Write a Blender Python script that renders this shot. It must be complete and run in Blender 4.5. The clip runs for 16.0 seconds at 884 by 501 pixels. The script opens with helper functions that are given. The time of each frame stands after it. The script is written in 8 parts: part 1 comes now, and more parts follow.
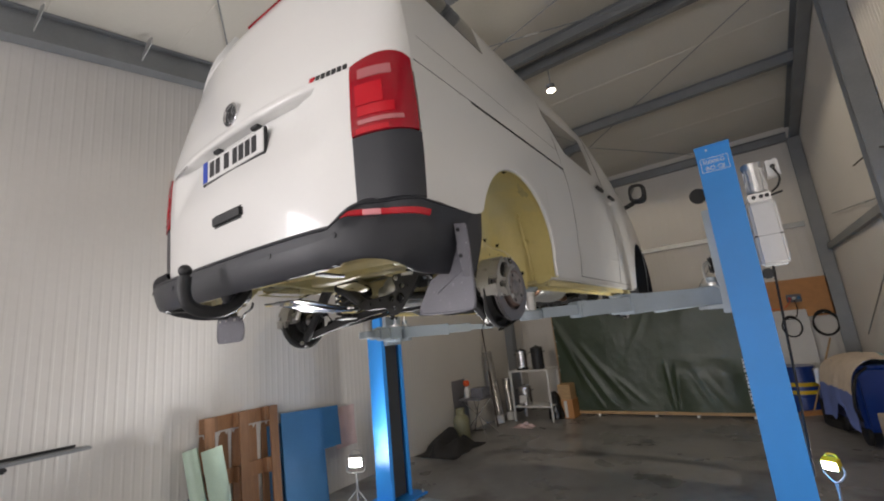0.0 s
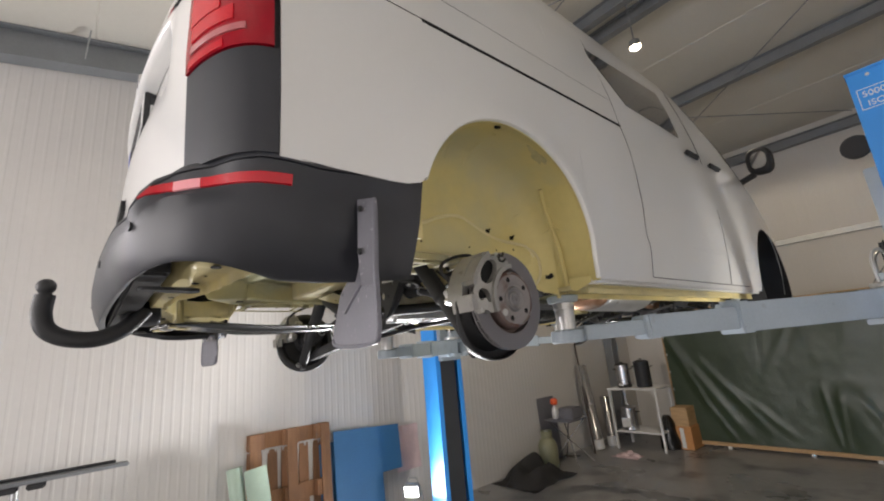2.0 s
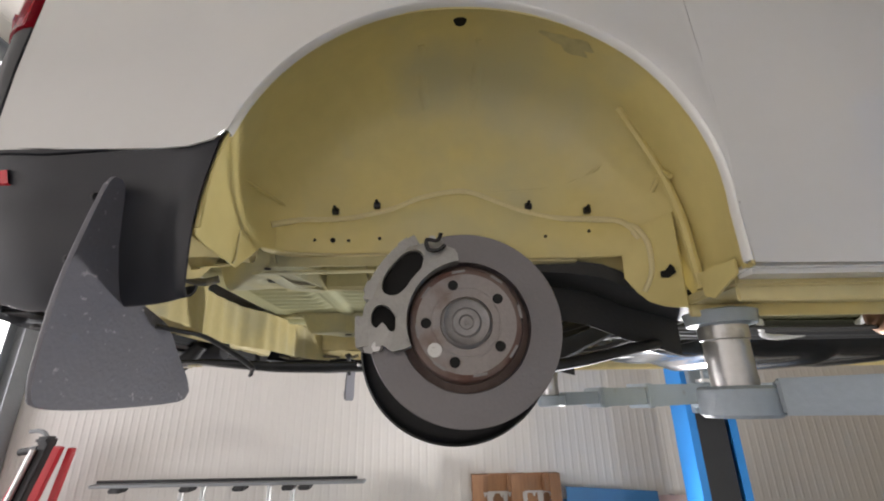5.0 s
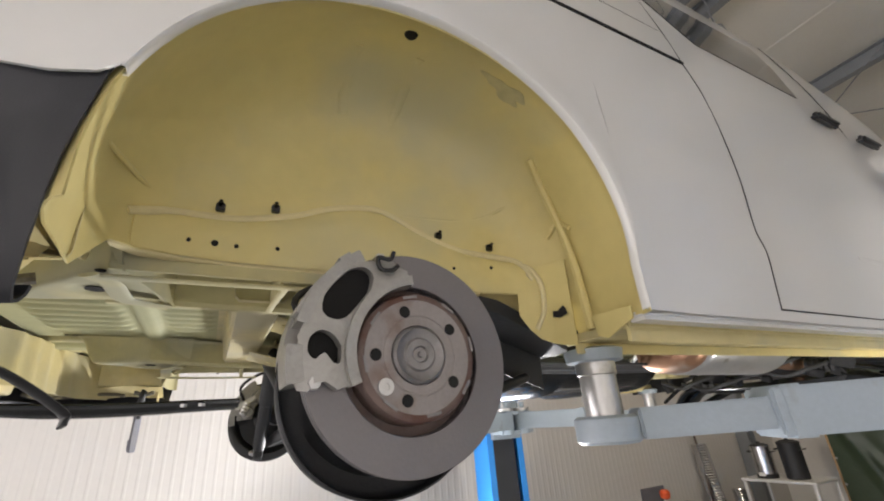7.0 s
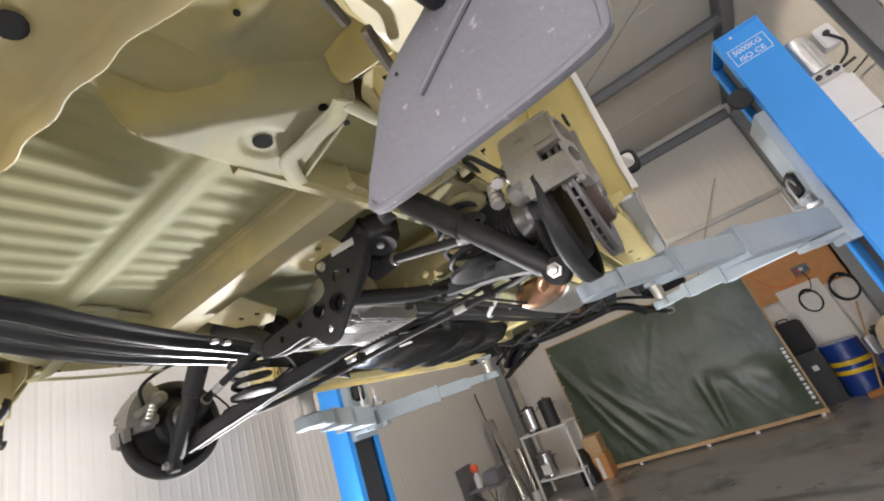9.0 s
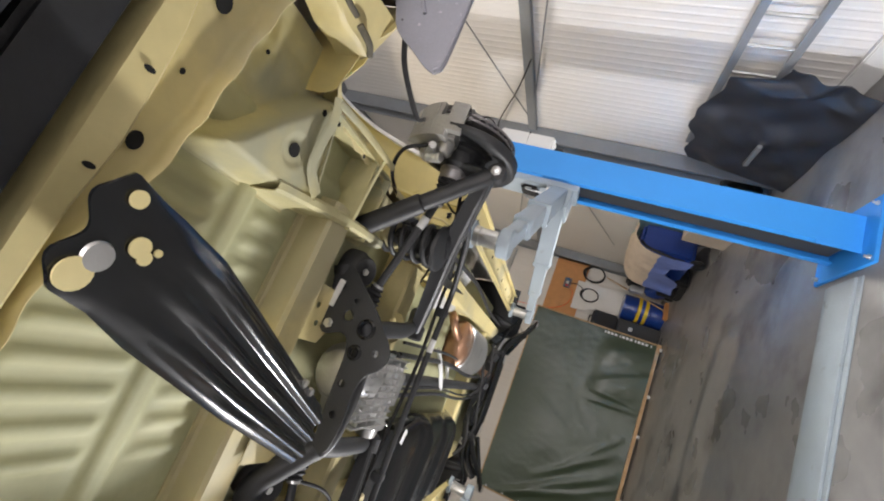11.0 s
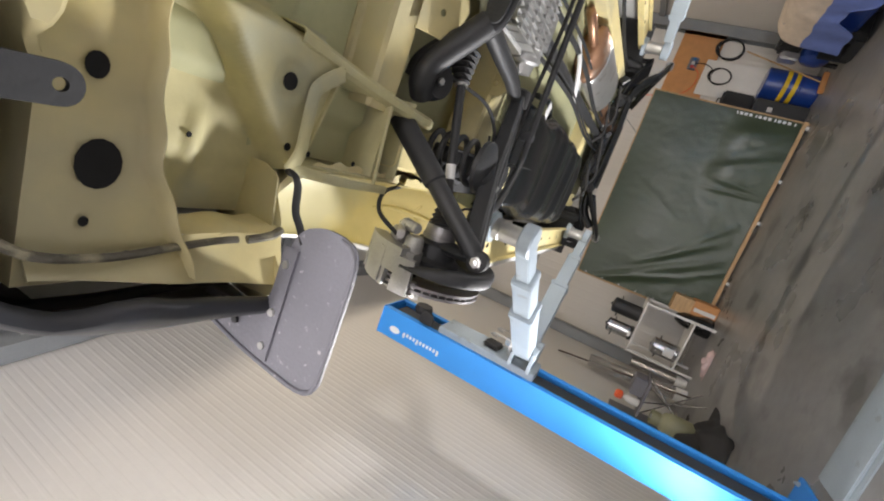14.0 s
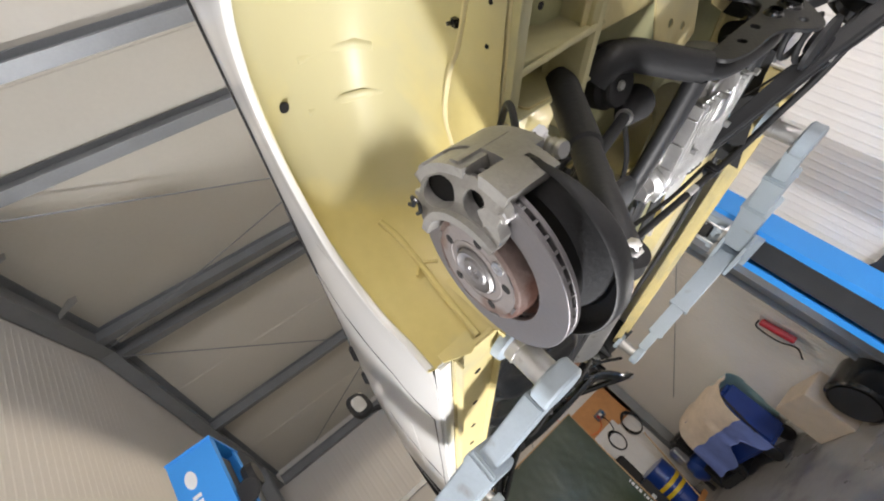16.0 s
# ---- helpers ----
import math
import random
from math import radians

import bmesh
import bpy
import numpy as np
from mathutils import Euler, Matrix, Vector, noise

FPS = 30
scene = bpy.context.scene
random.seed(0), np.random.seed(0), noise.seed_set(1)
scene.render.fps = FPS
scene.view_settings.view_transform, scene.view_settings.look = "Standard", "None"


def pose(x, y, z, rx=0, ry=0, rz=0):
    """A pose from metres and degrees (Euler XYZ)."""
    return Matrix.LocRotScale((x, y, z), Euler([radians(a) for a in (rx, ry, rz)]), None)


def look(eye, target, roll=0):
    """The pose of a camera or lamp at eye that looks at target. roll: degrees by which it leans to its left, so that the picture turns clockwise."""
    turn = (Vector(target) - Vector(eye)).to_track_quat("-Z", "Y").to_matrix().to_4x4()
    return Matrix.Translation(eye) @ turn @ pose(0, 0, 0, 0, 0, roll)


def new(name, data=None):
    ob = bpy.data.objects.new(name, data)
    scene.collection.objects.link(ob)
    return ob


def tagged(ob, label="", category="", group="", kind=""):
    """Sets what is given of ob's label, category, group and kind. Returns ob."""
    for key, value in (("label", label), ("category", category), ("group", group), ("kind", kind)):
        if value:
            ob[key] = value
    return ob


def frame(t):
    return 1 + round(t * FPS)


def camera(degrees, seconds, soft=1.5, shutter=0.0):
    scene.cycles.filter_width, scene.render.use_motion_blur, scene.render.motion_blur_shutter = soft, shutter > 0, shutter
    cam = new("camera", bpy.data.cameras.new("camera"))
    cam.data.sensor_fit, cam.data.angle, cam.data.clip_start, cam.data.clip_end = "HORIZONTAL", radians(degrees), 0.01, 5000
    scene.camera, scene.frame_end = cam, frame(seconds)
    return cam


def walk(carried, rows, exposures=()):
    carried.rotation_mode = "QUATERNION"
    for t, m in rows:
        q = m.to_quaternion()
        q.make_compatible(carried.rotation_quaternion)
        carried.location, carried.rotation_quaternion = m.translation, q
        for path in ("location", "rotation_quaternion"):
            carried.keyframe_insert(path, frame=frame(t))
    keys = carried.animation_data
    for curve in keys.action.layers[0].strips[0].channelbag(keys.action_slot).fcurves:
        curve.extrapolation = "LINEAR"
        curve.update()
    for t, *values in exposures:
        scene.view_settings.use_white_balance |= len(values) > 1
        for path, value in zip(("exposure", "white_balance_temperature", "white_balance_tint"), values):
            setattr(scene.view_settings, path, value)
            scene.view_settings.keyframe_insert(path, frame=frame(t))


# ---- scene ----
cam = camera(92.6, 16.0, 2.0)
PATH = [
    (0, (1.787, -1.927, 1.748), (0.672, -0.316, 2.151), -5.8),
    (0.5, (1.746, -1.778, 1.745), (0.641, -0.154, 2.118), -6.1),
    (1, (1.714, -1.574, 1.755), (0.561, 0.015, 2.136), -6.1),
    (1.5, (1.712, -1.366, 1.766), (0.433, 0.11, 2.196), -6.1),
    (2, (1.765, -1.056, 1.809), (0.292, 0.214, 2.276), -5.1),
    (2.5, (1.741, -0.781, 1.802), (0.158, 0.325, 2.322), -4.7),
    (3, (1.702, -0.528, 1.827), (0.024, 0.372, 2.438), -2.5),
    (3.5, (1.757, -0.267, 1.83), (-0.095, 0.198, 2.426), -2.4),
    (4, (1.712, -0.068, 1.817), (-0.195, -0.014, 2.418), -2.7),
    (6.5, (1.385, -0.043, 1.883), (-0.385, 0.26, 2.764), 0.2),
    (7, (1.431, -0.256, 1.861), (-0.193, 0.628, 2.624), -4.3),
    (7.5, (1.469, -0.486, 1.828), (-0.032, 0.644, 2.515), -6.4),
    (8, (1.352, -0.702, 1.758), (0.119, 0.694, 2.487), -12.7),
    (8.5, (1.196, -0.812, 1.71), (0.171, 0.768, 2.382), -15.8),
    (8.7, (1.09, -0.84, 1.672), (0.137, 0.781, 2.352), -16.8),
    (10.8, (0.209, -1.184, 1.503), (0.649, 0.647, 2.177), -68.1),
    (11, (0.194, -1.187, 1.476), (0.626, 0.653, 2.131), -72.3),
    (11.5, (0.155, -1.181, 1.399), (0.508, 0.676, 2.052), -79.3),
    (12, (-0.042, -1.198, 1.395), (0.15, 0.651, 2.133), -81.4),
    (12.5, (-0.189, -1.164, 1.408), (-0.18, 0.681, 2.178), -79.7),
    (13, (-0.318, -1.119, 1.418), (-0.487, 0.721, 2.184), -75.5),
    (13.5, (-0.402, -1.093, 1.434), (-0.719, 0.727, 2.201), -71.3),
    (14, (-0.513, -1.078, 1.489), (-0.926, 0.729, 2.24), -65.6),
    (14.5, (-0.663, -1.068, 1.599), (-0.96, 0.789, 2.278), -55.5),
    (15, (-0.784, -0.931, 1.611), (-0.746, 0.912, 2.388), -43.2),
    (15.5, (-0.902, -0.731, 1.633), (-0.461, 0.985, 2.561), -44.3),
    (16, (-1.138, -0.532, 1.695), (-0.399, 1.052, 2.667), -47.2),
]
walk(cam, [(t, look(eye, target, roll)) for t, eye, target, roll in PATH], [(0, -0.4), (1, -0.25), (2, 0.0), (3, 0.2), (3.5, 0.1), (4, 0.0), (6.5, 0.27), (7, 0.42), (8, 0.5), (8.7, 0.5), (11, 0.5), (12, 0.62), (13, 0.64), (14, 0.56), (15, 0.46), (16, 0.42)])
# ---- light ----
world = bpy.data.worlds.new("world")
scene.world = world
world.use_nodes = True
wn = world.node_tree
sky = wn.nodes.new("ShaderNodeTexSky")
sky.sky_type, sky.sun_disc = "NISHITA", False
sky.sun_elevation, sky.sun_rotation = radians(30), radians(200)
wn.nodes["Background"].inputs[1].default_value = 0.1
wn.links.new(sky.outputs[0], wn.nodes["Background"].inputs[0])


def lamp(name, kind, m, power, color, **more):
    data = bpy.data.lights.new(name, kind)
    data.energy, data.color = power, color
    for key, value in more.items():
        if key == "size":
            data.size = value
        elif key == "size_y":
            data.size_y = value
        elif key == "radius":
            data.shadow_soft_size = value
        elif key == "spot":
            data.spot_size = radians(value)
    if "size_y" in more:
        data.shape = "RECTANGLE"
    ob = new(name, data)
    ob.matrix_world = m
    return ob


YGATE = -8.0
DAY = (1.0, 0.945, 0.97)
lamp("daylight_gate", "AREA", look((0.3, YGATE + 0.05, 1.75), (0.2, 0, 1.5)), 255, DAY, size=4.4, size_y=3.3)
# added fill light from the side, set in an invented window opening
lamp("added_daylight_fill", "AREA", look((-2.80, -5.1, 2.6), (2.5, -3.6, 1.5)), 170, DAY, size=1.4, size_y=2.0)
lamp("ceiling_bulb", "SPOT", look((0.18, 3.44, 4.88), (0.18, 3.54, 0)), 150, (1.0, 0.84, 0.64), radius=0.05, spot=165)
lamp("flood_beam_left", "SPOT", look((-2.15, 1.62, 0.45), (0.0, -0.5, 2.2)), 368, (1.0, 0.97, 0.97), radius=0.16, spot=125)
lamp("flood_beam_right", "SPOT", look((2.00, 2.32, 0.56), (-0.1, -0.4, 2.15)), 165, (1.0, 0.95, 0.90), radius=0.22, spot=120)

# ---- materials ----


def material(name, color, rough=0.5, metal=0.0, vary=0.12, scale=6.0, grain=60.0, bump=0.1, spots=None, spot_scale=3.0, spot_at=0.6, coat=0.0, rand=0.0, stretch=(1, 1, 1), rvary=0.08):
    """A principled surface with cloudy variation, fine grain, optional stains and a small relief."""
    m = bpy.data.materials.new(name)
    m.use_nodes = True
    n, ln = m.node_tree.nodes, m.node_tree.links
    b = n["Principled BSDF"]
    tc, mp = n.new("ShaderNodeTexCoord"), n.new("ShaderNodeMapping")
    mp.inputs["Scale"].default_value = stretch
    ln.new(tc.outputs["Object"], mp.inputs[0])

    def cloud(s, detail):
        t = n.new("ShaderNodeTexNoise")
        t.inputs["Scale"].default_value, t.inputs["Detail"].default_value = s, detail
        ln.new(mp.outputs[0], t.inputs["Vector"])
        return t.outputs["Fac"]

    big, fine = cloud(scale, 5), cloud(grain, 3)
    mix = n.new("ShaderNodeMath")
    mix.operation = "MULTIPLY_ADD"
    ln.new(fine, mix.inputs[0])
    mix.inputs[1].default_value = 0.45
    ln.new(big, mix.inputs[2])
    ramp = n.new("ShaderNodeMapRange")
    ramp.inputs[1].default_value, ramp.inputs[2].default_value = 0.35, 1.1
    ramp.inputs[3].default_value, ramp.inputs[4].default_value = 1 - vary, 1 + vary
    ln.new(mix.outputs[0], ramp.inputs[0])
    value = ramp.outputs[0]
    if rand:
        info, add = n.new("ShaderNodeObjectInfo"), n.new("ShaderNodeMapRange")
        add.inputs[3].default_value, add.inputs[4].default_value = 1 - rand, 1 + rand
        ln.new(info.outputs["Random"], add.inputs[0])
        mul = n.new("ShaderNodeMath")
        mul.operation = "MULTIPLY"
        ln.new(value, mul.inputs[0]), ln.new(add.outputs[0], mul.inputs[1])
        value = mul.outputs[0]
    tint = n.new("ShaderNodeMix")
    tint.data_type, tint.blend_type = "RGBA", "MULTIPLY"
    tint.inputs[0].default_value = 1
    tint.inputs[6].default_value = (*color, 1)
    ln.new(value, tint.inputs[7])
    out = tint.outputs[2]
    if spots:
        sp, sr, sm = cloud(spot_scale, 8), n.new("ShaderNodeMapRange"), n.new("ShaderNodeMix")
        sr.inputs[1].default_value, sr.inputs[2].default_value = spot_at, spot_at + 0.12
        ln.new(sp, sr.inputs[0])
        sm.data_type = "RGBA"
        sm.inputs[7].default_value = (*spots, 1)
        ln.new(sr.outputs[0], sm.inputs[0]), ln.new(out, sm.inputs[6])
        out = sm.outputs[2]
    ln.new(out, b.inputs["Base Color"])
    rr = n.new("ShaderNodeMapRange")
    rr.inputs[3].default_value, rr.inputs[4].default_value = max(0.02, rough - rvary), min(1, rough + rvary)
    ln.new(big, rr.inputs[0]), ln.new(rr.outputs[0], b.inputs["Roughness"])
    b.inputs["Metallic"].default_value, b.inputs["Coat Weight"].default_value = metal, coat
    b.inputs["Coat Roughness"].default_value = 0.06
    if bump:
        bp = n.new("ShaderNodeBump")
        bp.inputs["Strength"].default_value, bp.inputs["Distance"].default_value = bump, 0.004
        ln.new(fine, bp.inputs["Height"]), ln.new(bp.outputs[0], b.inputs["Normal"])
    return m


def glow(name, color, strength):
    m = bpy.data.materials.new(name)
    m.use_nodes = True
    b = m.node_tree.nodes["Principled BSDF"]
    b.inputs["Base Color"].default_value = (*color, 1)
    b.inputs["Emission Color"].default_value, b.inputs["Emission Strength"].default_value = (*color, 1), strength
    return m


WHITE = material("white_car_paint", (0.74, 0.74, 0.72), 0.30, vary=0.02, scale=1.2, bump=0.0, coat=0.6, rvary=0.01)
PLASTIC = material("grained_black_plastic", (0.025, 0.027, 0.033), 0.44, vary=0.16, scale=3, grain=420, bump=0.05)
FLAPM = material("dusty_grey_plastic", (0.165, 0.165, 0.19), 0.55, vary=0.14, scale=7, grain=160, bump=0.25, spots=(0.46, 0.44, 0.46), spot_scale=70, spot_at=0.645)
PRIMER = material("yellow_primer", (0.65, 0.555, 0.272), 0.46, vary=0.14, scale=3, grain=40, bump=0.18, spots=(0.50, 0.45, 0.27), spot_scale=2.6, spot_at=0.50, coat=0.08)
PRIMER_SIDE = material("thin_yellow_primer", (0.53, 0.485, 0.265), 0.62, vary=0.16, scale=5, grain=45, bump=0.18, spots=(0.42, 0.41, 0.28), spot_scale=4.0, spot_at=0.50)
PRIMER_ARCH = material("warm_yellow_primer", (0.68, 0.58, 0.25), 0.42, vary=0.10, scale=2.5, grain=30, bump=0.12, spots=(0.56, 0.52, 0.31), spot_scale=1.7, spot_at=0.46)
# greener and darker than the other primers, over the whole floor pan
PRIMER_FLOOR = material("dull_greenish_primer", (0.425, 0.425, 0.25), 0.66, vary=0.14, scale=4, grain=40, bump=0.15, spots=(0.47, 0.445, 0.25), spot_scale=1.5, spot_at=0.55)
SEALER = material("seam_sealer", (0.70, 0.62, 0.36), 0.6, vary=0.1, bump=0.4)
BLACK = material("black_gloss_steel", (0.008, 0.009, 0.010), 0.20, vary=0.2, scale=5, grain=90, bump=0.03, coat=0.2, rvary=0.03)
BLACKMATT = material("black_matt_steel", (0.020, 0.021, 0.023), 0.54, vary=0.25, scale=6, grain=120, bump=0.2)
RUBBER = material("black_rubber", (0.018, 0.018, 0.019), 0.7, vary=0.2, scale=8, grain=200, bump=0.25)
HUBM = material("turned_hub_iron", (0.26, 0.25, 0.25), 0.45, 0.7, vary=0.2, scale=30, grain=200, bump=0.2)
IRON = material("grey_cast_iron", (0.23, 0.225, 0.225), 0.42, 0.75, vary=0.14, scale=7, grain=140, bump=0.2)
DISCM = material("ground_brake_disc", (0.20, 0.19, 0.195), 0.42, 0.55, vary=0.08, scale=6, grain=180, bump=0.12)
RUST = material("rusty_hat_metal", (0.17, 0.125, 0.11), 0.55, 0.4, vary=0.25, scale=16, grain=140, bump=0.3, spots=(0.12, 0.058, 0.042), spot_scale=9, spot_at=0.50)
HATM = material("brown_grey_hat_metal", (0.30, 0.275, 0.265), 0.5, 0.5, vary=0.2, scale=14, grain=140, bump=0.25, spots=(0.19, 0.125, 0.10), spot_scale=10, spot_at=0.58)
CALIPER = material("cast_caliper", (0.36, 0.355, 0.335), 0.46, 0.45, vary=0.2, scale=14, grain=160, bump=0.3, spots=(0.20, 0.19, 0.175), spot_scale=18, spot_at=0.60)
ALU = material("bare_aluminium", (0.62, 0.62, 0.61), 0.36, 0.9, vary=0.16, scale=12, grain=90, bump=0.25)
ZINC = material("zinc_plated_steel", (0.58, 0.58, 0.57), 0.32, 0.85, vary=0.14, scale=12, grain=90, bump=0.15, spots=(0.30, 0.28, 0.24), spot_scale=14, spot_at=0.62)
BRONZE = material("heat_tinted_steel", (0.38, 0.22, 0.14), 0.42, 0.85, vary=0.2, scale=9, grain=60, bump=0.12, spots=(0.50, 0.44, 0.38), spot_scale=6, spot_at=0.6)
LIFTBLUE = material("blue_lift_paint", (0.03, 0.28, 0.78), 0.48, vary=0.08, scale=3, grain=80, bump=0.12)
LIFTGREY = material("blue_grey_arm_paint", (0.34, 0.40, 0.45), 0.40, vary=0.13, scale=5, grain=90, bump=0.15, spots=(0.24, 0.25, 0.25), spot_scale=9, spot_at=0.64)
FLOORM = material("wet_dark_concrete", (0.25, 0.248, 0.247), 0.30, vary=0.32, scale=1.1, grain=9, bump=0.22, rvary=0.16, spots=(0.13, 0.128, 0.128), spot_scale=1.6, spot_at=0.53)
PANEL = material("cream_sheet_panel", (0.62, 0.605, 0.58), 0.52, vary=0.05, scale=1.2, grain=30, bump=0.06)
PANELR = material("pale_sheet_panel", (0.72, 0.70, 0.67), 0.45, vary=0.05, scale=1.2, grain=30, bump=0.06)
CEIL = material("ceiling_sheet_panel", (0.66, 0.635, 0.57), 0.5, vary=0.06, scale=1.0, grain=30, bump=0.06)
STEELGREY = material("grey_structural_steel", (0.25, 0.265, 0.28), 0.42, 0.3, vary=0.14, scale=4, bump=0.1)
GALV = material("galvanised_steel", (0.42, 0.43, 0.43), 0.4, 0.7, vary=0.16, scale=9, bump=0.1)
TARPM = material("dark_green_tarpaulin", (0.040, 0.060, 0.034), 0.36, vary=0.22, scale=2, grain=26, bump=0.25)
WOOD = material("pale_pine", (0.50, 0.33, 0.17), 0.62, vary=0.25, scale=5, grain=50, bump=0.3, stretch=(1, 1, 6), rand=0.12)
WOODP = material("weathered_pallet_pine", (0.29, 0.15, 0.075), 0.7, vary=0.3, scale=5, grain=60, bump=0.35, rand=0.22, stretch=(6, 6, 1))
CHIP = material("orange_chipboard", (0.56, 0.27, 0.10), 0.6, vary=0.15, scale=9, grain=160, bump=0.15)
REDLENS = material("red_lamp_lens", (0.30, 0.004, 0.014), 0.14, vary=0.1, scale=5, bump=0.0, coat=0.1)
REDBRIGHT = material("bright_red_lens", (0.50, 0.004, 0.016), 0.22, vary=0.06, scale=5, bump=0.0, coat=0.15)
CLEARLENS = material("clear_lamp_lens", (0.42, 0.13, 0.14), 0.12, vary=0.1, bump=0.0, coat=1.0)
PINKLENS = material("pale_red_reflector", (0.80, 0.30, 0.33), 0.15, vary=0.1, bump=0.0, coat=1.0)
MIRRORG = material("mirror_glass", (0.80, 0.80, 0.81), 0.04, 1.0, vary=0.05, bump=0.0)
CHROME = material("chrome", (0.78, 0.78, 0.80), 0.12, 1.0, vary=0.05, bump=0.0)
GLASSD = material("dark_tinted_glass", (0.03, 0.03, 0.032), 0.06, vary=0.1, bump=0.0, coat=1.0)
HARNESS = material("dusty_harness_tape", (0.11, 0.10, 0.075), 0.8, vary=0.35, scale=14, grain=160, bump=0.5, spots=(0.30, 0.27, 0.18), spot_scale=22, spot_at=0.56)
SHIELD = material("dull_aluminium_sheet", (0.70, 0.71, 0.72), 0.62, 0.35, vary=0.12, scale=9, grain=70, bump=0.35)
SCUFF = material("grey_scuff", (0.50, 0.45, 0.245), 0.6, vary=0.25, scale=20, grain=60, bump=0.1, spots=(0.50, 0.45, 0.24), spot_scale=30, spot_at=0.55)
GAP = material("dark_gap", (0.008, 0.008, 0.008), 0.9, vary=0.1, bump=0.0)
SHEETWHITE = material("white_painted_metal", (0.70, 0.70, 0.69), 0.4, vary=0.06, bump=0.05)
BLUEBOARD = material("blue_board", (0.045, 0.17, 0.36), 0.55, vary=0.12, scale=3, bump=0.1)

# ---- building blocks ----


def part(name, bm, mat, parent=None, label="", smooth=True, angle=35):
    """Links a bmesh as one mesh object, under its thing if there is one."""
    bmesh.ops.recalc_face_normals(bm, faces=bm.faces)
    me = bpy.data.meshes.new(name)
    if smooth:
        for f in bm.faces:
            f.smooth = True
        lim = radians(angle)
        for e in bm.edges:
            if len(e.link_faces) == 2 and e.calc_face_angle(0) > lim:
                e.smooth = False
    bm.to_mesh(me)
    bm.free()
    me.materials.append(mat)
    ob = new(name, me)
    if parent:
        ob.parent = parent
    if label:
        ob["label"] = label
    return ob


def thing(name, label, category, group="", kind="", at=None):
    ob = new(name)
    ob.empty_display_size = 0.1
    if at is not None:
        ob.matrix_world = at
    return tagged(ob, label, category, group, kind)


def box(bm, lo, hi, bevel=0.0, m=None, seg=2):
    v = bmesh.ops.create_cube(bm, size=1)["verts"]
    mid, size = [(a + b) / 2 for a, b in zip(lo, hi)], [abs(b - a) for a, b in zip(lo, hi)]
    for p in v:
        p.co = Vector((p.co.x * size[0] + mid[0], p.co.y * size[1] + mid[1], p.co.z * size[2] + mid[2]))
    if bevel:
        es = list({e for p in v for e in p.link_edges})
        r = bmesh.ops.bevel(bm, geom=es, offset=bevel, segments=seg, affect="EDGES", clamp_overlap=True)
        v = list({p for f in r["faces"] for p in f.verts} | {p for p in v if p.is_valid})
    if m is not None:
        bmesh.ops.transform(bm, matrix=m, verts=v)
    return bm


def boxb(lo, hi, bevel=0.0, m=None, seg=2):
    return box(bmesh.new(), lo, hi, bevel, m, seg)


def turned(bm, profile, a, b, seg=24, m=None, cap=True):
    """A shape turned round the line from a to b; profile: (distance along it in metres, radius)."""
    a, b = Vector(a), Vector(b)
    q = (b - a).normalized().to_track_quat("Z", "Y")
    rings = []
    for d, r in profile:
        rings.append([bm.verts.new(a + q @ Vector((r * math.cos(2 * math.pi * k / seg), r * math.sin(2 * math.pi * k / seg), d))) for k in range(seg)])
    for r0, r1 in zip(rings, rings[1:]):
        for k in range(seg):
            bm.faces.new((r0[k], r0[(k + 1) % seg], r1[(k + 1) % seg], r1[k]))
    if cap:
        for ring in (rings[0], rings[-1]):
            bm.faces.new(ring)
    return bm


def rod(bm, a, b, r, seg=14, r2=None, ease=0.0):
    d = (Vector(b) - Vector(a)).length
    r2 = r if r2 is None else r2
    prof = [(0, r), (d, r2)] if not ease else [(0, r - ease), (ease, r), (d - ease, r2), (d, r2 - ease)]
    return turned(bm, prof, a, b, seg)


def smooth_path(points, steps=6):
    """A Catmull-Rom line through the points."""
    p = [Vector(q) for q in points]
    p = [2 * p[0] - p[1]] + p + [2 * p[-1] - p[-2]]
    out = []
    for i in range(1, len(p) - 2):
        for k in range(steps):
            t = k / steps
            out.append(0.5 * (2 * p[i] + (p[i + 1] - p[i - 1]) * t + (2 * p[i - 1] - 5 * p[i] + 4 * p[i + 1] - p[i + 2]) * t * t + (3 * p[i] - p[i - 1] - 3 * p[i + 1] + p[i + 2]) * t ** 3))
    return out + [p[-2]]


def pipe(bm, points, r, seg=10, steps=6, flat=None):
    """A tube along a smooth line. flat: (width, height) of an oval or strap section instead of r."""
    line = smooth_path(points, steps) if steps > 1 else [Vector(q) for q in points]
    rings, up = [], None
    for i, c in enumerate(line):
        d = (line[min(i + 1, len(line) - 1)] - line[max(i - 1, 0)]).normalized()
        if up is None:
            up = Vector((0, 0, 1)) if abs(d.z) < 0.9 else Vector((1, 0, 0))
        side = d.cross(up).normalized()
        up = side.cross(d).normalized()
        rad = r[0] + (r[1] - r[0]) * i / (len(line) - 1) if isinstance(r, tuple) else r
        w, h = flat if flat else (rad, rad)
        rings.append([bm.verts.new(c + side * w * math.cos(2 * math.pi * k / seg) + up * h * math.sin(2 * math.pi * k / seg)) for k in range(seg)])
    for r0, r1 in zip(rings, rings[1:]):
        for k in range(seg):
            bm.faces.new((r0[k], r0[(k + 1) % seg], r1[(k + 1) % seg], r1[k]))
    bm.faces.new(rings[0]), bm.faces.new(rings[-1])
    return bm


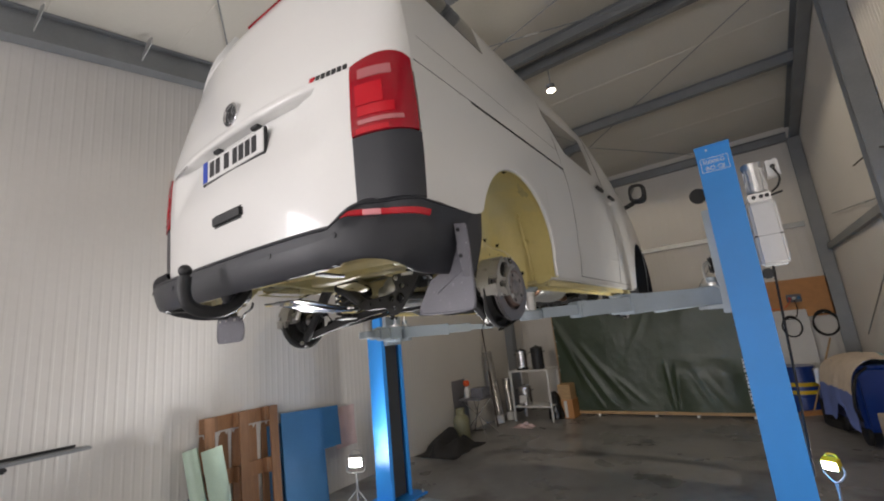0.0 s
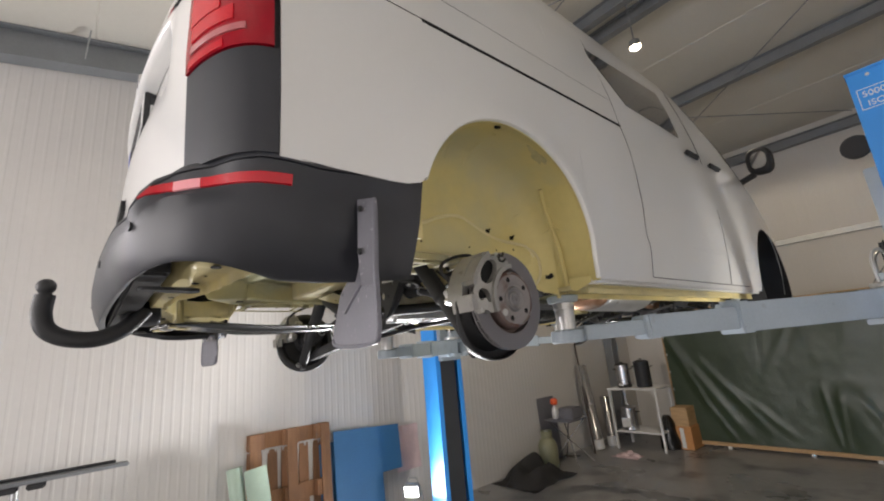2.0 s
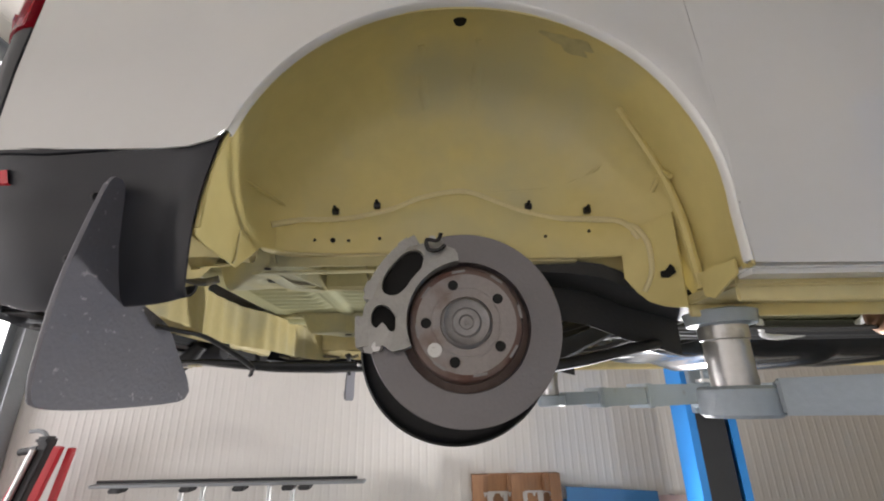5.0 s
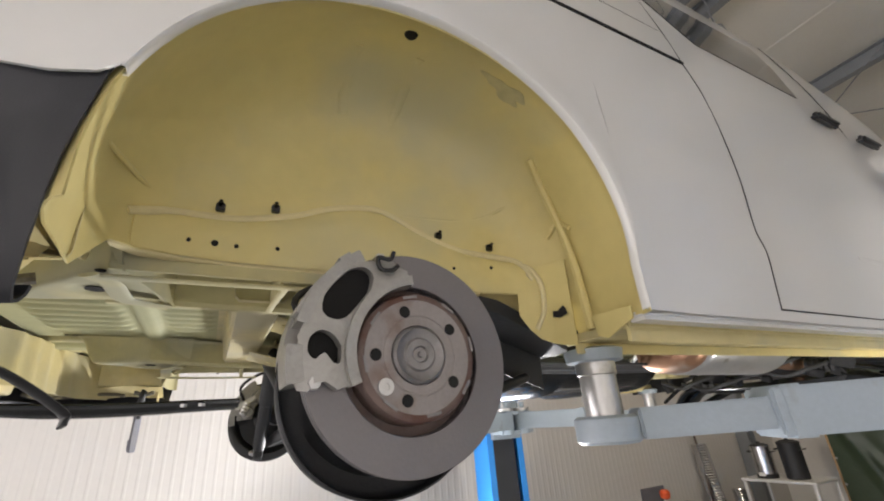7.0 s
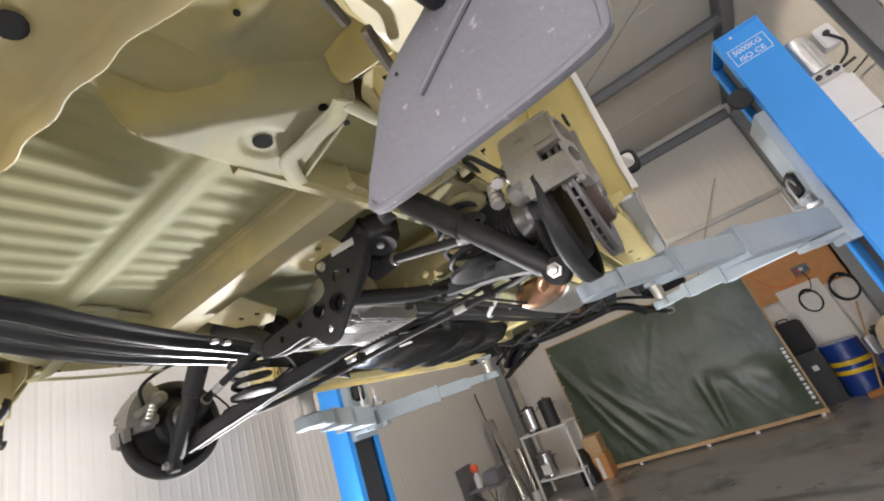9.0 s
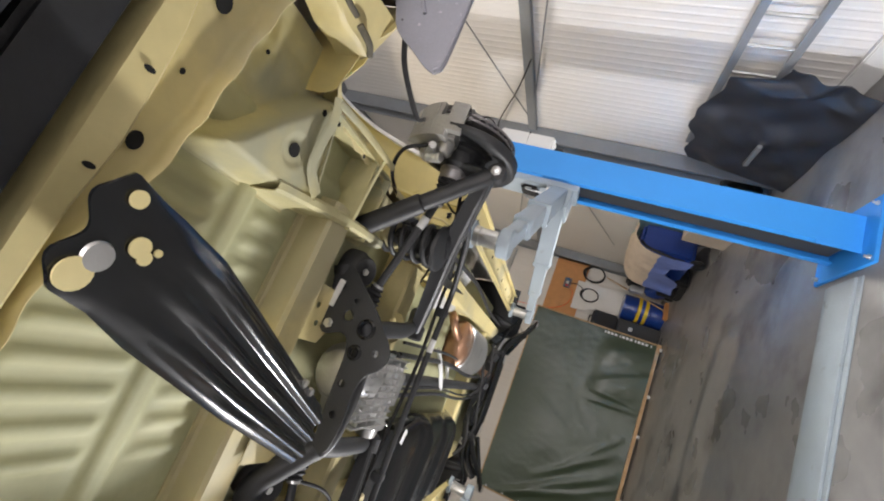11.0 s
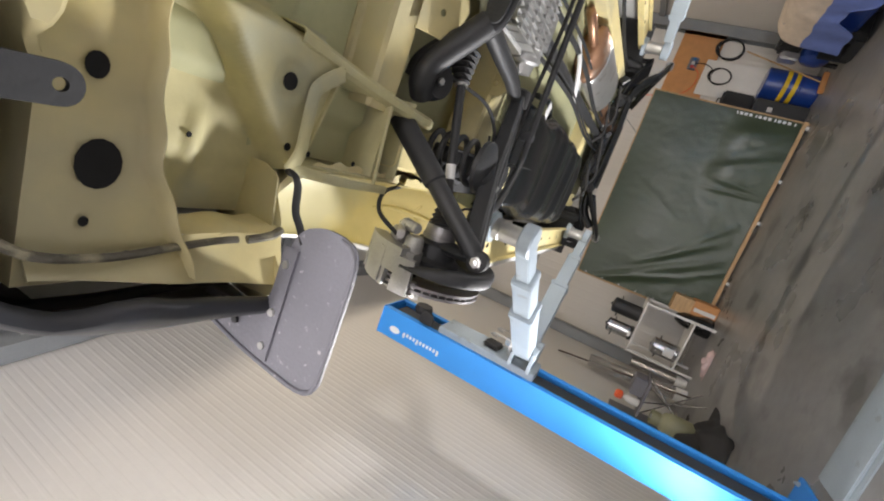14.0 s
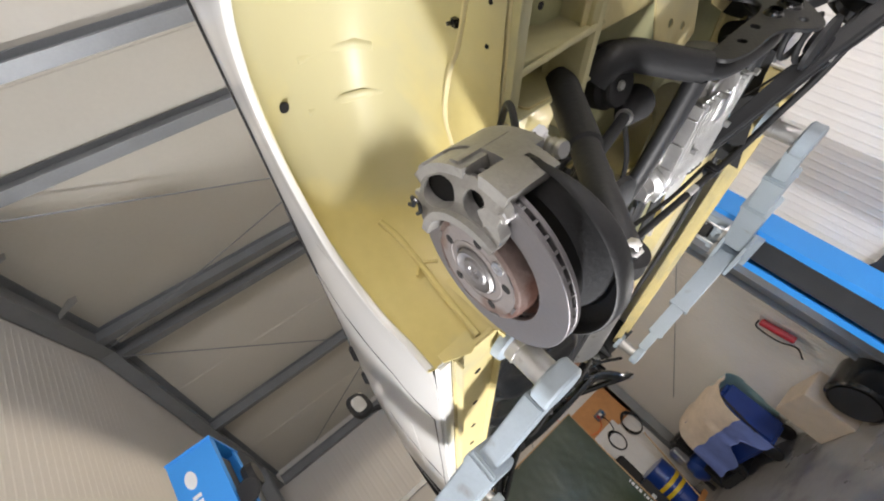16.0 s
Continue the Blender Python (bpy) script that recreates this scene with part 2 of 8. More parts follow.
def loft(bm, rows, close=False):
    """A skin over rows of points, all of one length."""
    vs = [[bm.verts.new(p) for p in row] for row in rows]
    for r0, r1 in zip(vs, vs[1:]):
        for k in range(len(r0) - (0 if close else 1)):
            j = (k + 1) % len(r0)
            bm.faces.new((r0[k], r0[j], r1[j], r1[k]))
    return bm


def thick(bm, t, out=None):
    """Gives an open skin its thickness, inwards from the side that looks along out."""
    bmesh.ops.recalc_face_normals(bm, faces=bm.faces)
    bm.normal_update()
    if out is not None and sum((f.normal * f.calc_area() for f in bm.faces), Vector()).dot(Vector(out)) < 0:
        bmesh.ops.reverse_faces(bm, faces=bm.faces[:])
        bm.normal_update()
    faces, rim = bm.faces[:], [e for e in bm.edges if len(e.link_faces) == 1]
    rim = [(e.verts[0], e.verts[1]) for e in rim]
    twin = {v: bm.verts.new(v.co - v.normal * t) for v in bm.verts[:]}
    for f in faces:
        bm.faces.new([twin[v] for v in reversed(f.verts)])
    for a, b in rim:
        bm.faces.new((a, b, twin[b], twin[a]))
    return bm


def plate(outline, t, holes=(), bevel=0.0, m=None, hseg=12):
    """A flat plate from an outline in x and y, t thick, with round holes (x, y, r) right through it."""
    bm = bmesh.new()
    edges = []

    def loop(pts):
        vs = [bm.verts.new((x, y, 0)) for x, y in pts]
        edges.extend(bm.edges.new((vs[i], vs[(i + 1) % len(vs)])) for i in range(len(vs)))

    loop(outline)
    for x, y, r in holes:
        loop([(x + r * math.cos(2 * math.pi * k / hseg), y + r * math.sin(2 * math.pi * k / hseg)) for k in range(hseg)])
    bmesh.ops.triangle_fill(bm, use_beauty=True, use_dissolve=False, edges=edges)
    r = bmesh.ops.extrude_face_region(bm, geom=bm.faces[:])
    bmesh.ops.translate(bm, vec=(0, 0, t), verts=[g for g in r["geom"] if isinstance(g, bmesh.types.BMVert)])
    if m is not None:
        bmesh.ops.transform(bm, matrix=m, verts=bm.verts)
    return bm


def rounded(w, h, r, n=5):
    """The outline of a rectangle w by h with round corners."""
    out = []
    for cx, cy, a in ((w / 2 - r, h / 2 - r, 0), (-w / 2 + r, h / 2 - r, 90), (-w / 2 + r, -h / 2 + r, 180), (w / 2 - r, -h / 2 + r, 270)):
        out += [(cx + r * math.cos(radians(a + 90 * k / n)), cy + r * math.sin(radians(a + 90 * k / n))) for k in range(n + 1)]
    return out


def lerp(a, b, t):
    return a + (b - a) * t


def curve_at(table, v):
    """Reads a small table of (key, value), straight between the keys."""
    if v <= table[0][0]:
        return table[0][1]
    for (a, p), (b, q) in zip(table, table[1:]):
        if v <= b:
            return lerp(p, q, (v - a) / (b - a))
    return table[-1][1]


# ---- the hall ----
XL, XR, YB, YF, ZC = -2.85, 3.15, 7.9, -8.0, 5.75
RIDGE = 3.5


def rafter_z(y):
    """The underside of the rafters of the shallow gable roof."""
    return 5.42 - 0.175 * abs(RIDGE - y)


def ribbed_wall(name, a, b, z0, z1, inward, pitch, depth, mat, label, t=0.10):
    """A sheet-metal wall from a to b in plan, with fine vertical ribs on its inner face and a flat back."""
    a, b, n = Vector((*a, 0)), Vector((*b, 0)), Vector((*inward, 0))
    length = (b - a).length
    d = (b - a) / length
    pts, s = [], 0.0
    while s < length:
        for off, dep in ((0.0, 0.0), (0.60, 0.0), (0.72, depth), (0.88, depth)):
            if s + off * pitch < length:
                pts.append((s + off * pitch, dep))
        s += pitch
    pts.append((length, 0.0))
    bm = bmesh.new()
    front = [a + d * s + n * dep for s, dep in pts]
    line = front + [b - n * t, a - n * t]
    loft(bm, [[p + Vector((0, 0, z0)) for p in line], [p + Vector((0, 0, z1)) for p in line]], close=True)
    return tagged(part(name, bm, mat, smooth=False), label, "wall", kind="structure")


tagged(part("floor", boxb((XL - 0.2, YF - 0.2, -0.15), (XR + 0.2, YB + 0.2, 0)), FLOORM, smooth=False), "dark stained concrete workshop floor with damp shine", "floor", kind="structure")
WEST = "cream ribbed sandwich panel wall of the workshop"
W0, W1 = -5.9, -4.35
ribbed_wall("wall_west", (XL, W1), (XL, YB), 0, ZC + 0.1, (1, 0), 0.075, 0.0020, PANEL, WEST)
ribbed_wall("wall_west", (XL, YF), (XL, W0), 0, ZC + 0.1, (1, 0), 0.075, 0.0020, PANEL, WEST)
ribbed_wall("wall_west", (XL, W0), (XL, W1), 0, 1.4, (1, 0), 0.075, 0.0020, PANEL, WEST)
ribbed_wall("wall_west", (XL, W0), (XL, W1), 3.65, ZC + 0.1, (1, 0), 0.075, 0.0020, PANEL, WEST)
ribbed_wall("wall_east", (XR, YF), (XR, YB), 0, ZC + 0.1, (-1, 0), 0.075, 0.003, PANELR, "pale ribbed sandwich panel wall beside the lift")
ribbed_wall("wall_north", (XL - 0.1, YB), (XR + 0.1, YB), 0, ZC + 0.1, (0, -1), 0.15, 0.002, PANELR, "pale sheet panel end wall behind the tarpaulin")
SOUTH = "pale sheet panel wall round the open gate"
ribbed_wall("wall_south", (XL - 0.1, YF), (-2.0, YF), 0, ZC + 0.1, (0, 1), 0.15, 0.003, PANELR, SOUTH)
ribbed_wall("wall_south", (2.6, YF), (XR + 0.1, YF), 0, ZC + 0.1, (0, 1), 0.15, 0.003, PANELR, SOUTH)
ribbed_wall("wall_south", (-2.0, YF), (2.6, YF), 3.5, ZC + 0.1, (0, 1), 0.15, 0.003, PANELR, SOUTH)
tagged(part("ground", boxb((-40, -60, -0.17), (40, YF - 0.2, -0.02)), FLOORM, smooth=False), "grey asphalt yard outside the gate", "ground", kind="structure")
rows = []
ys = sorted([YF - 0.2, RIDGE, YB + 0.2] + [y for k in range(-8, 9) for y in (k - 0.205, k - 0.2, k - 0.19, k - 0.185)])
for y in ys:
    up = 0.306 if abs((y + 0.195) % 1.0 - 0.5) > 0.49 else 0.30
    z = rafter_z(y) + up
    rows.append([(XL - 0.2, y, z), (XR + 0.2, y, z), (XR + 0.2, y, z + 0.12), (XL - 0.2, y, z + 0.12)])
bm = bmesh.new()
loft(bm, rows, close=True)
tagged(part("ceiling", bm, CEIL, smooth=False), "beige sheet panel ceiling over steel purlins", "ceiling", kind="structure")


def z_beam(name, a, b, h, w, mat, label, category="beam"):
    """A rolled I-section lying from a to b, hung under its top line."""
    a, b = Vector(a), Vector(b)
    L = (b - a).length
    bm = bmesh.new()
    box(bm, (0, -w / 2, -0.012), (L, w / 2, 0))
    box(bm, (0, -0.006, -h + 0.012), (L, 0.006, -0.012))
    box(bm, (0, -w / 2, -h), (L, w / 2, -h + 0.012))
    d = (b - a).normalized()
    q = Matrix.Translation(a) @ d.to_track_quat("X", "Z").to_matrix().to_4x4()
    bmesh.ops.transform(bm, matrix=q, verts=bm.verts)
    return tagged(part(name, bm, mat, smooth=False), label, category, kind="structure")


for y in (-5.6, -3.4, 0.66, 1.40, 3.40, 3.74, 5.68):
    z = rafter_z(y) + 0.297 - 0.06 * 0.175
    z_beam("beam", (XL, y, z), (XR, y, z), 0.17, 0.10, STEELGREY, "grey steel purlin under the ceiling sheets")
for x, label in ((XL + 0.085, "grey steel rafter along the ribbed wall"), (XR - 0.085, "grey steel rafter along the pale wall")):
    for y0, y1 in ((YF, RIDGE), (RIDGE, YB)):
        z_beam("beam", (x, y0, rafter_z(y0) + 0.292), (x, y1, rafter_z(y1) + 0.292), 0.29, 0.15, STEELGREY, label)
z_beam("trim", (XL + 0.17, YB - 0.07, 4.82), (XR - 0.17, YB - 0.07, 4.82), 0.16, 0.12, STEELGREY, "grey steel rail along the end wall")
for y in (-2.05, -1.25, -0.45, 0.35, 1.9, 2.7):
    z = rafter_z(y) + 0.06
    tagged(part("trim", plate([(0, 0), (0.16, 0.13), (0.16, 0.20), (0.10, 0.20), (0, 0.06)], 0.008, (), 0, pose(XL + 0.17, y, z, 90, 0, 8)), GALV), "small galvanised cleat on the rafter", "bracket", kind="structure")
for x, y in ((XR - 0.10, YB - 0.12), (XR - 0.10, RIDGE), (XL + 0.10, -4.2), (XL + 0.10, 7.02)):
    top = rafter_z(y) - 0.01
    bm = bmesh.new()
    box(bm, (x - 0.09, y - 0.09, 0), (x + 0.09, y - 0.078, top))
    box(bm, (x - 0.006, y - 0.078, 0), (x + 0.006, y + 0.078, top))
    box(bm, (x - 0.09, y + 0.078, 0), (x + 0.09, y + 0.09, top))
    tagged(part("column", bm, STEELGREY, smooth=False), "grey steel I-section column against the wall", "column", kind="structure")

# ---- the van: plan x across, y ahead from the rear axle ----
AXZ, ARCHY, ARCHZ, ARCHR = 1.957, 0.005, 2.125, 0.418
SILL, BELT, ROOF = 2.03, 2.83, 3.70
SIDE = [(2.0, 0.925), (2.05, 0.934), (2.2, 0.948), (2.4, 0.955), (2.6, 0.952), (2.8, 0.938), (2.9, 0.925), (3.2, 0.875), (3.5, 0.80), (3.62, 0.73), (3.68, 0.62), (3.70, 0.45)]
REARY = [(2.0, -0.975), (2.3, -0.985), (2.55, -0.99), (2.75, -0.985), (2.9, -0.96), (3.2, -0.885), (3.5, -0.80), (3.62, -0.74), (3.68, -0.62), (3.70, -0.45)]


def side_x(z, y=0.0):
    """Half the body's width at a height; it draws in towards the nose."""
    x = curve_at(SIDE, z)
    if y > 2.6:
        x -= 0.10 * ((y - 2.6) / 1.3) ** 2
    return x


def rear_y(z, x):
    return curve_at(REARY, z) + 0.085 * (abs(x) / 0.80) ** 2.4


van = thing("van", "white panel van with rear wheels removed, raised on a two-post lift", "van", at=pose(0, 0, 0))


def side_skin(s):
    """One body side with its wheel arches, sill and tumblehome."""
    cols = [-0.773, -0.73, -0.66, -0.58, -0.50, -0.45]
    n = 40
    arch = []
    for k in range(n + 1):
        a = radians(lerp(160.0, 0.0, k / n))
        arch.append((ARCHY + ARCHR * math.cos(a), ARCHZ + ARCHR * math.sin(a)))
    fy, fz = 3.0, 2.12
    front = [(fy + 0.41 * math.cos(math.pi * (1 - k / 24)), fz + 0.41 * math.sin(math.pi * (1 - k / 24))) for k in range(25)]
    lows = [(y, 2.235) for y in cols] + [(-0.41, 2.245)] + arch + [(ARCHY + ARCHR, SILL), (0.50, SILL), (0.6, SILL), (0.75, SILL)] + [(y, SILL) for y in np.linspace(0.9, 2.5, 12)] + [(fy - 0.41, SILL)] + front + [(fy + 0.41, SILL)] + [(y, SILL + 0.05) for y in (3.5, 3.6, 3.7, 3.75)]
    zs = [2.03, 2.06, 2.12, 2.2, 2.3, 2.4, 2.5, 2.56, 2.62, 2.7, 2.78, 2.83, 2.9, 3.0, 3.1, 3.2, 3.3, 3.4, 3.5, 3.56, 3.62, 3.66, 3.69, 3.70]
    rows = []
    for y, lo in lows:
        row = []
        top = 3.70
        if y > 2.0:
            top = 3.70 - 0.95 * min(1, (y - 2.0) / 1.35) if y < 3.35 else 2.75 - 0.45 * ((y - 3.35) / 0.42) ** 1.5
        for j, z in enumerate(zs):
            f = (z - 2.03) / (3.70 - 2.03)
            zz = lo + (top - lo) * f
            x = side_x(zz, y)
            if y > 2.0 and zz > top - 0.12 and top < 3.6:
                x -= 0.03 * (zz - top + 0.12) / 0.12
            for cy, cz, r in ((ARCHY, ARCHZ, ARCHR), (fy, fz, 0.41)):
                d = math.hypot(y - cy, max(zz, cz) - cz) - r
                if -0.01 < d < 0.13 and zz > 2.0:
                    x += 0.010 * max(0, 1 - abs(d - 0.012) / 0.085) ** 0.8
            row.append((s * x, y + (0.075 * max(0, zz - 2.8) * min(1, (-0.45 - y) / 0.32) if y < -0.45 else 0), zz))
        rows.append(row)
    bm = bmesh.new()
    loft(bm, rows)
    return thick(bm, 0.004, (s, 0, 0))


for s in (1, -1):
    side = part("side_panel", side_skin(s), WHITE, van, "white painted body side with round wheel arch", angle=50)
    rows = []
    for k in range(41):
        a = radians(lerp(161.0, -1.0, k / 40))
        y, z = ARCHY + ARCHR * math.cos(a), ARCHZ + ARCHR * math.sin(a)
        x = side_x(z, y) + 0.0086
        ca, sa = math.cos(a), math.sin(a)
        rows.append([(s * (x + o), y + d * ca, z + d * sa) for o, d in ((-0.001, 0.003), (0.001, -0.001), (-0.002, -0.0045), (-0.016, -0.004), (-0.020, 0.004))])
    rows.append([(p[0], p[1], SILL) for p in rows[-1]])
    bm = bmesh.new()
    loft(bm, rows)
    part("arch_lip", thick(bm, 0.002), WHITE, side, angle=60)


bm = bmesh.new()
rows = []
for i in range(49):
    z = lerp(2.17, 3.66, i / 48)
    w = min(0.742, side_x(z) - 0.178) if z < 3.0 else side_x(z) - 0.183
    row = []
    for x in np.linspace(-1, 1, 37):
        y = rear_y(z, x * w)
        # recess for the number plate, crowned by a ledge
        if abs(x * w) < 0.60 - max(0, (z - 2.70)) * 0.4 and 2.50 < z < 2.775:
            y += 0.05 * min(1, (0.62 - abs(x * w)) / 0.2, (z - 2.50) / 0.22)
        row.append((x * w, y, z))
    rows.append(row)
loft(bm, rows)
tailgate = part("tailgate", thick(bm, 0.03, (0, -1, 0)), WHITE, van, "white painted tailgate with a recess for the number plate", angle=28)


def corner(z0, z1, s, nz, grow=0.0, cut=(0.0, 1.0), dome=0.0):
    """The rounded body corner between tailgate and side."""
    rows = []
    for i in range(nz + 1):
        z = lerp(z0, z1, i / nz)
        xa = min(0.742, side_x(z) - 0.178) if z < 3.0 else side_x(z) - 0.183
        a = Vector((xa, rear_y(z, xa)))
        b = Vector((side_x(z), -0.775 + max(0, z - 2.8) * 0.075))
        k = min(1, max(0, (z - 2.8) / 0.5))
        c = Vector((side_x(z) - 0.012 - 0.008 * k, rear_y(z, xa) + 0.035))
        row = []
        for k in range(13):
            t = lerp(cut[0], cut[1], k / 12)
            p = a * (1 - t) ** 2 + c * 2 * t * (1 - t) + b * t * t
            n = Vector((p.x - 0.6, p.y + 0.6)).normalized()
            p = p + n * grow
            row.append((s * p.x, p.y, z + dome * (i / nz) ** 2 * (1 - abs(2 * t - 1) ** 2.2)))
        rows.append(row)
    bm = bmesh.new()
    loft(bm, rows)
    return bm


for s in (1, -1):
    part("rear_pillar", thick(corner(2.74, 3.66, s, 20), 0.01, (s, -1, 0)), WHITE, van)
    part("rear_pillar", thick(corner(2.235, 2.75, s, 8, -0.02), 0.01, (s, -1, 0)), BLACKMATT, van)

# roof
rows = []
for y in np.linspace(-0.55, 2.1, 20):
    rows.append([(x, y, 3.70 + 0.03 * (1 - (x / 0.6) ** 2) - (0.05 if y < -0.5 else 0)) for x in np.linspace(-0.47, 0.47, 13)])
bm = bmesh.new()
loft(bm, rows)
part("roof", thick(bm, 0.01), WHITE, van)
# bumper
def bumper_line():
    """The plan of the bumper from the right wheel arch round the tail to the left one."""
    half = [(0.950, -0.398), (0.944, -0.43), (0.926, -0.48), (0.918, -0.55), (0.920, -0.64), (0.922, -0.72), (0.909, -0.80), (0.872, -0.872), (0.816, -0.936), (0.735, -0.986), (0.62, -1.020), (0.45, -1.033), (0.22, -1.042), (0.0, -1.045)]
    half = [tuple(p)[:2] for p in smooth_path([(x, y, 0) for x, y in half], 4)]
    return half + [(-x, y) for x, y in half[-2::-1]]


def bumper_frame(i, line):
    """The height of top and bottom edge and the outward direction at a point of the bumper's plan."""
    x, y = line[i]
    p, q = Vector(line[max(i - 1, 0)]), Vector(line[min(i + 1, len(line) - 1)])
    d = (q - p).normalized()
    n = Vector((-d.y, d.x))
    if n.dot(Vector((x, y + 0.2))) < 0:
        n = -n
    rear = min(1, max(0, (0.805 - abs(x)) / 0.13)) if y < -0.8 else 0.0
    rear = rear * rear * (3 - 2 * rear)
    top = lerp(curve_at([(-0.96, 2.238), (-0.80, 2.245), (-0.68, 2.240), (-0.55, 2.250), (-0.46, 2.258), (-0.42, 2.270), (-0.398, 2.276)], y), 2.158, rear)
    side = curve_at([(-0.95, 2.034), (-0.90, 2.027), (-0.84, 2.010), (-0.75, 1.992), (-0.66, 1.988), (-0.44, 1.995)], y)
    bot = lerp(side, curve_at([(0, 2.005), (0.57, 2.012), (0.71, 2.026), (0.82, 2.028)], abs(x)), rear)
    return n, rear, top, bot


def swage(v, a, b, soft):
    """1 between a and b, easing to 0 over soft outside."""
    d = min(v - a, b - v)
    t = min(1, max(0, 0.5 + d / soft))
    return t * t * (3 - 2 * t)


def bumper_section(i, line):
    """The bumper's section: (outward offset, height) from the top edge round the face to the underside."""
    x, y = line[i]
    n, rear, top, bot = bumper_frame(i, line)
    inn = lerp(-0.024, -0.105, rear)
    h = top - bot
    tuck = lerp(curve_at([(-0.95, 0.5), (-0.90, 0.6), (-0.86, 0.8), (-0.80, 1.5), (-0.75, 1.75), (-0.65, 1.5), (-0.55, 1.1), (-0.45, 0.9)], y), 0.55, rear)
    prof = [(inn, top + 0.010), (inn * 0.6, top + 0.009), (-0.010, top + 0.003), (-0.003, top - 0.004), (0, top - 0.012), (-0.004, top - 0.0135), (0.0, top - 0.016), (0.001, top - 0.035), (0.002, top - 0.06), (0.003, top - h * 0.36), (0.001, top - h * 0.5), (-0.008 * tuck, top - h * 0.66), (-0.022 * tuck, top - h * 0.82), (-0.036 * tuck, bot + 0.012), (-0.045 * tuck, bot + 0.002), (-0.049 * tuck, bot), (-0.050 * tuck - 0.008, bot + 0.004), (-0.050 * tuck - 0.014, bot + 0.012), (-0.050 * tuck - 0.015, bot + 0.022)]
    body = curve_at([(-0.92, 0.78), (-0.90, 0.83), (-0.87, 0.885), (-0.84, 0.918), (-0.80, 0.944), (-0.77, side_x(2.25) + 0.005)], y)
    gap = max(0, body - abs(x)) * (1 - rear)
    # round the corner the face steps in above a crease that runs out along the side
    step = 0.020 * (1 - rear) * curve_at([(-0.95, 1.0), (-0.90, 0.9), (-0.80, 0.0)], y)
    return [(o + gap * max(0, 1 - max(0, top - z) / 0.085) ** 1.5 - step * swage(z, 2.169, 9, 0.014), z) for o, z in prof]


def bumper_skin():
    line = bumper_line()
    rows = []
    for i, (x, y) in enumerate(line):
        n = bumper_frame(i, line)[0]
        lean = min(1, max(0, (y + 0.52) / 0.12))
        rows.append([(x + n.x * o, y + n.y * o - lean * 0.16 * (2.272 - z), z) for o, z in bumper_section(i, line)])
    bm = bmesh.new()
    loft(bm, rows)
    return thick(bm, 0.004)


bumper = part("bumper", bumper_skin(), PLASTIC, van, "unpainted black plastic rear bumper", angle=50)


def bumper_strip(a, b, z0, z1, out):
    """A strip that follows the bumper's face between two stations of its plan."""
    line = bumper_line()
    rows = []
    for i in range(a, b + 1):
        x, y = line[i]
        n, rear, top, bot = bumper_frame(i, line)
        face = sorted((z, o) for o, z in bumper_section(i, line)[3:13])
        hi = min(z1, top - 0.014)
        lo = min(z0, hi - 0.008)
        rows.append([(x + n.x * (curve_at(face, z) + d), y + n.y * (curve_at(face, z) + d), z) for z, d in ((lo, -0.006), (lo + 0.003, out), (hi - 0.003, out), (hi, -0.006))])
    bm = bmesh.new()
    loft(bm, rows, close=True)
    return bm


N = len(bumper_line())
for lo, hi in ((21, 30), (33, 36), (N - 31, N - 22), (N - 37, N - 34)):
    part("reflector", bumper_strip(lo, hi, 2.180, 2.206, 0.005), REDBRIGHT, bumper, "red reflector strip")
for lo, hi in ((30, 33), (N - 34, N - 31)):
    part("reflector", bumper_strip(lo, hi, 2.180, 2.206, 0.005), PINKLENS, bumper, "pale red reflector strip")
for i in (37, 45, N - 46, N - 38):
    x, y = bumper_line()[i]
    n, rear, top, bot = bumper_frame(i, bumper_line())
    z = lerp(top, bot, 0.36)
    out = curve_at(sorted((h, o) for o, h in bumper_section(i, bumper_line())[3:13]), z)
    part("parking_sensor", turned(bmesh.new(), [(0, 0.010), (0.0035, 0.010), (0.004, 0.008)], (x + n.x * (out - 0.0005), y + n.y * (out - 0.0005), z), (x + n.x, y + n.y, z), 16), PLASTIC, bumper)

# tail lamps and the covers under them
for s in (1, -1):
    part("lamp_cover", thick(corner(2.240, 2.488, s, 8, 0.002), 0.012, (s, -1, 0)), PLASTIC, van, "black plastic cover under the tail lamp")
    lampo = part("tail_lamp", thick(corner(2.492, 2.785, s, 12, 0.006, (0.0, 0.95), 0.030), 0.016, (s, -1, 0)), REDLENS, van, "dark red tail lamp lens", angle=60)
    part("brake_light", thick(corner(2.605, 2.69, s, 6, 0.009, (0.06, 0.40)), 0.004, (s, -1, 0)), REDBRIGHT, lampo, "bright red brake light field")
    part("brake_light", thick(corner(2.56, 2.60, s, 4, 0.009, (0.08, 0.55)), 0.004, (s, -1, 0)), REDBRIGHT, lampo)
    part("brake_light", thick(corner(2.495, 2.515, s, 4, 0.009, (0.05, 0.45)), 0.004, (s, -1, 0)), REDBRIGHT, lampo)
    part("reversing_light", thick(corner(2.528, 2.545, s, 3, 0.010, (0.08, 0.68)), 0.004, (s, -1, 0)), CLEARLENS, lampo, "clear strip")
    part("turn_signal", thick(corner(2.715, 2.755, s, 4, 0.009, (0.10, 0.55)), 0.004, (s, -1, 0)), CLEARLENS, lampo, "clear upper field")

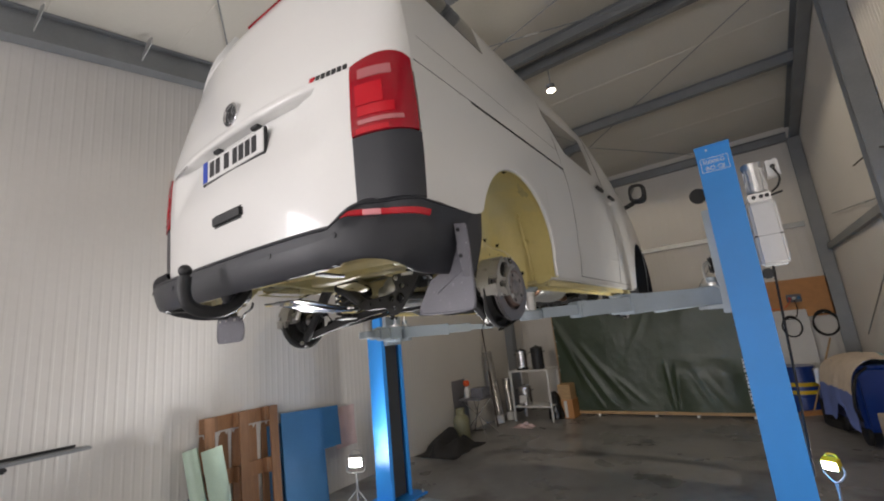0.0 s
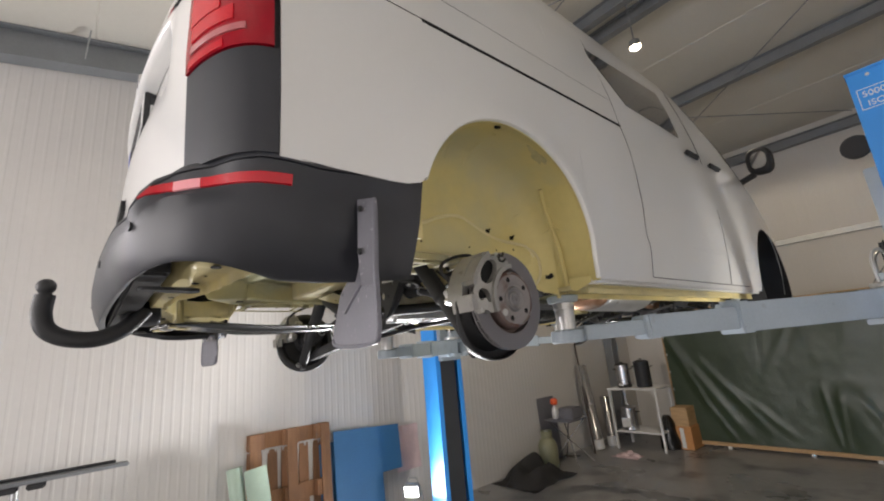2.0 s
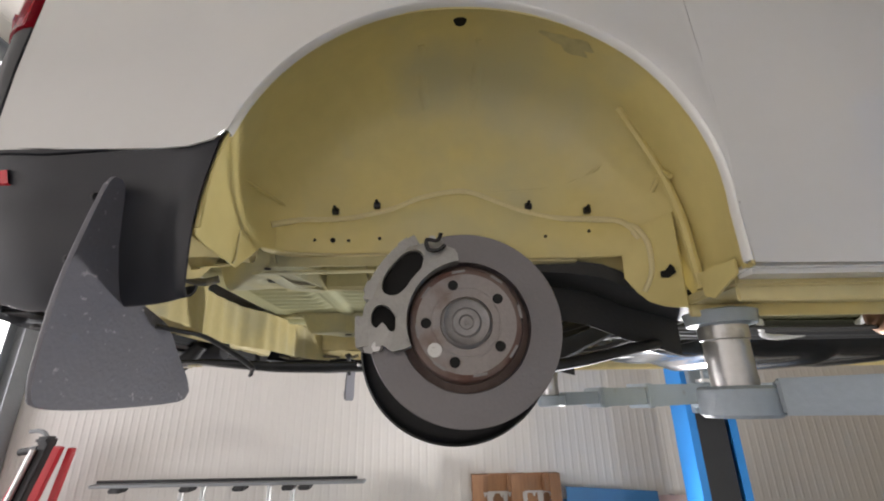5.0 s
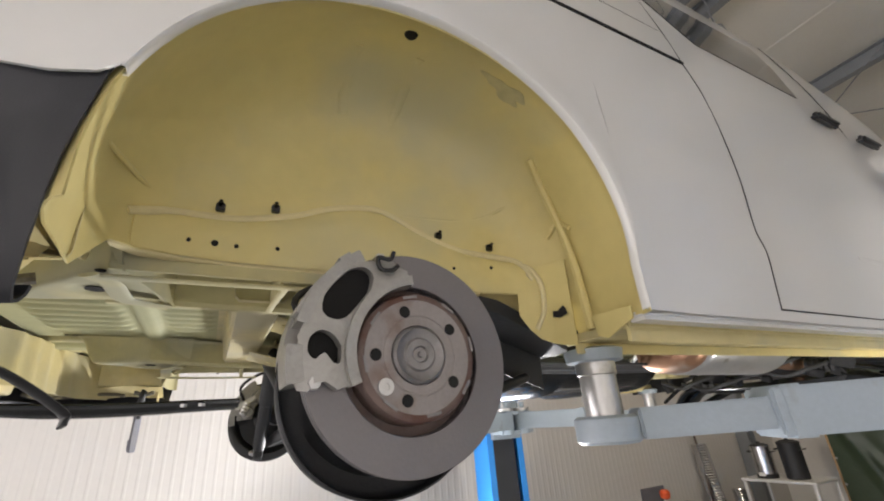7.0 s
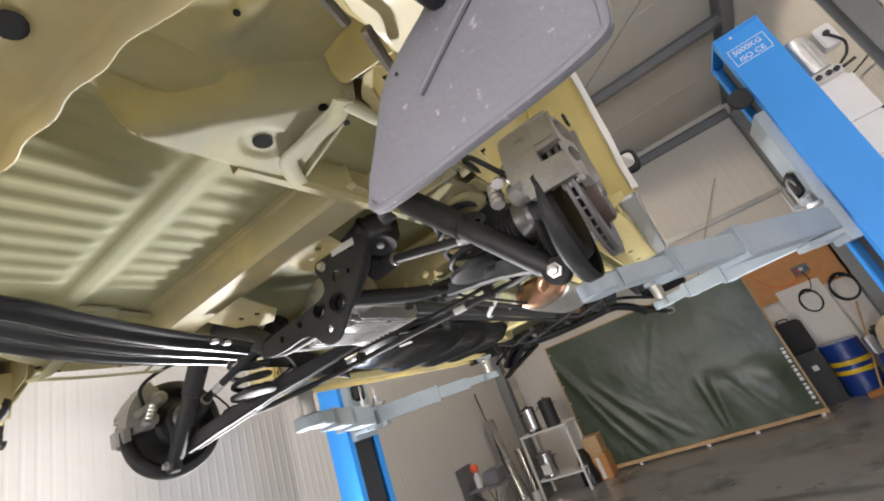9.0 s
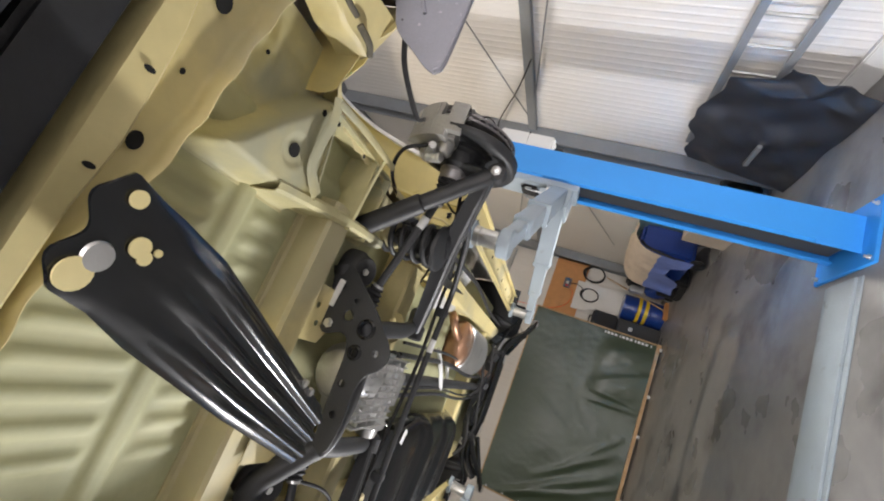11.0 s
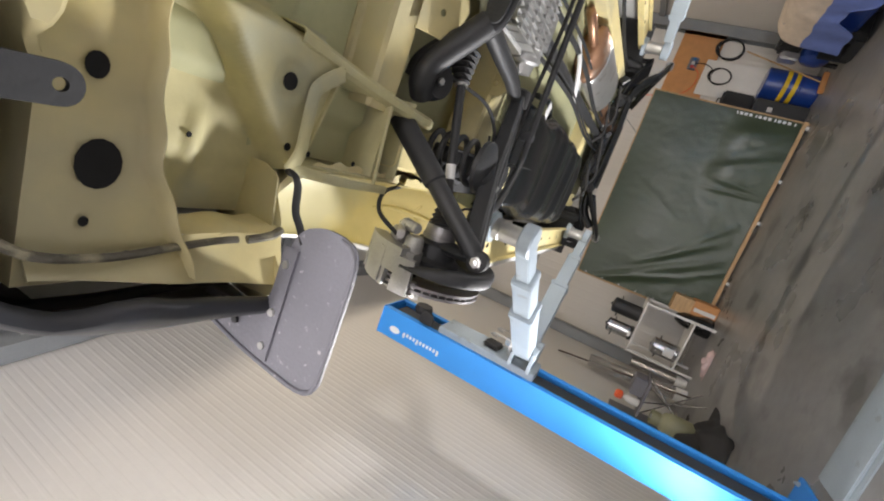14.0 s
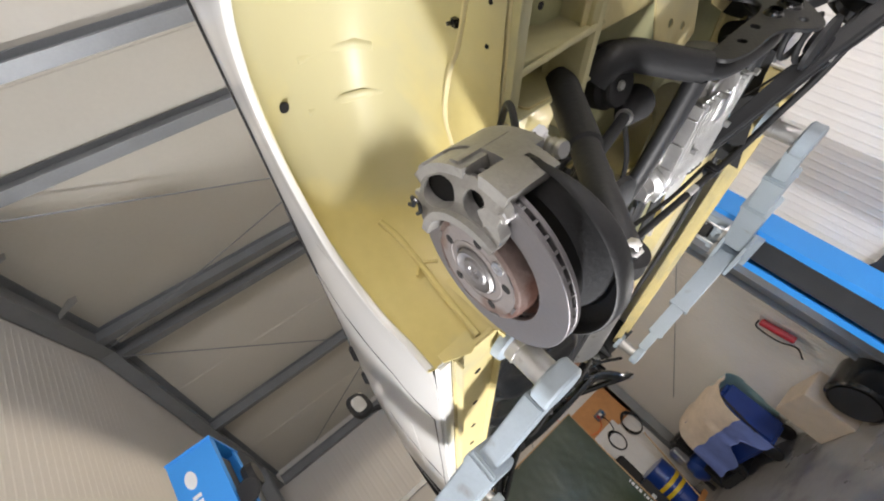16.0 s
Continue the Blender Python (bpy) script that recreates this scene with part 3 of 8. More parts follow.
# tailgate fittings
def on_gate(x0, x1, z0, z1, out=0.006, t=0.012, bevel=0.003):
    """A block that sits proud of the tailgate's face."""
    xm, zm = (x0 + x1) / 2, (z0 + z1) / 2
    y = rear_y(zm, xm)
    tilt = math.degrees(math.atan2(rear_y(z1, xm) - rear_y(z0, xm), z1 - z0))
    turn = math.degrees(math.atan2(rear_y(zm, x1) - rear_y(zm, x0), x1 - x0))
    return boxb((-(x1 - x0) / 2, -out, -(z1 - z0) / 2), ((x1 - x0) / 2, t - out, (z1 - z0) / 2), bevel, pose(xm, y, zm, -tilt, 0, turn))


holder = part("plate_holder", boxb((-0.267, -0.968, 2.585), (0.267, -0.952, 2.715), 0.004), BLACKMATT, tailgate, "black number plate frame")
part("number_plate", boxb((-0.260, -0.971, 2.598), (0.260, -0.966, 2.709), 0.002), SHEETWHITE, holder, "white number plate with dark bars")
BLUE = material("plate_blue", (0.02, 0.06, 0.40), 0.4, vary=0.05, bump=0)
INK = material("black_ink", (0.015, 0.015, 0.017), 0.5, vary=0.1, bump=0)
part("plate_band", boxb((-0.258, -0.9725, 2.600), (-0.215, -0.9705, 2.707), 0.0005), BLUE, holder, "blue band")
x = -0.195
for w, gap in ((0.044, 0.012), (0.040, 0.036), (0.046, 0.030), (0.040, 0.012), (0.040, 0.012), (0.040, 0.012), (0.040, 0.012)):
    part("plate_bar", boxb((x, -0.9725, 2.615), (x + w, -0.9705, 2.693), 0.002), INK, holder)
    x += w + gap
for x in (-0.165, 0.165):
    part("plate_light", boxb((x - 0.03, -0.958, 2.742), (x + 0.03, -0.93, 2.762), 0.004), BLACKMATT, tailgate)
rows = []
for x in np.linspace(-0.60, 0.60, 31):
    y = rear_y(2.775, x)
    e = min(1, (0.602 - abs(x)) / 0.06)
    rows.append([(x, y + 0.045, 2.752), (x, y + 0.012, 2.757), (x, y - 0.004 * e, 2.763), (x, y - 0.006 * e, 2.772), (x, y - 0.003 * e, 2.788), (x, y + 0.002, 2.800)])
bm = bmesh.new()
loft(bm, rows)
part("ledge", thick(bm, 0.004, (0, -1, 0.2)), WHITE, tailgate, angle=60)
part("tailgate_handle", on_gate(-0.125, 0.125, 2.335, 2.395, 0.012, 0.03, 0.012), BLACKMATT, tailgate, "black plastic pull handle")
bm = bmesh.new()
yb = rear_y(2.87, 0)
turned(bm, [(0, 0.060), (0.010, 0.060), (0.014, 0.056), (0.014, 0.049), (0.009, 0.047)], (0, yb, 2.87), (0, yb - 1, 2.872), 40, cap=False)
for a in (-28, 28):
    for zc, hh in ((2.888, 0.04), (2.855, 0.045)):
        box(bm, (-0.004, 0, -hh / 2), (0.004, 0.008, hh / 2), 0.001, pose(0.018 * (1 if a > 0 else -1), yb - 0.012, zc, 0, a, 0))
part("emblem", bm, CHROME, tailgate, "round chrome emblem of plain bars")
part("emblem_back", turned(bmesh.new(), [(0, 0.048), (0.006, 0.048)], (0, yb, 2.87), (0, yb - 1, 2.872), 32), BLACKMATT, tailgate)
part("badge", on_gate(0.545, 0.572, 2.790, 2.815, 0.004, 0.006, 0.001), REDBRIGHT, tailgate, "small red badge field")
for k in range(6):
    part("badge_bar", on_gate(0.578 + 0.026 * k, 0.597 + 0.026 * k, 2.790, 2.813, 0.004, 0.006, 0.001), BLACKMATT, tailgate)
for k in range(8):
    part("badge_bar", on_gate(-0.66 + 0.027 * k, -0.64 + 0.027 * k, 2.745, 2.768, 0.004, 0.006, 0.001), CHROME, tailgate, "chrome bar")
part("high_brake_light", on_gate(-0.22, 0.22, 3.588, 3.618, 0.008, 0.012, 0.004), REDLENS, tailgate, "red high brake light")

# gaps and trim along the body side
def side_line(pts, s, r=0.0017, mat=GAP, name="door_gap", out=0.0, flat=None):
    bm = bmesh.new()
    pipe(bm, [(s * (side_x(z, y) + out), y, z) for y, z in pts], r, 6, 1 if len(pts) > 12 else 5, flat)
    return part(name, bm, mat, van)


for s in (1, -1):
    side_line([(y, 2.803 + 0.004 * math.sin(y * 2)) for y in np.linspace(-0.34, 0.875, 16)], s, 0.0065, GAP, "door_rail", -0.001)
    side_line([(y, 2.806) for y in np.linspace(-0.76, -0.34, 14)], s, 0.0013)
    side_line([(0.875, 2.80), (0.90, 2.70), (0.905, 2.56), (0.902, 2.40), (0.892, 2.26), (0.905, 2.215), (0.912, 2.18), (0.908, 2.055)], s)
    side_line([(y, 2.056) for y in np.linspace(0.908, 2.35, 14)], s, 0.002)
    side_line([(0.875, 2.805), (0.87, 3.0), (0.85, 3.3), (0.82, 3.55)], s)
    side_line([(y, 2.955) for y in np.linspace(-0.70, 0.85, 14)], s, 0.0009)
    side_line([(y, 2.243) for y in np.linspace(1.45, 2.56, 14)], s, 0.004, WHITE, "body_crease", -0.001, (0.003, 0.009))
    side_line([(1.98, 3.5), (1.99, 3.2), (2.0, 2.9), (1.99, 2.5), (1.98, 2.2), (1.975, 2.06)], s)
    bm = bmesh.new()
    rows = []
    for y in np.linspace(0, 1, 20):
        lo, hi = max(3.0, 3.22 - 0.85 * y), lerp(3.28, 3.36, y)
        rows.append([(s * (side_x(lerp(lo, hi, k), 0) + 0.003), lerp(0.83, 1.74, y), lerp(lo, hi, k)) for k in np.linspace(0, 1, 8)])
    loft(bm, rows)
    part("side_window", thick(bm, 0.006), GLASSD, van, "dark tinted sliding door glass")
    bm = bmesh.new()
    rows = [[(s * (side_x(z, 0) + 0.003), y, z) for z in np.linspace(3.30, 3.52, 6)] for y in np.linspace(-0.62, 0.02, 12)]
    loft(bm, rows)
    part("side_window", thick(bm, 0.006), GLASSD, van, "dark tinted strip of glass near the roof")
    for y in (1.80, 2.19):
        part("door_handle", boxb((-0.012, -0.09, -0.016), (0.02, 0.09, 0.016), 0.010, pose(s * (side_x(2.88) + 0.012), y, 2.88, 0, 0, 0)), BLACKMATT, van, "black door handle")
    # mirror
    mx = s * 1.04
    rows = []
    for k in range(13):
        a = -math.pi / 2 + math.pi * k / 12
        d, g = 0.075 * math.sin(a), max(0.02, math.cos(a)) ** 0.55
        rows.append([(0.092 * g * math.copysign(abs(math.cos(b)) ** 0.7, math.cos(b)), max(d, -0.045), 0.115 * g * math.copysign(abs(math.sin(b)) ** 0.7, math.sin(b)) - 0.012 * math.cos(b)) for b in [2 * math.pi * j / 24 for j in range(24)]])
    bm = bmesh.new()
    loft(bm, rows, close=True)
    bmesh.ops.transform(bm, matrix=pose(mx, 3.08, 3.10, 0, s * 4, s * -8), verts=bm.verts)
    mirror = part("mirror", bm, BLACKMATT, van, "black plastic wing mirror", angle=60)
    bm = plate([(0.055 * math.copysign(abs(math.cos(b)) ** 0.7, math.cos(b)), 0.068 * math.copysign(abs(math.sin(b)) ** 0.7, math.sin(b))) for b in [2 * math.pi * j / 24 for j in range(24)]], 0.004, (), 0, pose(mx, 3.033, 3.10, 90, s * 4, s * -8))
    part("mirror_glass", bm, MIRRORG, mirror)
    part("mirror_arm", boxb((-0.07, -0.03, -0.02), (0.07, 0.03, 0.02), 0.012, pose(s * 0.93, 3.09, 2.99, 0, s * -18, 0)), BLACKMATT, mirror)
    # sill flange in primer, with its drain holes
    sill = part("sill", boxb((s * 0.805 - 0.075, 0.44, 2.008), (s * 0.805 + 0.075, 2.56, 2.026), 0.004), PRIMER, van, "yellow primed sill flange")
    part("sill_cover", boxb((s * 0.905 - 0.024, 0.43, 2.016), (s * 0.905 + 0.024, 2.58, 2.034), 0.008), WHITE, van)
    for o in (-0.096, 0.044):
        part("sill_seam", boxb((s * (0.83 + o) - 0.004, 0.44, 1.984), (s * (0.83 + o) + 0.004, 2.56, 2.0075), 0.002), PRIMER, sill)
    for k in range(7):
        part("drain_hole", turned(bmesh.new(), [(0, 0.011), (0.002, 0.011)], (s * 0.80, 0.62 + 0.27 * k, 2.0075), (s * 0.80, 0.62 + 0.27 * k, 2.0), 10), GAP, sill)
    # front wheel arch liner
    rows = []
    for k in range(25):
        a = radians(lerp(200, -20, k / 24))
        rows.append([(s * x, 3.0 + r * math.cos(a), 2.12 + r * math.sin(a)) for x, r in ((0.95, 0.40), (0.94, 0.43), (0.80, 0.45), (0.60, 0.44), (0.55, 0.2))])
    bm = bmesh.new()
    loft(bm, rows)
    part("arch_liner", thick(bm, 0.004), RUBBER, van, "black plastic front wheel arch liner")

# nose and front bulkhead, closing the body
rows = []
for z in np.linspace(2.05, 2.40, 8):
    rows.append([(x, 3.75 + 0.13 * (1 - (x / 0.85) ** 2), z) for x in np.linspace(-0.82, 0.82, 15)])
bm = bmesh.new()
loft(bm, rows)
part("nose", thick(bm, 0.02), WHITE, van)
rows = []
for k in np.linspace(0, 1, 12):
    y, z = lerp(2.05, 3.40, k), lerp(3.69, 2.76, k)
    w = side_x(z, y) - 0.02
    rows.append([(x, y + 0.1 * (1 - (x / 0.9) ** 2), z) for x in np.linspace(-w, w, 13)])
bm = bmesh.new()
loft(bm, rows)
part("windscreen", thick(bm, 0.008), GLASSD, van, "dark windscreen")

# wheel houses
def sheet(f, us, vs, t):
    bm = bmesh.new()
    loft(bm, [[f(u, v) for v in vs] for u in us])
    return thick(bm, t)


HOUSE = [(0.948, 0.417), (0.942, 0.426), (0.915, 0.436), (0.87, 0.449), (0.80, 0.456), (0.74, 0.452), (0.695, 0.432), (0.660, 0.395), (0.640, 0.34), (0.630, 0.27)]


def house_x(y, z):
    """How far out the wheel house's skin lies at a point of the side view."""
    r = math.hypot(y - ARCHY, max(0, z - ARCHZ))
    return curve_at([(r_, x_) for x_, r_ in reversed(HOUSE[4:])], r)


SEAM = [(-0.41, 2.205), (-0.36, 2.228), (-0.309, 2.235), (-0.25, 2.241), (-0.153, 2.264), (-0.094, 2.289), (-0.024, 2.306), (0.034, 2.305), (0.143, 2.259), (0.229, 2.236), (0.355, 2.221), (0.385, 2.20), (0.402, 2.168)]
CREASES = [[(0.059, 2.308), (0.225, 2.319), (0.304, 2.339), (0.355, 2.364)], [(-0.434, 2.264), (-0.383, 2.256), (-0.325, 2.236)]]
FOLD = [(0.79, 0.348, 2.425), (0.769, 0.388, 2.373), (0.765, 0.430, 2.271), (0.772, 0.444, 2.181), (0.776, 0.446, 2.127), (0.785, 0.446, 2.026)]
CLIPS = [(-0.284, 2.259), (-0.189, 2.276), (0.168, 2.269), (0.303, 2.253)]


def wheelhouse(s):
    prof = HOUSE
    rows = []
    angles = [180 - 180 * k / 44 for k in range(45)]
    def row_at(y_dir, z_off, a):
        row = []
        for x, r in prof:
            # the dome leans a little forward and is dented by soft swages
            rr = r + 0.006 * math.sin(3 * a + 40 * x) * (0.9 - abs(x - 0.78))
            z = ARCHZ + rr * math.sin(a) - z_off
            if x < 0.73:
                z = max(z, 2.156 if math.cos(a) < 0 else 2.138)
            row.append((s * x, ARCHY + rr * math.cos(a), z))
        return row
    for dz in (0.03, 0.015):
        rows.append(row_at(-1, dz, math.pi))
    for a in angles:
        rows.append(row_at(0, 0, radians(a)))
    for dz in (0.04, 0.075, 0.10):
        rows.append(row_at(1, dz, 0.0))
    bm = bmesh.new()
    loft(bm, rows)
    # flat inner wall
    wall = []
    for row in rows:
        x, y, z = row[-1]
        if z > 2.157:
            wall.append([(x - s * 0.0004 * k, lerp(y, ARCHY, f), max(2.156, lerp(z, 2.156, f))) for k, f in enumerate((0, 0.25, 0.5, 0.75, 0.95))])
    loft(bm, wall)
    bmesh.ops.remove_doubles(bm, verts=bm.verts, dist=0.0003)
    bmesh.ops.dissolve_degenerate(bm, dist=0.0003, edges=bm.edges)
    house = part("wheelhouse", thick(bm, 0.003), PRIMER_ARCH, van, "yellow primed wheel house", angle=60)
    if s > 0:

        def patch(u, v):
            """A scuffed patch with a ragged edge, on the skin near the rim of the arch."""
            q = 0.042 * u * (1 + 0.25 * math.sin(3 * v + 1) + 0.12 * math.sin(7 * v))
            x, a = 0.886 + 0.5 * q * math.sin(v), radians(60.5) + 1.2 * q / 0.44 * math.cos(v)
            r = curve_at([(k, rk + 0.006 * math.sin(3 * a + 40 * k) * (0.9 - abs(k - 0.78))) for k, rk in reversed(HOUSE[:6])], x) - 0.0045
            return (x, ARCHY + r * math.cos(a), ARCHZ + r * math.sin(a))
        part("scuff", sheet(patch, np.linspace(0.02, 1, 8), np.linspace(0, 2 * math.pi, 40), 0.0006), SCUFF, house, "dull grey scuffed patch")
    seam = SEAM
    heights = [(y, z) for y, z in SEAM]
    rows = []
    for y in np.linspace(-0.40, 0.385, 60):
        top, low = curve_at(heights, y), 2.157 if y < 0.02 else lerp(2.157, 2.140, min(1, (y - 0.02) / 0.02))
        rows.append([(s * (house_x(y, z) + o), y, z) for z, o in ((top + 0.003, 0.001), (top - 0.001, 0.008), (top - 0.008, 0.012), (lerp(top, low, 0.5), 0.014), (low + 0.010, 0.012), (low, 0.008))])
    bm = bmesh.new()
    loft(bm, rows)
    part("inner_panel", thick(bm, 0.002, (s, 0, 0)), PRIMER_ARCH, house, "yellow primed inner panel below the seam", angle=50)
    part("seam", pipe(bmesh.new(), [(s * (house_x(y, z) + 0.007), y, z + 0.002) for y, z in seam], 0.0075, 8, 6), SEALER, house, "raised seam sealer line")
    for line in CREASES:
        part("crease", pipe(bmesh.new(), [(s * (house_x(y, z) - 0.001), y, z) for y, z in line], 0.004, 8, 6), PRIMER_ARCH, house)
    for y, z in CLIPS:
        bm = bmesh.new()
        box(bm, (-0.006, -0.008, -0.008), (0.006, 0.008, 0.008), 0.002, pose(s * (house_x(y, z) + 0.008), y, z))
        rod(bm, (s * (house_x(y, z) + 0.012), y, z + 0.004), (s * (house_x(y, z) + 0.022), y, z + 0.006), 0.004, 8)
        part("clip", bm, BLACK, house, "small black clip")
    part("plug", turned(bmesh.new(), [(0, 0.0135), (0.003, 0.012)], (s * 0.895, 0.004, 2.563), (s * 0.893, 0.004, 2.50), 16), GAP, house, "black rubber plug")
    # pressed swages across the crown
    crown = [(x_, r_) for x_, r_ in reversed(HOUSE)]
    for a, x0, x1 in ((101, 0.67, 0.83), (84, 0.66, 0.84)):
        ca, sa = math.cos(radians(a)), math.sin(radians(a))
        part("swage", pipe(bmesh.new(), [(s * x, ARCHY + (curve_at(crown, x) - 0.001) * ca, ARCHZ + (curve_at(crown, x) - 0.001) * sa) for x in np.linspace(x0, x1, 7)], 0.008, 8, 3, (0.013, 0.004)), PRIMER_ARCH, house, angle=80)
    # raised fold where the front of the house is joined
    part("fold", pipe(bmesh.new(), [(s * (x + 0.004), y - 0.006, z) for x, y, z in FOLD], 0.009, 8, 6), PRIMER_ARCH, house)
    part("fold", pipe(bmesh.new(), [(s * x, y, z) for x, y, z in ((0.725, 0.42, 2.26), (0.765, 0.425, 2.285), (0.80, 0.42, 2.255))], 0.005, 8, 6), PRIMER_ARCH, house)
    part("torn_hole", plate([(-0.016, -0.008), (0.0, -0.012), (0.018, -0.006), (0.016, 0.006), (0.010, 0.014), (-0.004, 0.004), (-0.015, 0.006)], 0.002, (), 0, pose(s * 0.724, 0.419, 2.078, 90, 0, s * 24)), GAP, house)
    # skirt that carries the front of the inner wall down to the sill
    bm = bmesh.new()
    loft(bm, [[(s * x, y - 0.001 * k, lerp(2.20, low, k / 6)) for k in range(7)] for x, y, low in ((0.652, 0.368, 2.085), (0.660, 0.388, 2.050), (0.676, 0.404, 2.026), (0.700, 0.420, 2.012), (0.725, 0.432, 2.004), (0.748, 0.440, 2.0))])
    part("skirt", thick(bm, 0.003), PRIMER_ARCH, house, angle=60)
    # spot-welded lip along the lower edge of the inner wall
    for y0, y1, z in ((-0.425, 0.02, 2.156), (0.03, 0.27, 2.138)):
        rows = []
        for y in np.linspace(y0, y1, 40):
            x = house_x(y, z)
            w = 0.020 + 0.004 * math.sin(y * 90)
            rows.append([(s * (x + 0.003), y, z + 0.006), (s * (x + 0.004), y, z - 0.001), (s * (x + 0.001), y, z - 0.004), (s * (x - w), y, z - 0.005)])
        bm = bmesh.new()
        loft(bm, rows)
        part("wall_lip", thick(bm, 0.002), SEALER if y0 < 0 else PRIMER, house)
    for y, z, r in ((-0.325, 2.185, 0.004), (-0.285, 2.186, 0.006), (-0.25, 2.186, 0.004), (-0.18, 2.19, 0.004), (0.20, 2.19, 0.004), (0.30, 2.20, 0.004), (0.05, 2.19, 0.003)):
        part("rivet_hole", turned(bmesh.new(), [(0, r), (0.0015, r)], (s * (house_x(y, z) + 0.013), y, z), (s * 2, y, z), 10), GAP, house)
    # tip where the front flange of the arch meets the sill
    bm = plate([(s * x, z) for x, z in ((0.806, 2.05), (0.814, 2.006), (0.838, 1.997), (0.870, 2.010), (0.903, 2.022), (0.905, 2.045))], 0.004, (), 0, pose(0, 0.430, 0, 90, 0, 0))
    part("flange_tip", bm, PRIMER_ARCH, house)
    part("seam", pipe(bmesh.new(), [(s * x, y, z) for x, y, z in ((0.655, 0.372, 2.215), (0.676, 0.396, 2.195), (0.692, 0.407, 2.15), (0.690, 0.405, 2.09), (0.672, 0.392, 2.05))], 0.006, 8, 6), SEALER, house, "raised seam sealer line")
    # rear closing plate behind the wheel, folded in facets
    fold = [[(0.915, -0.462, 2.26), (0.90, -0.464, 2.16), (0.885, -0.468, 2.07), (0.87, -0.47, 2.035)], [(0.84, -0.462, 2.26), (0.835, -0.462, 2.15), (0.83, -0.468, 2.08), (0.825, -0.47, 2.05)], [(0.79, -0.462, 2.26), (0.79, -0.460, 2.16), (0.785, -0.462, 2.12), (0.78, -0.464, 2.10)], [(0.64, -0.462, 2.25), (0.64, -0.456, 2.17), (0.65, -0.456, 2.14), (0.66, -0.456, 2.13)]]
    bm = bmesh.new()
    loft(bm, [[(s * x, y, z) for x, y, z in row] for row in fold])
    part("closing_plate", thick(bm, 0.003), PRIMER, house, smooth=False)
    return house


wheelhouse(1), wheelhouse(-1)

# ---- under the van ----
def floor_z(x, y):
    """The rear floor: ribbed panels between flat cross strips, dished towards the sides."""
    z = 2.225
    if -0.27 < x < 0.41:
        for y0, y1, dep in ((-0.722, -0.515, 0.010), (-0.405, -0.29, 0.008)):
            w = swage(y, y0, y1, 0.03)
            if w:
                k = ((x + 0.26) / 0.061) % 1
                z -= dep * w * swage(k, 0.28, 0.72, 0.3)
    z -= 0.012 * swage(y, -0.485, -0.435, 0.02)
    z -= 0.028 * swage(abs(x), 0.43, 0.52, 0.05)
    return z


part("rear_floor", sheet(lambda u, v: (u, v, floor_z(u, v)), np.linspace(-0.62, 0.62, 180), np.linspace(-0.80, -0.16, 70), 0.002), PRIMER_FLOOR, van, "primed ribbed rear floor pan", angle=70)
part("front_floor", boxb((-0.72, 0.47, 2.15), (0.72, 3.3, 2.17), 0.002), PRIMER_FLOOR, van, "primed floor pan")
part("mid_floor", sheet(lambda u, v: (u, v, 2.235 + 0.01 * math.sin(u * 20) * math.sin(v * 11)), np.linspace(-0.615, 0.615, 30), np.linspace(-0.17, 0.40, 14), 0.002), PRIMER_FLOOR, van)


def hat_rail(name, pts, width, depth, lip, mat, label=""):
    """A pressed hat-section member along a line; pts give the middle of its flat face."""
    rows = []
    for i, p in enumerate(pts):
        p = Vector(p)
        d = (Vector(pts[min(i + 1, len(pts) - 1)]) - Vector(pts[max(i - 1, 0)])).normalized()
        sd = Vector((d.y, -d.x, 0)).normalized()
        w = width / 2
        up = Vector((0, 0, 1))
        rows.append([p + sd * a + up * b for a, b in ((-w - lip, depth), (-w - 0.012, depth), (-w - 0.004, depth - 0.008), (-w + 0.004, 0.008), (-w + 0.012, 0), (w - 0.012, 0), (w - 0.004, 0.008), (w + 0.004, depth - 0.008), (w + 0.012, depth), (w + lip, depth))])
    bm = bmesh.new()
    loft(bm, rows)
    return part(name, thick(bm, 0.003), mat, van, label, angle=30)


def hole(parent, x, y, z, r, ry=1.0, n=(0, 0, -1)):
    bm = turned(bmesh.new(), [(0, r), (0.0015, r)], (0, 0, 0), n, 14)
    bmesh.ops.transform(bm, matrix=Matrix.Translation((x, y, z)) @ Matrix.Diagonal((1, ry, 1, 1)), verts=bm.verts)
    return part("hole", bm, GAP, parent)


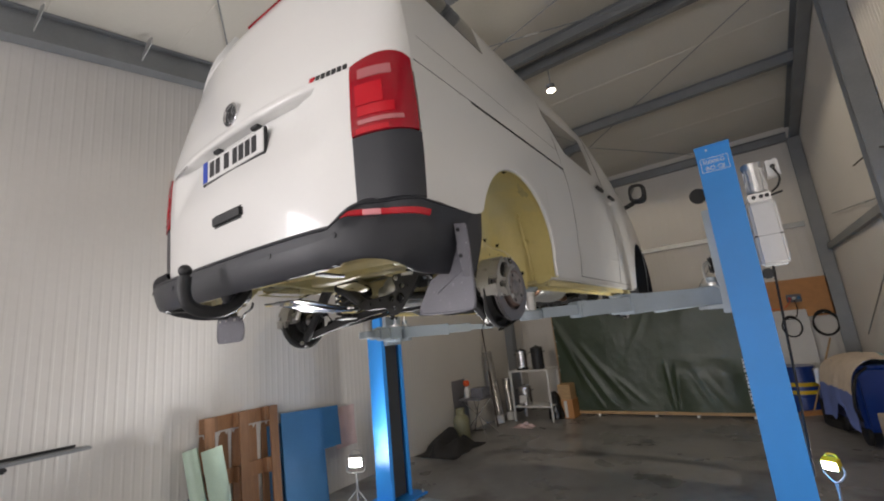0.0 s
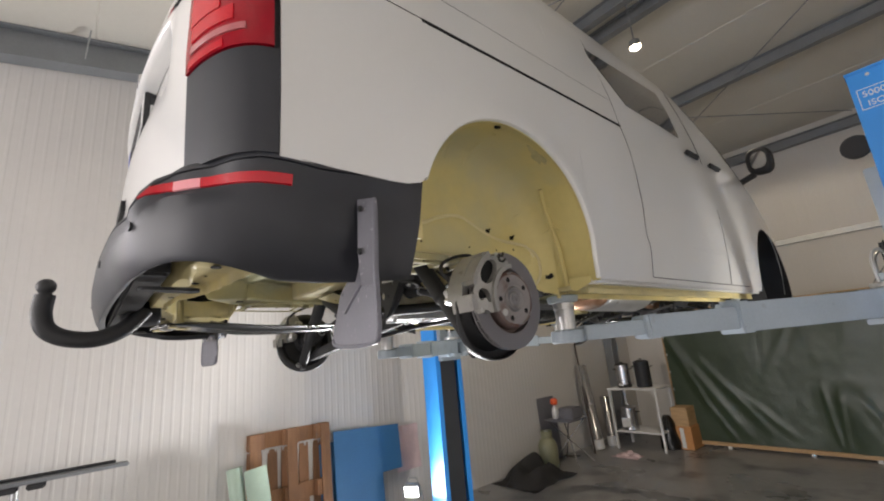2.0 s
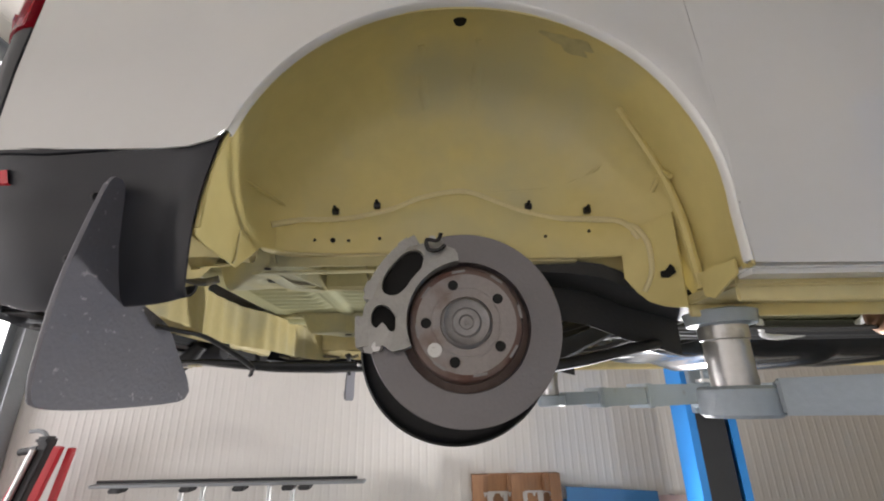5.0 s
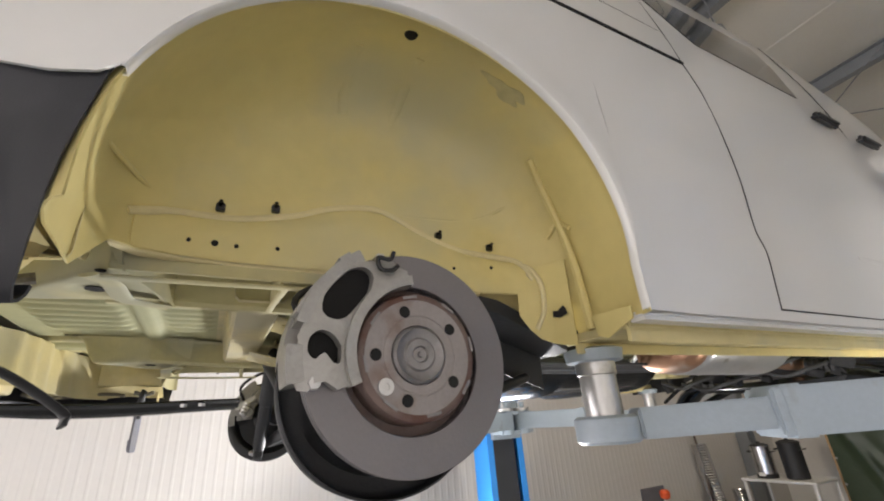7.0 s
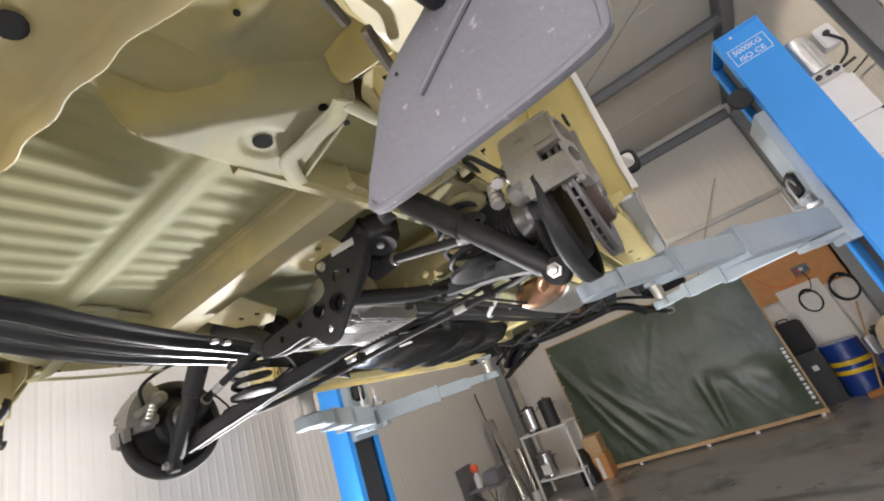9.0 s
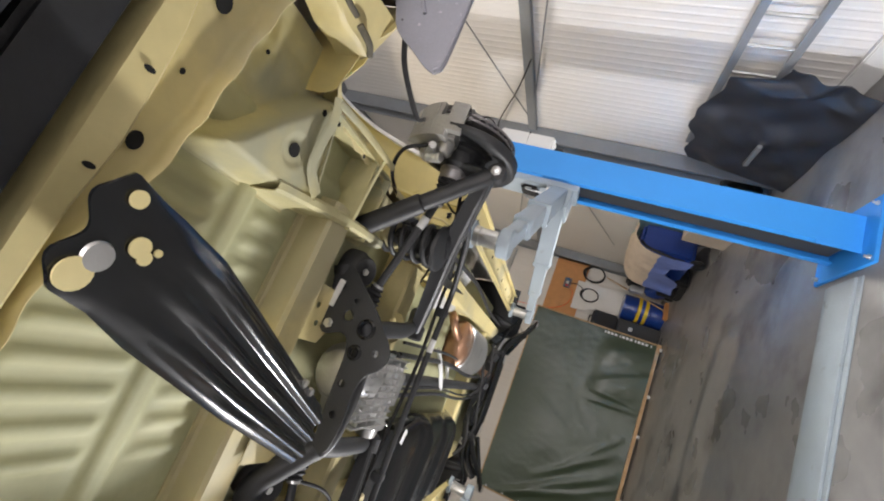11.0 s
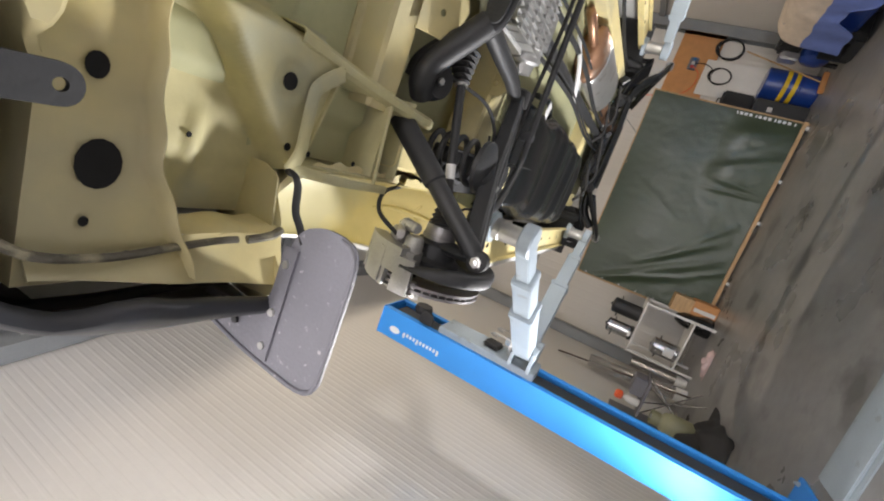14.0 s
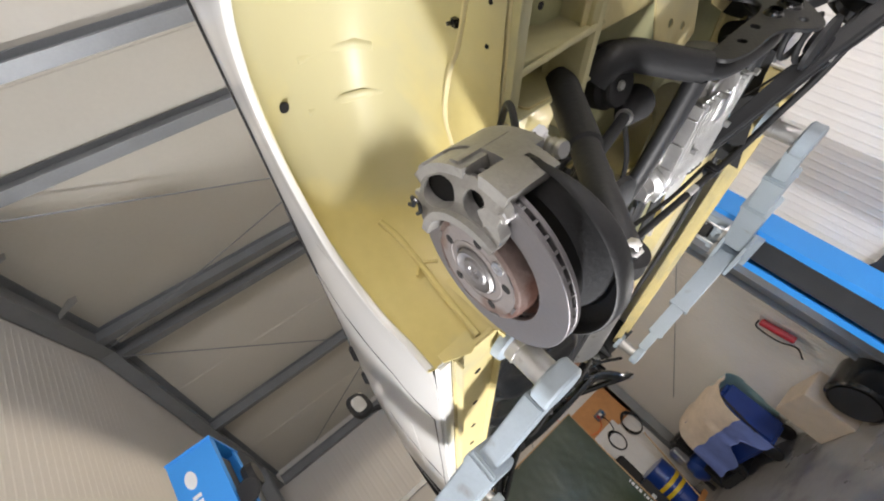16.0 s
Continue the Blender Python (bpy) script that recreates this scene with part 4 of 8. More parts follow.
for s in (1, -1):
    rail = hat_rail("frame_rail", smooth_path([(s * 0.535, -0.06, 2.135), (s * 0.545, 0.15, 2.15), (s * 0.55, 0.36, 2.12), (s * 0.52, 0.55, 2.06), (s * 0.50, 1.2, 2.05), (s * 0.50, 2.6, 2.05)], 5), 0.11, 0.085, 0.03, PRIMER, "yellow primed frame rail with a lip")

    def side_plate(u, v):
        """The pressed plate between floor pan and bumper: a deep pocket, and a low triangle behind a curved ridge."""
        front = -0.355 - 0.262 * (u - 0.424)
        v = -0.80 + (v + 0.80) * (front + 0.80) / 0.365
        ridge = curve_at([(-0.82, 0.355), (-0.72, 0.368), (-0.66, 0.386), (-0.60, 0.440), (-0.54, 0.516), (-0.44, 0.620), (-0.40, 0.66)], v)
        low = swage(u, -1, ridge, 0.035)
        z = 2.212 - 0.072 * low - 0.005 * math.exp(-((u - ridge) / 0.012) ** 2) + 0.003 * math.sin(u * 31 + v * 9) * math.sin(v * 23) + 0.008 * swage(u, 0.66, 2, 0.04)
        z += 0.080 * (1 - swage(u, 0.384, 2, 0.036))
        z += 0.007 * swage(0.036 - math.hypot(u - 0.477, v + 0.474), 0, 1, 0.016)
        z -= 0.010 * (1 - low) * swage(v, -0.70, -0.67, 0.02) * swage(u, 0.5, 0.7, 0.05)
        z -= 0.008 * (1 - low) * swage(v, -0.60, -0.575, 0.02) * swage(u, 0.58, 0.7, 0.05)
        return (s * u, v, z)
    pocket = part("side_floor", sheet(side_plate, np.linspace(0.358, 0.758, 76), np.linspace(-0.80, -0.435, 64), 0.003), PRIMER_SIDE, van, "yellow primed side floor plate", angle=60)
    for x, y, r in ((0.477, -0.474, 0.0165), (0.596, -0.446, 0.008), (0.452, -0.705, 0.012), (0.62, -0.60, 0.005), (0.55, -0.66, 0.005)):
        back = -0.80 + (y + 0.80) * 0.365 / (0.445 - 0.262 * (x - 0.424))
        hole(pocket, s * x, y, side_plate(x, back)[2] - 0.0045, r)
    # pinch-weld lips
    for x, z, y0, y1, dx in ((0.756, 2.100, -0.67, -0.445, 0.010),):
        bm = bmesh.new()
        loft(bm, [[(s * (x + 0.003 * math.sin(y * 60) + dx * (zz < 2.11)), y, zz + 0.002 * math.sin(y * 45)) for zz in (2.18, 2.15, z + 0.01, z)] for y in np.linspace(y0, y1, 60)])
        part("weld_lip", thick(bm, 0.003), PRIMER, van, angle=70)
    # flat strip along the floor, and the rounded flange round the open box
    hat_rail("floor_strip", smooth_path([(s * 0.392, -0.47, 2.136), (s * 0.402, -0.40, 2.133), (s * 0.428, -0.17, 2.122), (s * 0.440, 0.05, 2.118)], 6), 0.040, 0.085, 0.002, PRIMER_SIDE)
    for edge, w in ((((0.424, -0.360, 2.124), (0.468, -0.420, 2.122), (0.510, -0.428, 2.120), (0.560, -0.428, 2.118), (0.600, -0.430, 2.116), (0.640, -0.450, 2.114)), 0.017), (((0.634, -0.44, 2.114), (0.645, -0.30, 2.112), (0.650, -0.10, 2.112)), 0.011), (((0.44, -0.168, 2.122), (0.52, -0.165, 2.120), (0.64, -0.160, 2.114)), 0.007)):
        part("box_flange", pipe(bmesh.new(), [(s * x, y, z) for x, y, z in edge], w, 12, 6, (w, 0.0035)), PRIMER_SIDE, van)
    part("outer_plate", sheet(lambda u, v: (s * (0.762 + u * (0.042 + 0.14 * (v + 0.84))), v, 2.098 - 0.036 * u + 0.004 * math.sin(v * 30)), np.linspace(0, 1, 8), np.linspace(-0.845, -0.45, 20), 0.003), PRIMER, van)
    hole(van, s * 0.785, -0.735, 2.078, 0.009)
    # open box between the cross members, where the damper is held
    part("box_wall", boxb((-0.112, -0.003, 2.128), (0.112, 0.003, 2.228), 0.001, pose(s * 0.520, -0.380, 0, 0, 0, s * -14.7)), PRIMER_SIDE, van)
    for y in (-0.165, -0.055):
        part("box_wall", boxb((s * 0.515 - 0.108, y - 0.003, 2.125), (s * 0.515 + 0.108, y + 0.003, 2.228), 0.001), PRIMER_SIDE, van)
    part("box_wall", boxb((s * 0.628 - 0.003, -0.43, 2.13), (s * 0.628 + 0.003, -0.05, 2.228), 0.001), PRIMER_SIDE, van)
    # added dark shade under the rail, beside the spring; its inner wall blocks the flood beam
    bm = bmesh.new()
    loft(bm, [[(s * (x + w), y, z + 0.03), (s * (x + w - 0.006), y, z), (s * x, y, z - 0.006), (s * (x - w), y, z + 0.002), (s * (x - w - 0.004), y, z - 0.085)] for x, y, z, w in ((0.545, 0.17, 2.118, 0.064), (0.550, 0.25, 2.112, 0.068), (0.552, 0.33, 2.098, 0.070), (0.545, 0.42, 2.062, 0.070), (0.530, 0.50, 2.040, 0.066), (0.515, 0.57, 2.02, 0.060))])
    part("rail_cover", thick(bm, 0.003), BLACKMATT, van, "added black shade that darkens the underside of the frame rail", angle=50)
    part("spring_seat", turned(bmesh.new(), [(0, 0.075), (0.03, 0.075), (0.04, 0.055), (0.05, 0.02)], (s * 0.53, 0.14, 2.16), (s * 0.53, 0.14, 1.0), 24), PRIMER, van)
    for k, (y, z) in enumerate(((-0.40, 2.13), (-0.25, 2.13))):
        hole(rail, s * 0.60, y, 2.1245, 0.006)

# rear cross member: a rolled front edge, a recessed web and a wavy rear lip
rows = []
for x in np.linspace(-0.82, 0.82, 110):
    u = abs(x)
    lip = curve_at([(0, -0.83), (0.14, -0.825), (0.19, -0.80), (0.25, -0.777), (0.37, -0.757), (0.545, -0.740), (0.65, -0.722), (0.70, -0.700), (0.82, -0.640)], u) + 0.003 * math.sin(x * 70)
    fe = curve_at([(0, -0.85), (0.18, -0.845), (0.28, -0.832), (0.38, -0.834), (0.455, -0.838), (0.515, -0.848), (0.54, -0.872)], u)
    e = swage(u, -1, 0.53, 0.03)
    web = 2.084
    back = curve_at([(0.50, -0.888), (0.57, -0.852)], u)
    fe = max(fe, back + 0.014)
    rows.append([(x, back, 2.17), (x, back, 2.12), (x, back + 0.002, lerp(web, 2.056, e)), (x, back + 0.007, lerp(web, 2.050, e)), (x, fe - 0.006, lerp(web, 2.049, e)), (x, fe, lerp(web, 2.055, e)), (x, fe + 0.002, lerp(web, 2.076, e)), (x, fe + 0.008, web), (x, lip - 0.016, web), (x, lip - 0.010, web - 0.003), (x, lip - 0.006, web - 0.010), (x, lip - 0.004, web - 0.031), (x, lip - 0.002, web - 0.034), (x, lip, web - 0.033), (x, lip + 0.001, web - 0.026), (x, lip - 0.002, 2.10), (x, lip - 0.003, 2.17), (x, lip - 0.004, 2.205)])
bm = bmesh.new()
loft(bm, rows)
rear_beam = part("rear_cross_member", thick(bm, 0.003), PRIMER, van, "yellow primed rear cross member", angle=45)
for x, y, r in ((-0.29, -0.806, 0.015), (-0.545, -0.80, 0.0155), (-0.66, -0.783, 0.032), (0.30, -0.806, 0.014), (0.545, -0.80, 0.017), (0.66, -0.783, 0.030), (-0.735, -0.79, 0.007), (-0.39, -0.79, 0.004), (0.42, -0.80, 0.005)):
    hole(rear_beam, x, y, 2.0805, r, 0.8)
for x in (-0.36, -0.22, 0.24, 0.38):
    hole(rear_beam, x, -0.857, 2.0455, 0.004, 2.0)
hat_rail("cross_member", [(x, -0.185, 2.142) for x in np.linspace(-0.46, 0.46, 24)], 0.11, 0.08, 0.03, PRIMER, "yellow primed cross member")
hat_rail("cross_member", [(x, 0.40, 2.10) for x in np.linspace(-0.46, 0.46, 12)], 0.14, 0.1, 0.03, PRIMER, "yellow primed cross member")
hat_rail("cross_member", [(x, 2.1, 2.06) for x in np.linspace(-0.46, 0.46, 12)], 0.12, 0.1, 0.03, PRIMER, "yellow primed cross member")

# carrier tray, ribbed and glossy black
def tray(u, v):
    """u along it from its broad tail to its narrow tip, v across, -1 to 1."""
    left = Vector((curve_at([(0, 0.120), (0.03, 0.106), (0.06, 0.100), (0.10, 0.090), (0.2, 0.055), (0.5, -0.044), (1, -0.170)], u), curve_at([(0, -0.900), (0.03, -0.886), (0.06, -0.862), (0.10, -0.830), (0.2, -0.762), (0.5, -0.533), (1, -0.205)], u)))
    right = Vector((curve_at([(0, 0.233), (0.03, 0.251), (0.06, 0.242), (0.10, 0.232), (0.16, 0.223), (0.28, 0.195), (0.58, 0.098), (1, -0.040)], u), curve_at([(0, -0.889), (0.03, -0.868), (0.06, -0.840), (0.10, -0.810), (0.16, -0.773), (0.28, -0.682), (0.58, -0.480), (1, -0.182)], u)))
    c, n, w = (left + right) / 2, (right - left).normalized(), (right - left).length / 2
    d = Vector((-n.y, n.x))
    p = c + n * w * v + d * 0.018 * (0.5 - 0.5 * math.cos(2 * math.pi * (v - 0.62) / 1.24)) * max(0, 1 - u / 0.07)
    rib = 0.0
    if u > 0.14:
        grow = min(1, (u - 0.14) / 0.25)
        rib = 0.012 * grow * (swage(v, -0.72, -0.50, 0.25) + swage(v, -0.12, 0.12, 0.25) + swage(v, 0.50, 0.72, 0.25))
    dish = 0.010 * min(1, u / 0.2) * (abs(v) ** 6)
    return (p.x, p.y, 1.957 + 0.006 * u + dish - rib + 0.005 * math.cos(6 * u))


carrier = part("spare_wheel_carrier", sheet(tray, np.linspace(0, 1, 110), np.linspace(-1, 1, 49), 0.005), BLACK, van, "glossy black ribbed steel carrier", angle=60)
for u, v, r in ((0.048, -0.66, 0.019), (0.100, 0.18, 0.013), (0.118, 0.10, 0.009), (0.055, 0.72, 0.011), (0.135, 0.30, 0.005)):
    p = tray(u, v)
    part("carrier_hole", turned(bmesh.new(), [(0, r), (0.003, r)], (p[0], p[1], p[2] - 0.007), (p[0], p[1], 0), 18), PRIMER, carrier, "hole showing the primed floor")
p = tray(0.058, -0.30)
part("carrier_washer", turned(bmesh.new(), [(0, 0.018), (0.004, 0.016)], (p[0], p[1], p[2] - 0.006), (p[0], p[1], 0), 20), ZINC, carrier)
for u in (0.80, 0.86):
    p = tray(u, 0.95)
    part("carrier_bolt", turned(bmesh.new(), [(0, 0.010), (0.008, 0.009)], (p[0], p[1], p[2] - 0.006), (p[0], p[1], 0), 6), ZINC, carrier)

# tow bar
hitch = part("tow_hitch", pipe(bmesh.new(), [(0, -1.157, 2.085), (0, -1.160, 2.03), (0, -1.145, 1.98), (0, -1.10, 1.952), (0, -1.03, 1.945), (0, -0.97, 1.965), (0, -0.93, 2.00), (0, -0.90, 2.04)], 0.026, 16, 6), BLACKMATT, van, "black swan-neck tow hitch")
part("tow_ball", turned(bmesh.new(), [(0.0, 0.012), (0.006, 0.017)] + [(0.025 - 0.025 * math.cos(radians(a)) + 0.004, 0.025 * math.sin(radians(a))) for a in range(40, 176, 12)], (0, -1.157, 2.082), (0, -1.157, 3), 24), BLACKMATT, hitch, "black tow ball")
# added black plate, standing in for the shade inside the bumper
part("bumper_core", boxb((-0.64, -0.985, 2.125), (0.64, -0.895, 2.15), 0.01), BLACKMATT, van, "added black plate for the shade inside the bumper")
part("tow_beam", boxb((-0.66, -0.985, 2.03), (0.66, -0.915, 2.10), 0.008), BLACKMATT, van, "black tow bar beam")
for s in (1, -1):
    bm = plate(rounded(0.13, 0.042, 0.020), 0.008, [(0.045, 0, 0.007)], 0, pose(s * 0.572, -0.905, 2.008, 0, 0, 90 + s * 4))
    part("tow_eye", bm, BLACKMATT, van, "black bracket with an eye")
socket = part("hitch_socket", turned(bmesh.new(), [(0, 0.012), (0.003, 0.026), (0.010, 0.037), (0.022, 0.043), (0.040, 0.045), (0.042, 0.0475), (0.046, 0.0475), (0.048, 0.045), (0.105, 0.044), (0.116, 0.038), (0.120, 0.02)], (-0.080, -0.965, 2.030), (-0.076, -0.85, 2.036), 28), PLASTIC, van, "black plastic trailer socket with a domed cap")
part("socket_hinge", boxb((-0.016, -0.012, -0.010), (0.016, 0.016, 0.006), 0.004, pose(-0.108, -0.935, 1.998)), PLASTIC, socket)
part("socket_mark", turned(bmesh.new(), [(0, 0.006), (0.002, 0.005)], (-0.082, -0.9645, 2.022), (-0.082, -1, 2.02), 12), BLACK, socket)
for s in (1, -1):
    part("harness", pipe(bmesh.new(), [(s * 0.745, -0.89, 2.075), (s * 0.772, -0.84, 2.062), (s * 0.779, -0.76, 2.064), (s * 0.772, -0.68, 2.070), (s * 0.762, -0.61, 2.066), (s * 0.758, -0.575, 2.060)], 0.0065, 8, 6), HARNESS, van, "dusty taped wiring harness")
    part("harness", pipe(bmesh.new(), [(s * 0.764, -0.545, 2.072), (s * 0.754, -0.505, 2.062), (s * 0.746, -0.475, 2.070)], 0.008, 8, 5), HARNESS, van)

# mud flaps
def mud_flap(s):
    """A flap that hangs from the bumper's end, hollowed towards the wheel."""
    low = 1.838 if s > 0 else 1.846
    if s > 0:
        out = [(0.682, 1.864), (0.706, 1.845), (0.84, 1.836), (0.95, 1.838), (0.976, 1.857), (0.980, 1.92), (0.978, 2.0), (0.972, 2.09), (0.963, 2.165), (0.950, 2.180), (0.932, 2.17), (0.914, 2.10), (0.890, 2.050), (0.850, 2.014), (0.803, 1.995), (0.760, 1.975), (0.724, 1.928), (0.693, 1.888)]
    else:
        out = [(0.688, low + 0.045), (0.700, low + 0.014), (0.738, low + 0.002), (0.80, low), (0.90, low), (0.945, low + 0.002), (0.970, low + 0.018), (0.977, low + 0.05), (0.974, 2.00), (0.968, 2.10), (0.958, 2.170), (0.935, 2.182), (0.908, 2.177), (0.900, 2.10), (0.890, 2.028), (0.84, 2.006), (0.77, 1.998), (0.712, 1.976), (0.690, 1.935)]

    def at(x, z, d=0.0):
        if s > 0:
            y = lerp(-0.538, -0.572, (x - 0.685) / 0.288) - 0.006 * math.sin(math.pi * min(1, max(0, (x - 0.685) / 0.288))) + 0.08 * max(0, z - 2.0)
        else:
            y = -0.535 + 0.012 * (0.976 - x) / 0.276 + 0.10 * max(0, z - 1.98)
        return Vector((s * x, y + d, z))
    pts = [tuple(p)[:2] for p in smooth_path([(x, z, 0) for x, z in out] + [(out[0][0], out[0][1], 0)], 3)][:-1]
    bm = plate(pts, 0.006)
    bmesh.ops.subdivide_edges(bm, edges=[e for e in bm.edges if e.calc_length() > 0.05], cuts=2)
    for v in bm.verts:
        x, z, d = v.co
        v.co = at(x, z, d)
    flap = part("mud_flap", bm, FLAPM, van, "dusty grey plastic mud flap", angle=30)
    if s > 0:
        part("flap_strip", pipe(bmesh.new(), [at(x, z, -0.002) for x, z in ((0.80, 1.925), (0.86, 1.957), (0.92, 1.99), (0.95, 2.02))], 0.004, 8, 5), FLAPM, flap)
        part("flap_bracket", pipe(bmesh.new(), [at(0.79, 1.972, 0.006), (0.765, -0.525, 1.968), (0.716, -0.491, 1.959), (0.64, -0.44, 1.915), (0.64, -0.435, 1.895)], 0.008, 8, 5, (0.011, 0.004)), BLACKMATT, flap)
        # flange that is screwed to the bumper
        bm = bmesh.new()
        loft(bm, [[(e - 0.001, -0.5705 + 0.08 * max(0, z - 2.0), z), (e - 0.020, -0.588 + 0.08 * max(0, z - 2.0), z), (e - 0.020 - w, -0.598 + 0.08 * max(0, z - 2.0), z)] for e, z, w in ((0.978, 1.965, 0.002), (0.978, 2.0, 0.010), (0.974, 2.06, 0.018), (0.970, 2.12, 0.018), (0.964, 2.16, 0.016), (0.955, 2.178, 0.010))])
        part("flap_flange", thick(bm, 0.004), FLAPM, flap, angle=50)
        rim, bolts = [(0.688, 1.866), (0.710, 1.850), (0.84, 1.840), (0.948, 1.842), (0.971, 1.860), (0.975, 1.92), (0.973, 2.0), (0.967, 2.09), (0.958, 2.165)], ((0.948, 2.045), (0.942, 2.150))
    else:
        rim, bolts = [(0.694, low + 0.046), (0.705, low + 0.019), (0.740, low + 0.006), (0.84, low + 0.004), (0.942, low + 0.006), (0.965, low + 0.021), (0.972, low + 0.05), (0.969, 1.96), (0.967, 2.05), (0.958, 2.165)], ((0.934, 1.984), (0.868, 1.984), (0.776, 1.984), (0.925, 2.07), (0.930, 2.145))
        bm = bmesh.new()
        loft(bm, [[at(x, z, d) for z, d in ((1.966, -0.001), (1.967, -0.005), (1.999, -0.005), (2.000, -0.001))] for x in np.linspace(0.745, 0.958, 8)], close=True)
        part("flap_strip", bm, FLAPM, flap)
        part("flap_bracket", pipe(bmesh.new(), [at(0.735, 1.970, 0.008), at(0.712, 1.992, 0.010), (s * 0.685, -0.517, 2.008), (s * 0.645, -0.502, 2.032), (s * 0.628, -0.50, 2.052), (s * 0.634, -0.495, 2.066)], 0.009, 8, 5, (0.011, 0.004)), BLACKMATT, flap)
    part("flap_rim", pipe(bmesh.new(), [at(x, z, -0.001) for x, z in rim], 0.0045, 8, 5), FLAPM, flap)
    for x, z in bolts:
        p = at(x, z, -0.026 if s > 0 else -0.004)
        part("screw", turned(bmesh.new(), [(0, 0.008), (0.005, 0.007)], p, p + Vector((0, -1, 0)), 10), ZINC if s < 0 and z < 2.05 else BLACKMATT, flap)
    return flap


mud_flap(1), mud_flap(-1)

# brakes and hubs
def arc_block(bm, s, r0, r1, a0, a1, x0, x1, n=10):
    """A curved block round the axle: radii, angles from ahead over the top, and its span across."""
    rows = []
    for k in range(n + 1):
        a = radians(lerp(a0, a1, k / n))
        rows.append([(s * x, r * math.cos(a), AXZ + r * math.sin(a)) for x, r in ((x0, r0), (x1, r0), (x1, r1), (x0, r1))])
    vs = [[bm.verts.new(p) for p in row] for row in rows]
    for p, q in zip(vs, vs[1:]):
        for k in range(4):
            bm.faces.new((p[k], p[(k + 1) % 4], q[(k + 1) % 4], q[k]))
    bm.faces.new(vs[0]), bm.faces.new(vs[-1])
    return bm


def eased(bm, r=0.004, seg=2):
    es = [e for e in bm.edges if len(e.link_faces) == 2 and e.calc_face_angle(0) > 0.7]
    bmesh.ops.bevel(bm, geom=es, offset=r, segments=seg, affect="EDGES", clamp_overlap=True)
    return bm


def brake(s):
    A, B = (s * 0.80, -0.004, AXZ - 0.002), (s * 2.0, -0.004, AXZ - 0.002)
    R = 0.158
    bm = bmesh.new()
    for d0 in (0.034, 0.049):
        turned(bm, [(d0, 0.106), (d0, R - 0.001), (d0 + 0.001, R), (d0 + 0.007, R), (d0 + 0.008, R - 0.001), (d0 + 0.008, 0.107), (d0 + 0.007, 0.106), (d0, 0.106)], A, B, 72, cap=False)
    disc = part("brake_disc", bm, DISCM, van, "grey vented brake disc", angle=30)
    bm = bmesh.new()
    for k in range(44):
        box(bm, (-0.0045, 0.107, -0.0022), (0.0045, R - 0.002, 0.0022), 0, pose(s * 0.8455, -0.004, AXZ - 0.002) @ Matrix.Rotation(2 * math.pi * k / 44, 4, "X"))
    part("vanes", bm, IRON, disc, smooth=False)
    bm = bmesh.new()
    turned(bm, [(0.0765, 0.080), (0.0778, 0.0795), (0.0778, 0.0565), (0.0768, 0.056), (0.0768, 0.053), (0.0778, 0.0525), (0.0778, 0.042), (0.074, 0.041), (0.074, 0.037)], A, B, 60, cap=False)
    hat = part("disc_hat", bm, HATM, disc, "brown-grey disc hat with bolt holes", angle=30)
    part("hat_rim", turned(bmesh.new(), [(0.036, 0.107), (0.037, 0.093), (0.055, 0.0925), (0.070, 0.0915), (0.0755, 0.089), (0.0772, 0.086), (0.0772, 0.079), (0.074, 0.079)], A, B, 60, cap=False), RUST, disc, "rusty rim of the disc hat", angle=30)
    bm = bmesh.new()
    turned(bm, [(0.06, 0.041), (0.080, 0.040), (0.084, 0.036), (0.081, 0.032), (0.0795, 0.024), (0.083, 0.021), (0.083, 0.012), (0.080, 0.010), (0.080, 0.004), (0.083, 0.003)], A, B, 40)
    part("hub", bm, HUBM, disc, "turned hub centre")
    for k in range(5):
        a = radians(72 * k + 36)
        y, z = 0.064 * math.cos(a) - 0.004, AXZ - 0.002 + 0.064 * math.sin(a)
        part("bolt_hole", turned(bmesh.new(), [(0.0765, 0.0085), (0.0779, 0.0085)], (A[0], y, z), (B[0], y, z), 16), GAP, hat)
    for k in range(8):
        a = radians(45 * k + 10)
        part("cooling_slot", boxb((-0.001, -0.011, -0.002), (0.001, 0.011, 0.002), 0, pose(s * 0.8775, 0.083 * math.cos(a), AXZ + 0.083 * math.sin(a)) @ Matrix.Rotation(a + math.pi / 2, 4, "X")), HUBM, hat)
    a = radians(219)
    part("locating_screw", turned(bmesh.new(), [(0.0772, 0.0115), (0.0800, 0.0110), (0.0800, 0.005), (0.0785, 0.0045)], (A[0], 0.070 * math.cos(a), AXZ + 0.070 * math.sin(a)), (B[0], 0.070 * math.cos(a), AXZ + 0.070 * math.sin(a)), 16), ZINC, hat)
    # dust shield: a round plate set a little back and down from the disc, its rim turned in behind it
    rows = []
    for k in range(73):
        a = radians(5 * k)
        near = max(0.0, math.cos(a - radians(150))) ** 2
        rim = 0.171 - 0.010 * near
        lift = 0.032 * (1 - near) + 0.004
        cy, cz = -0.020, AXZ - 0.018
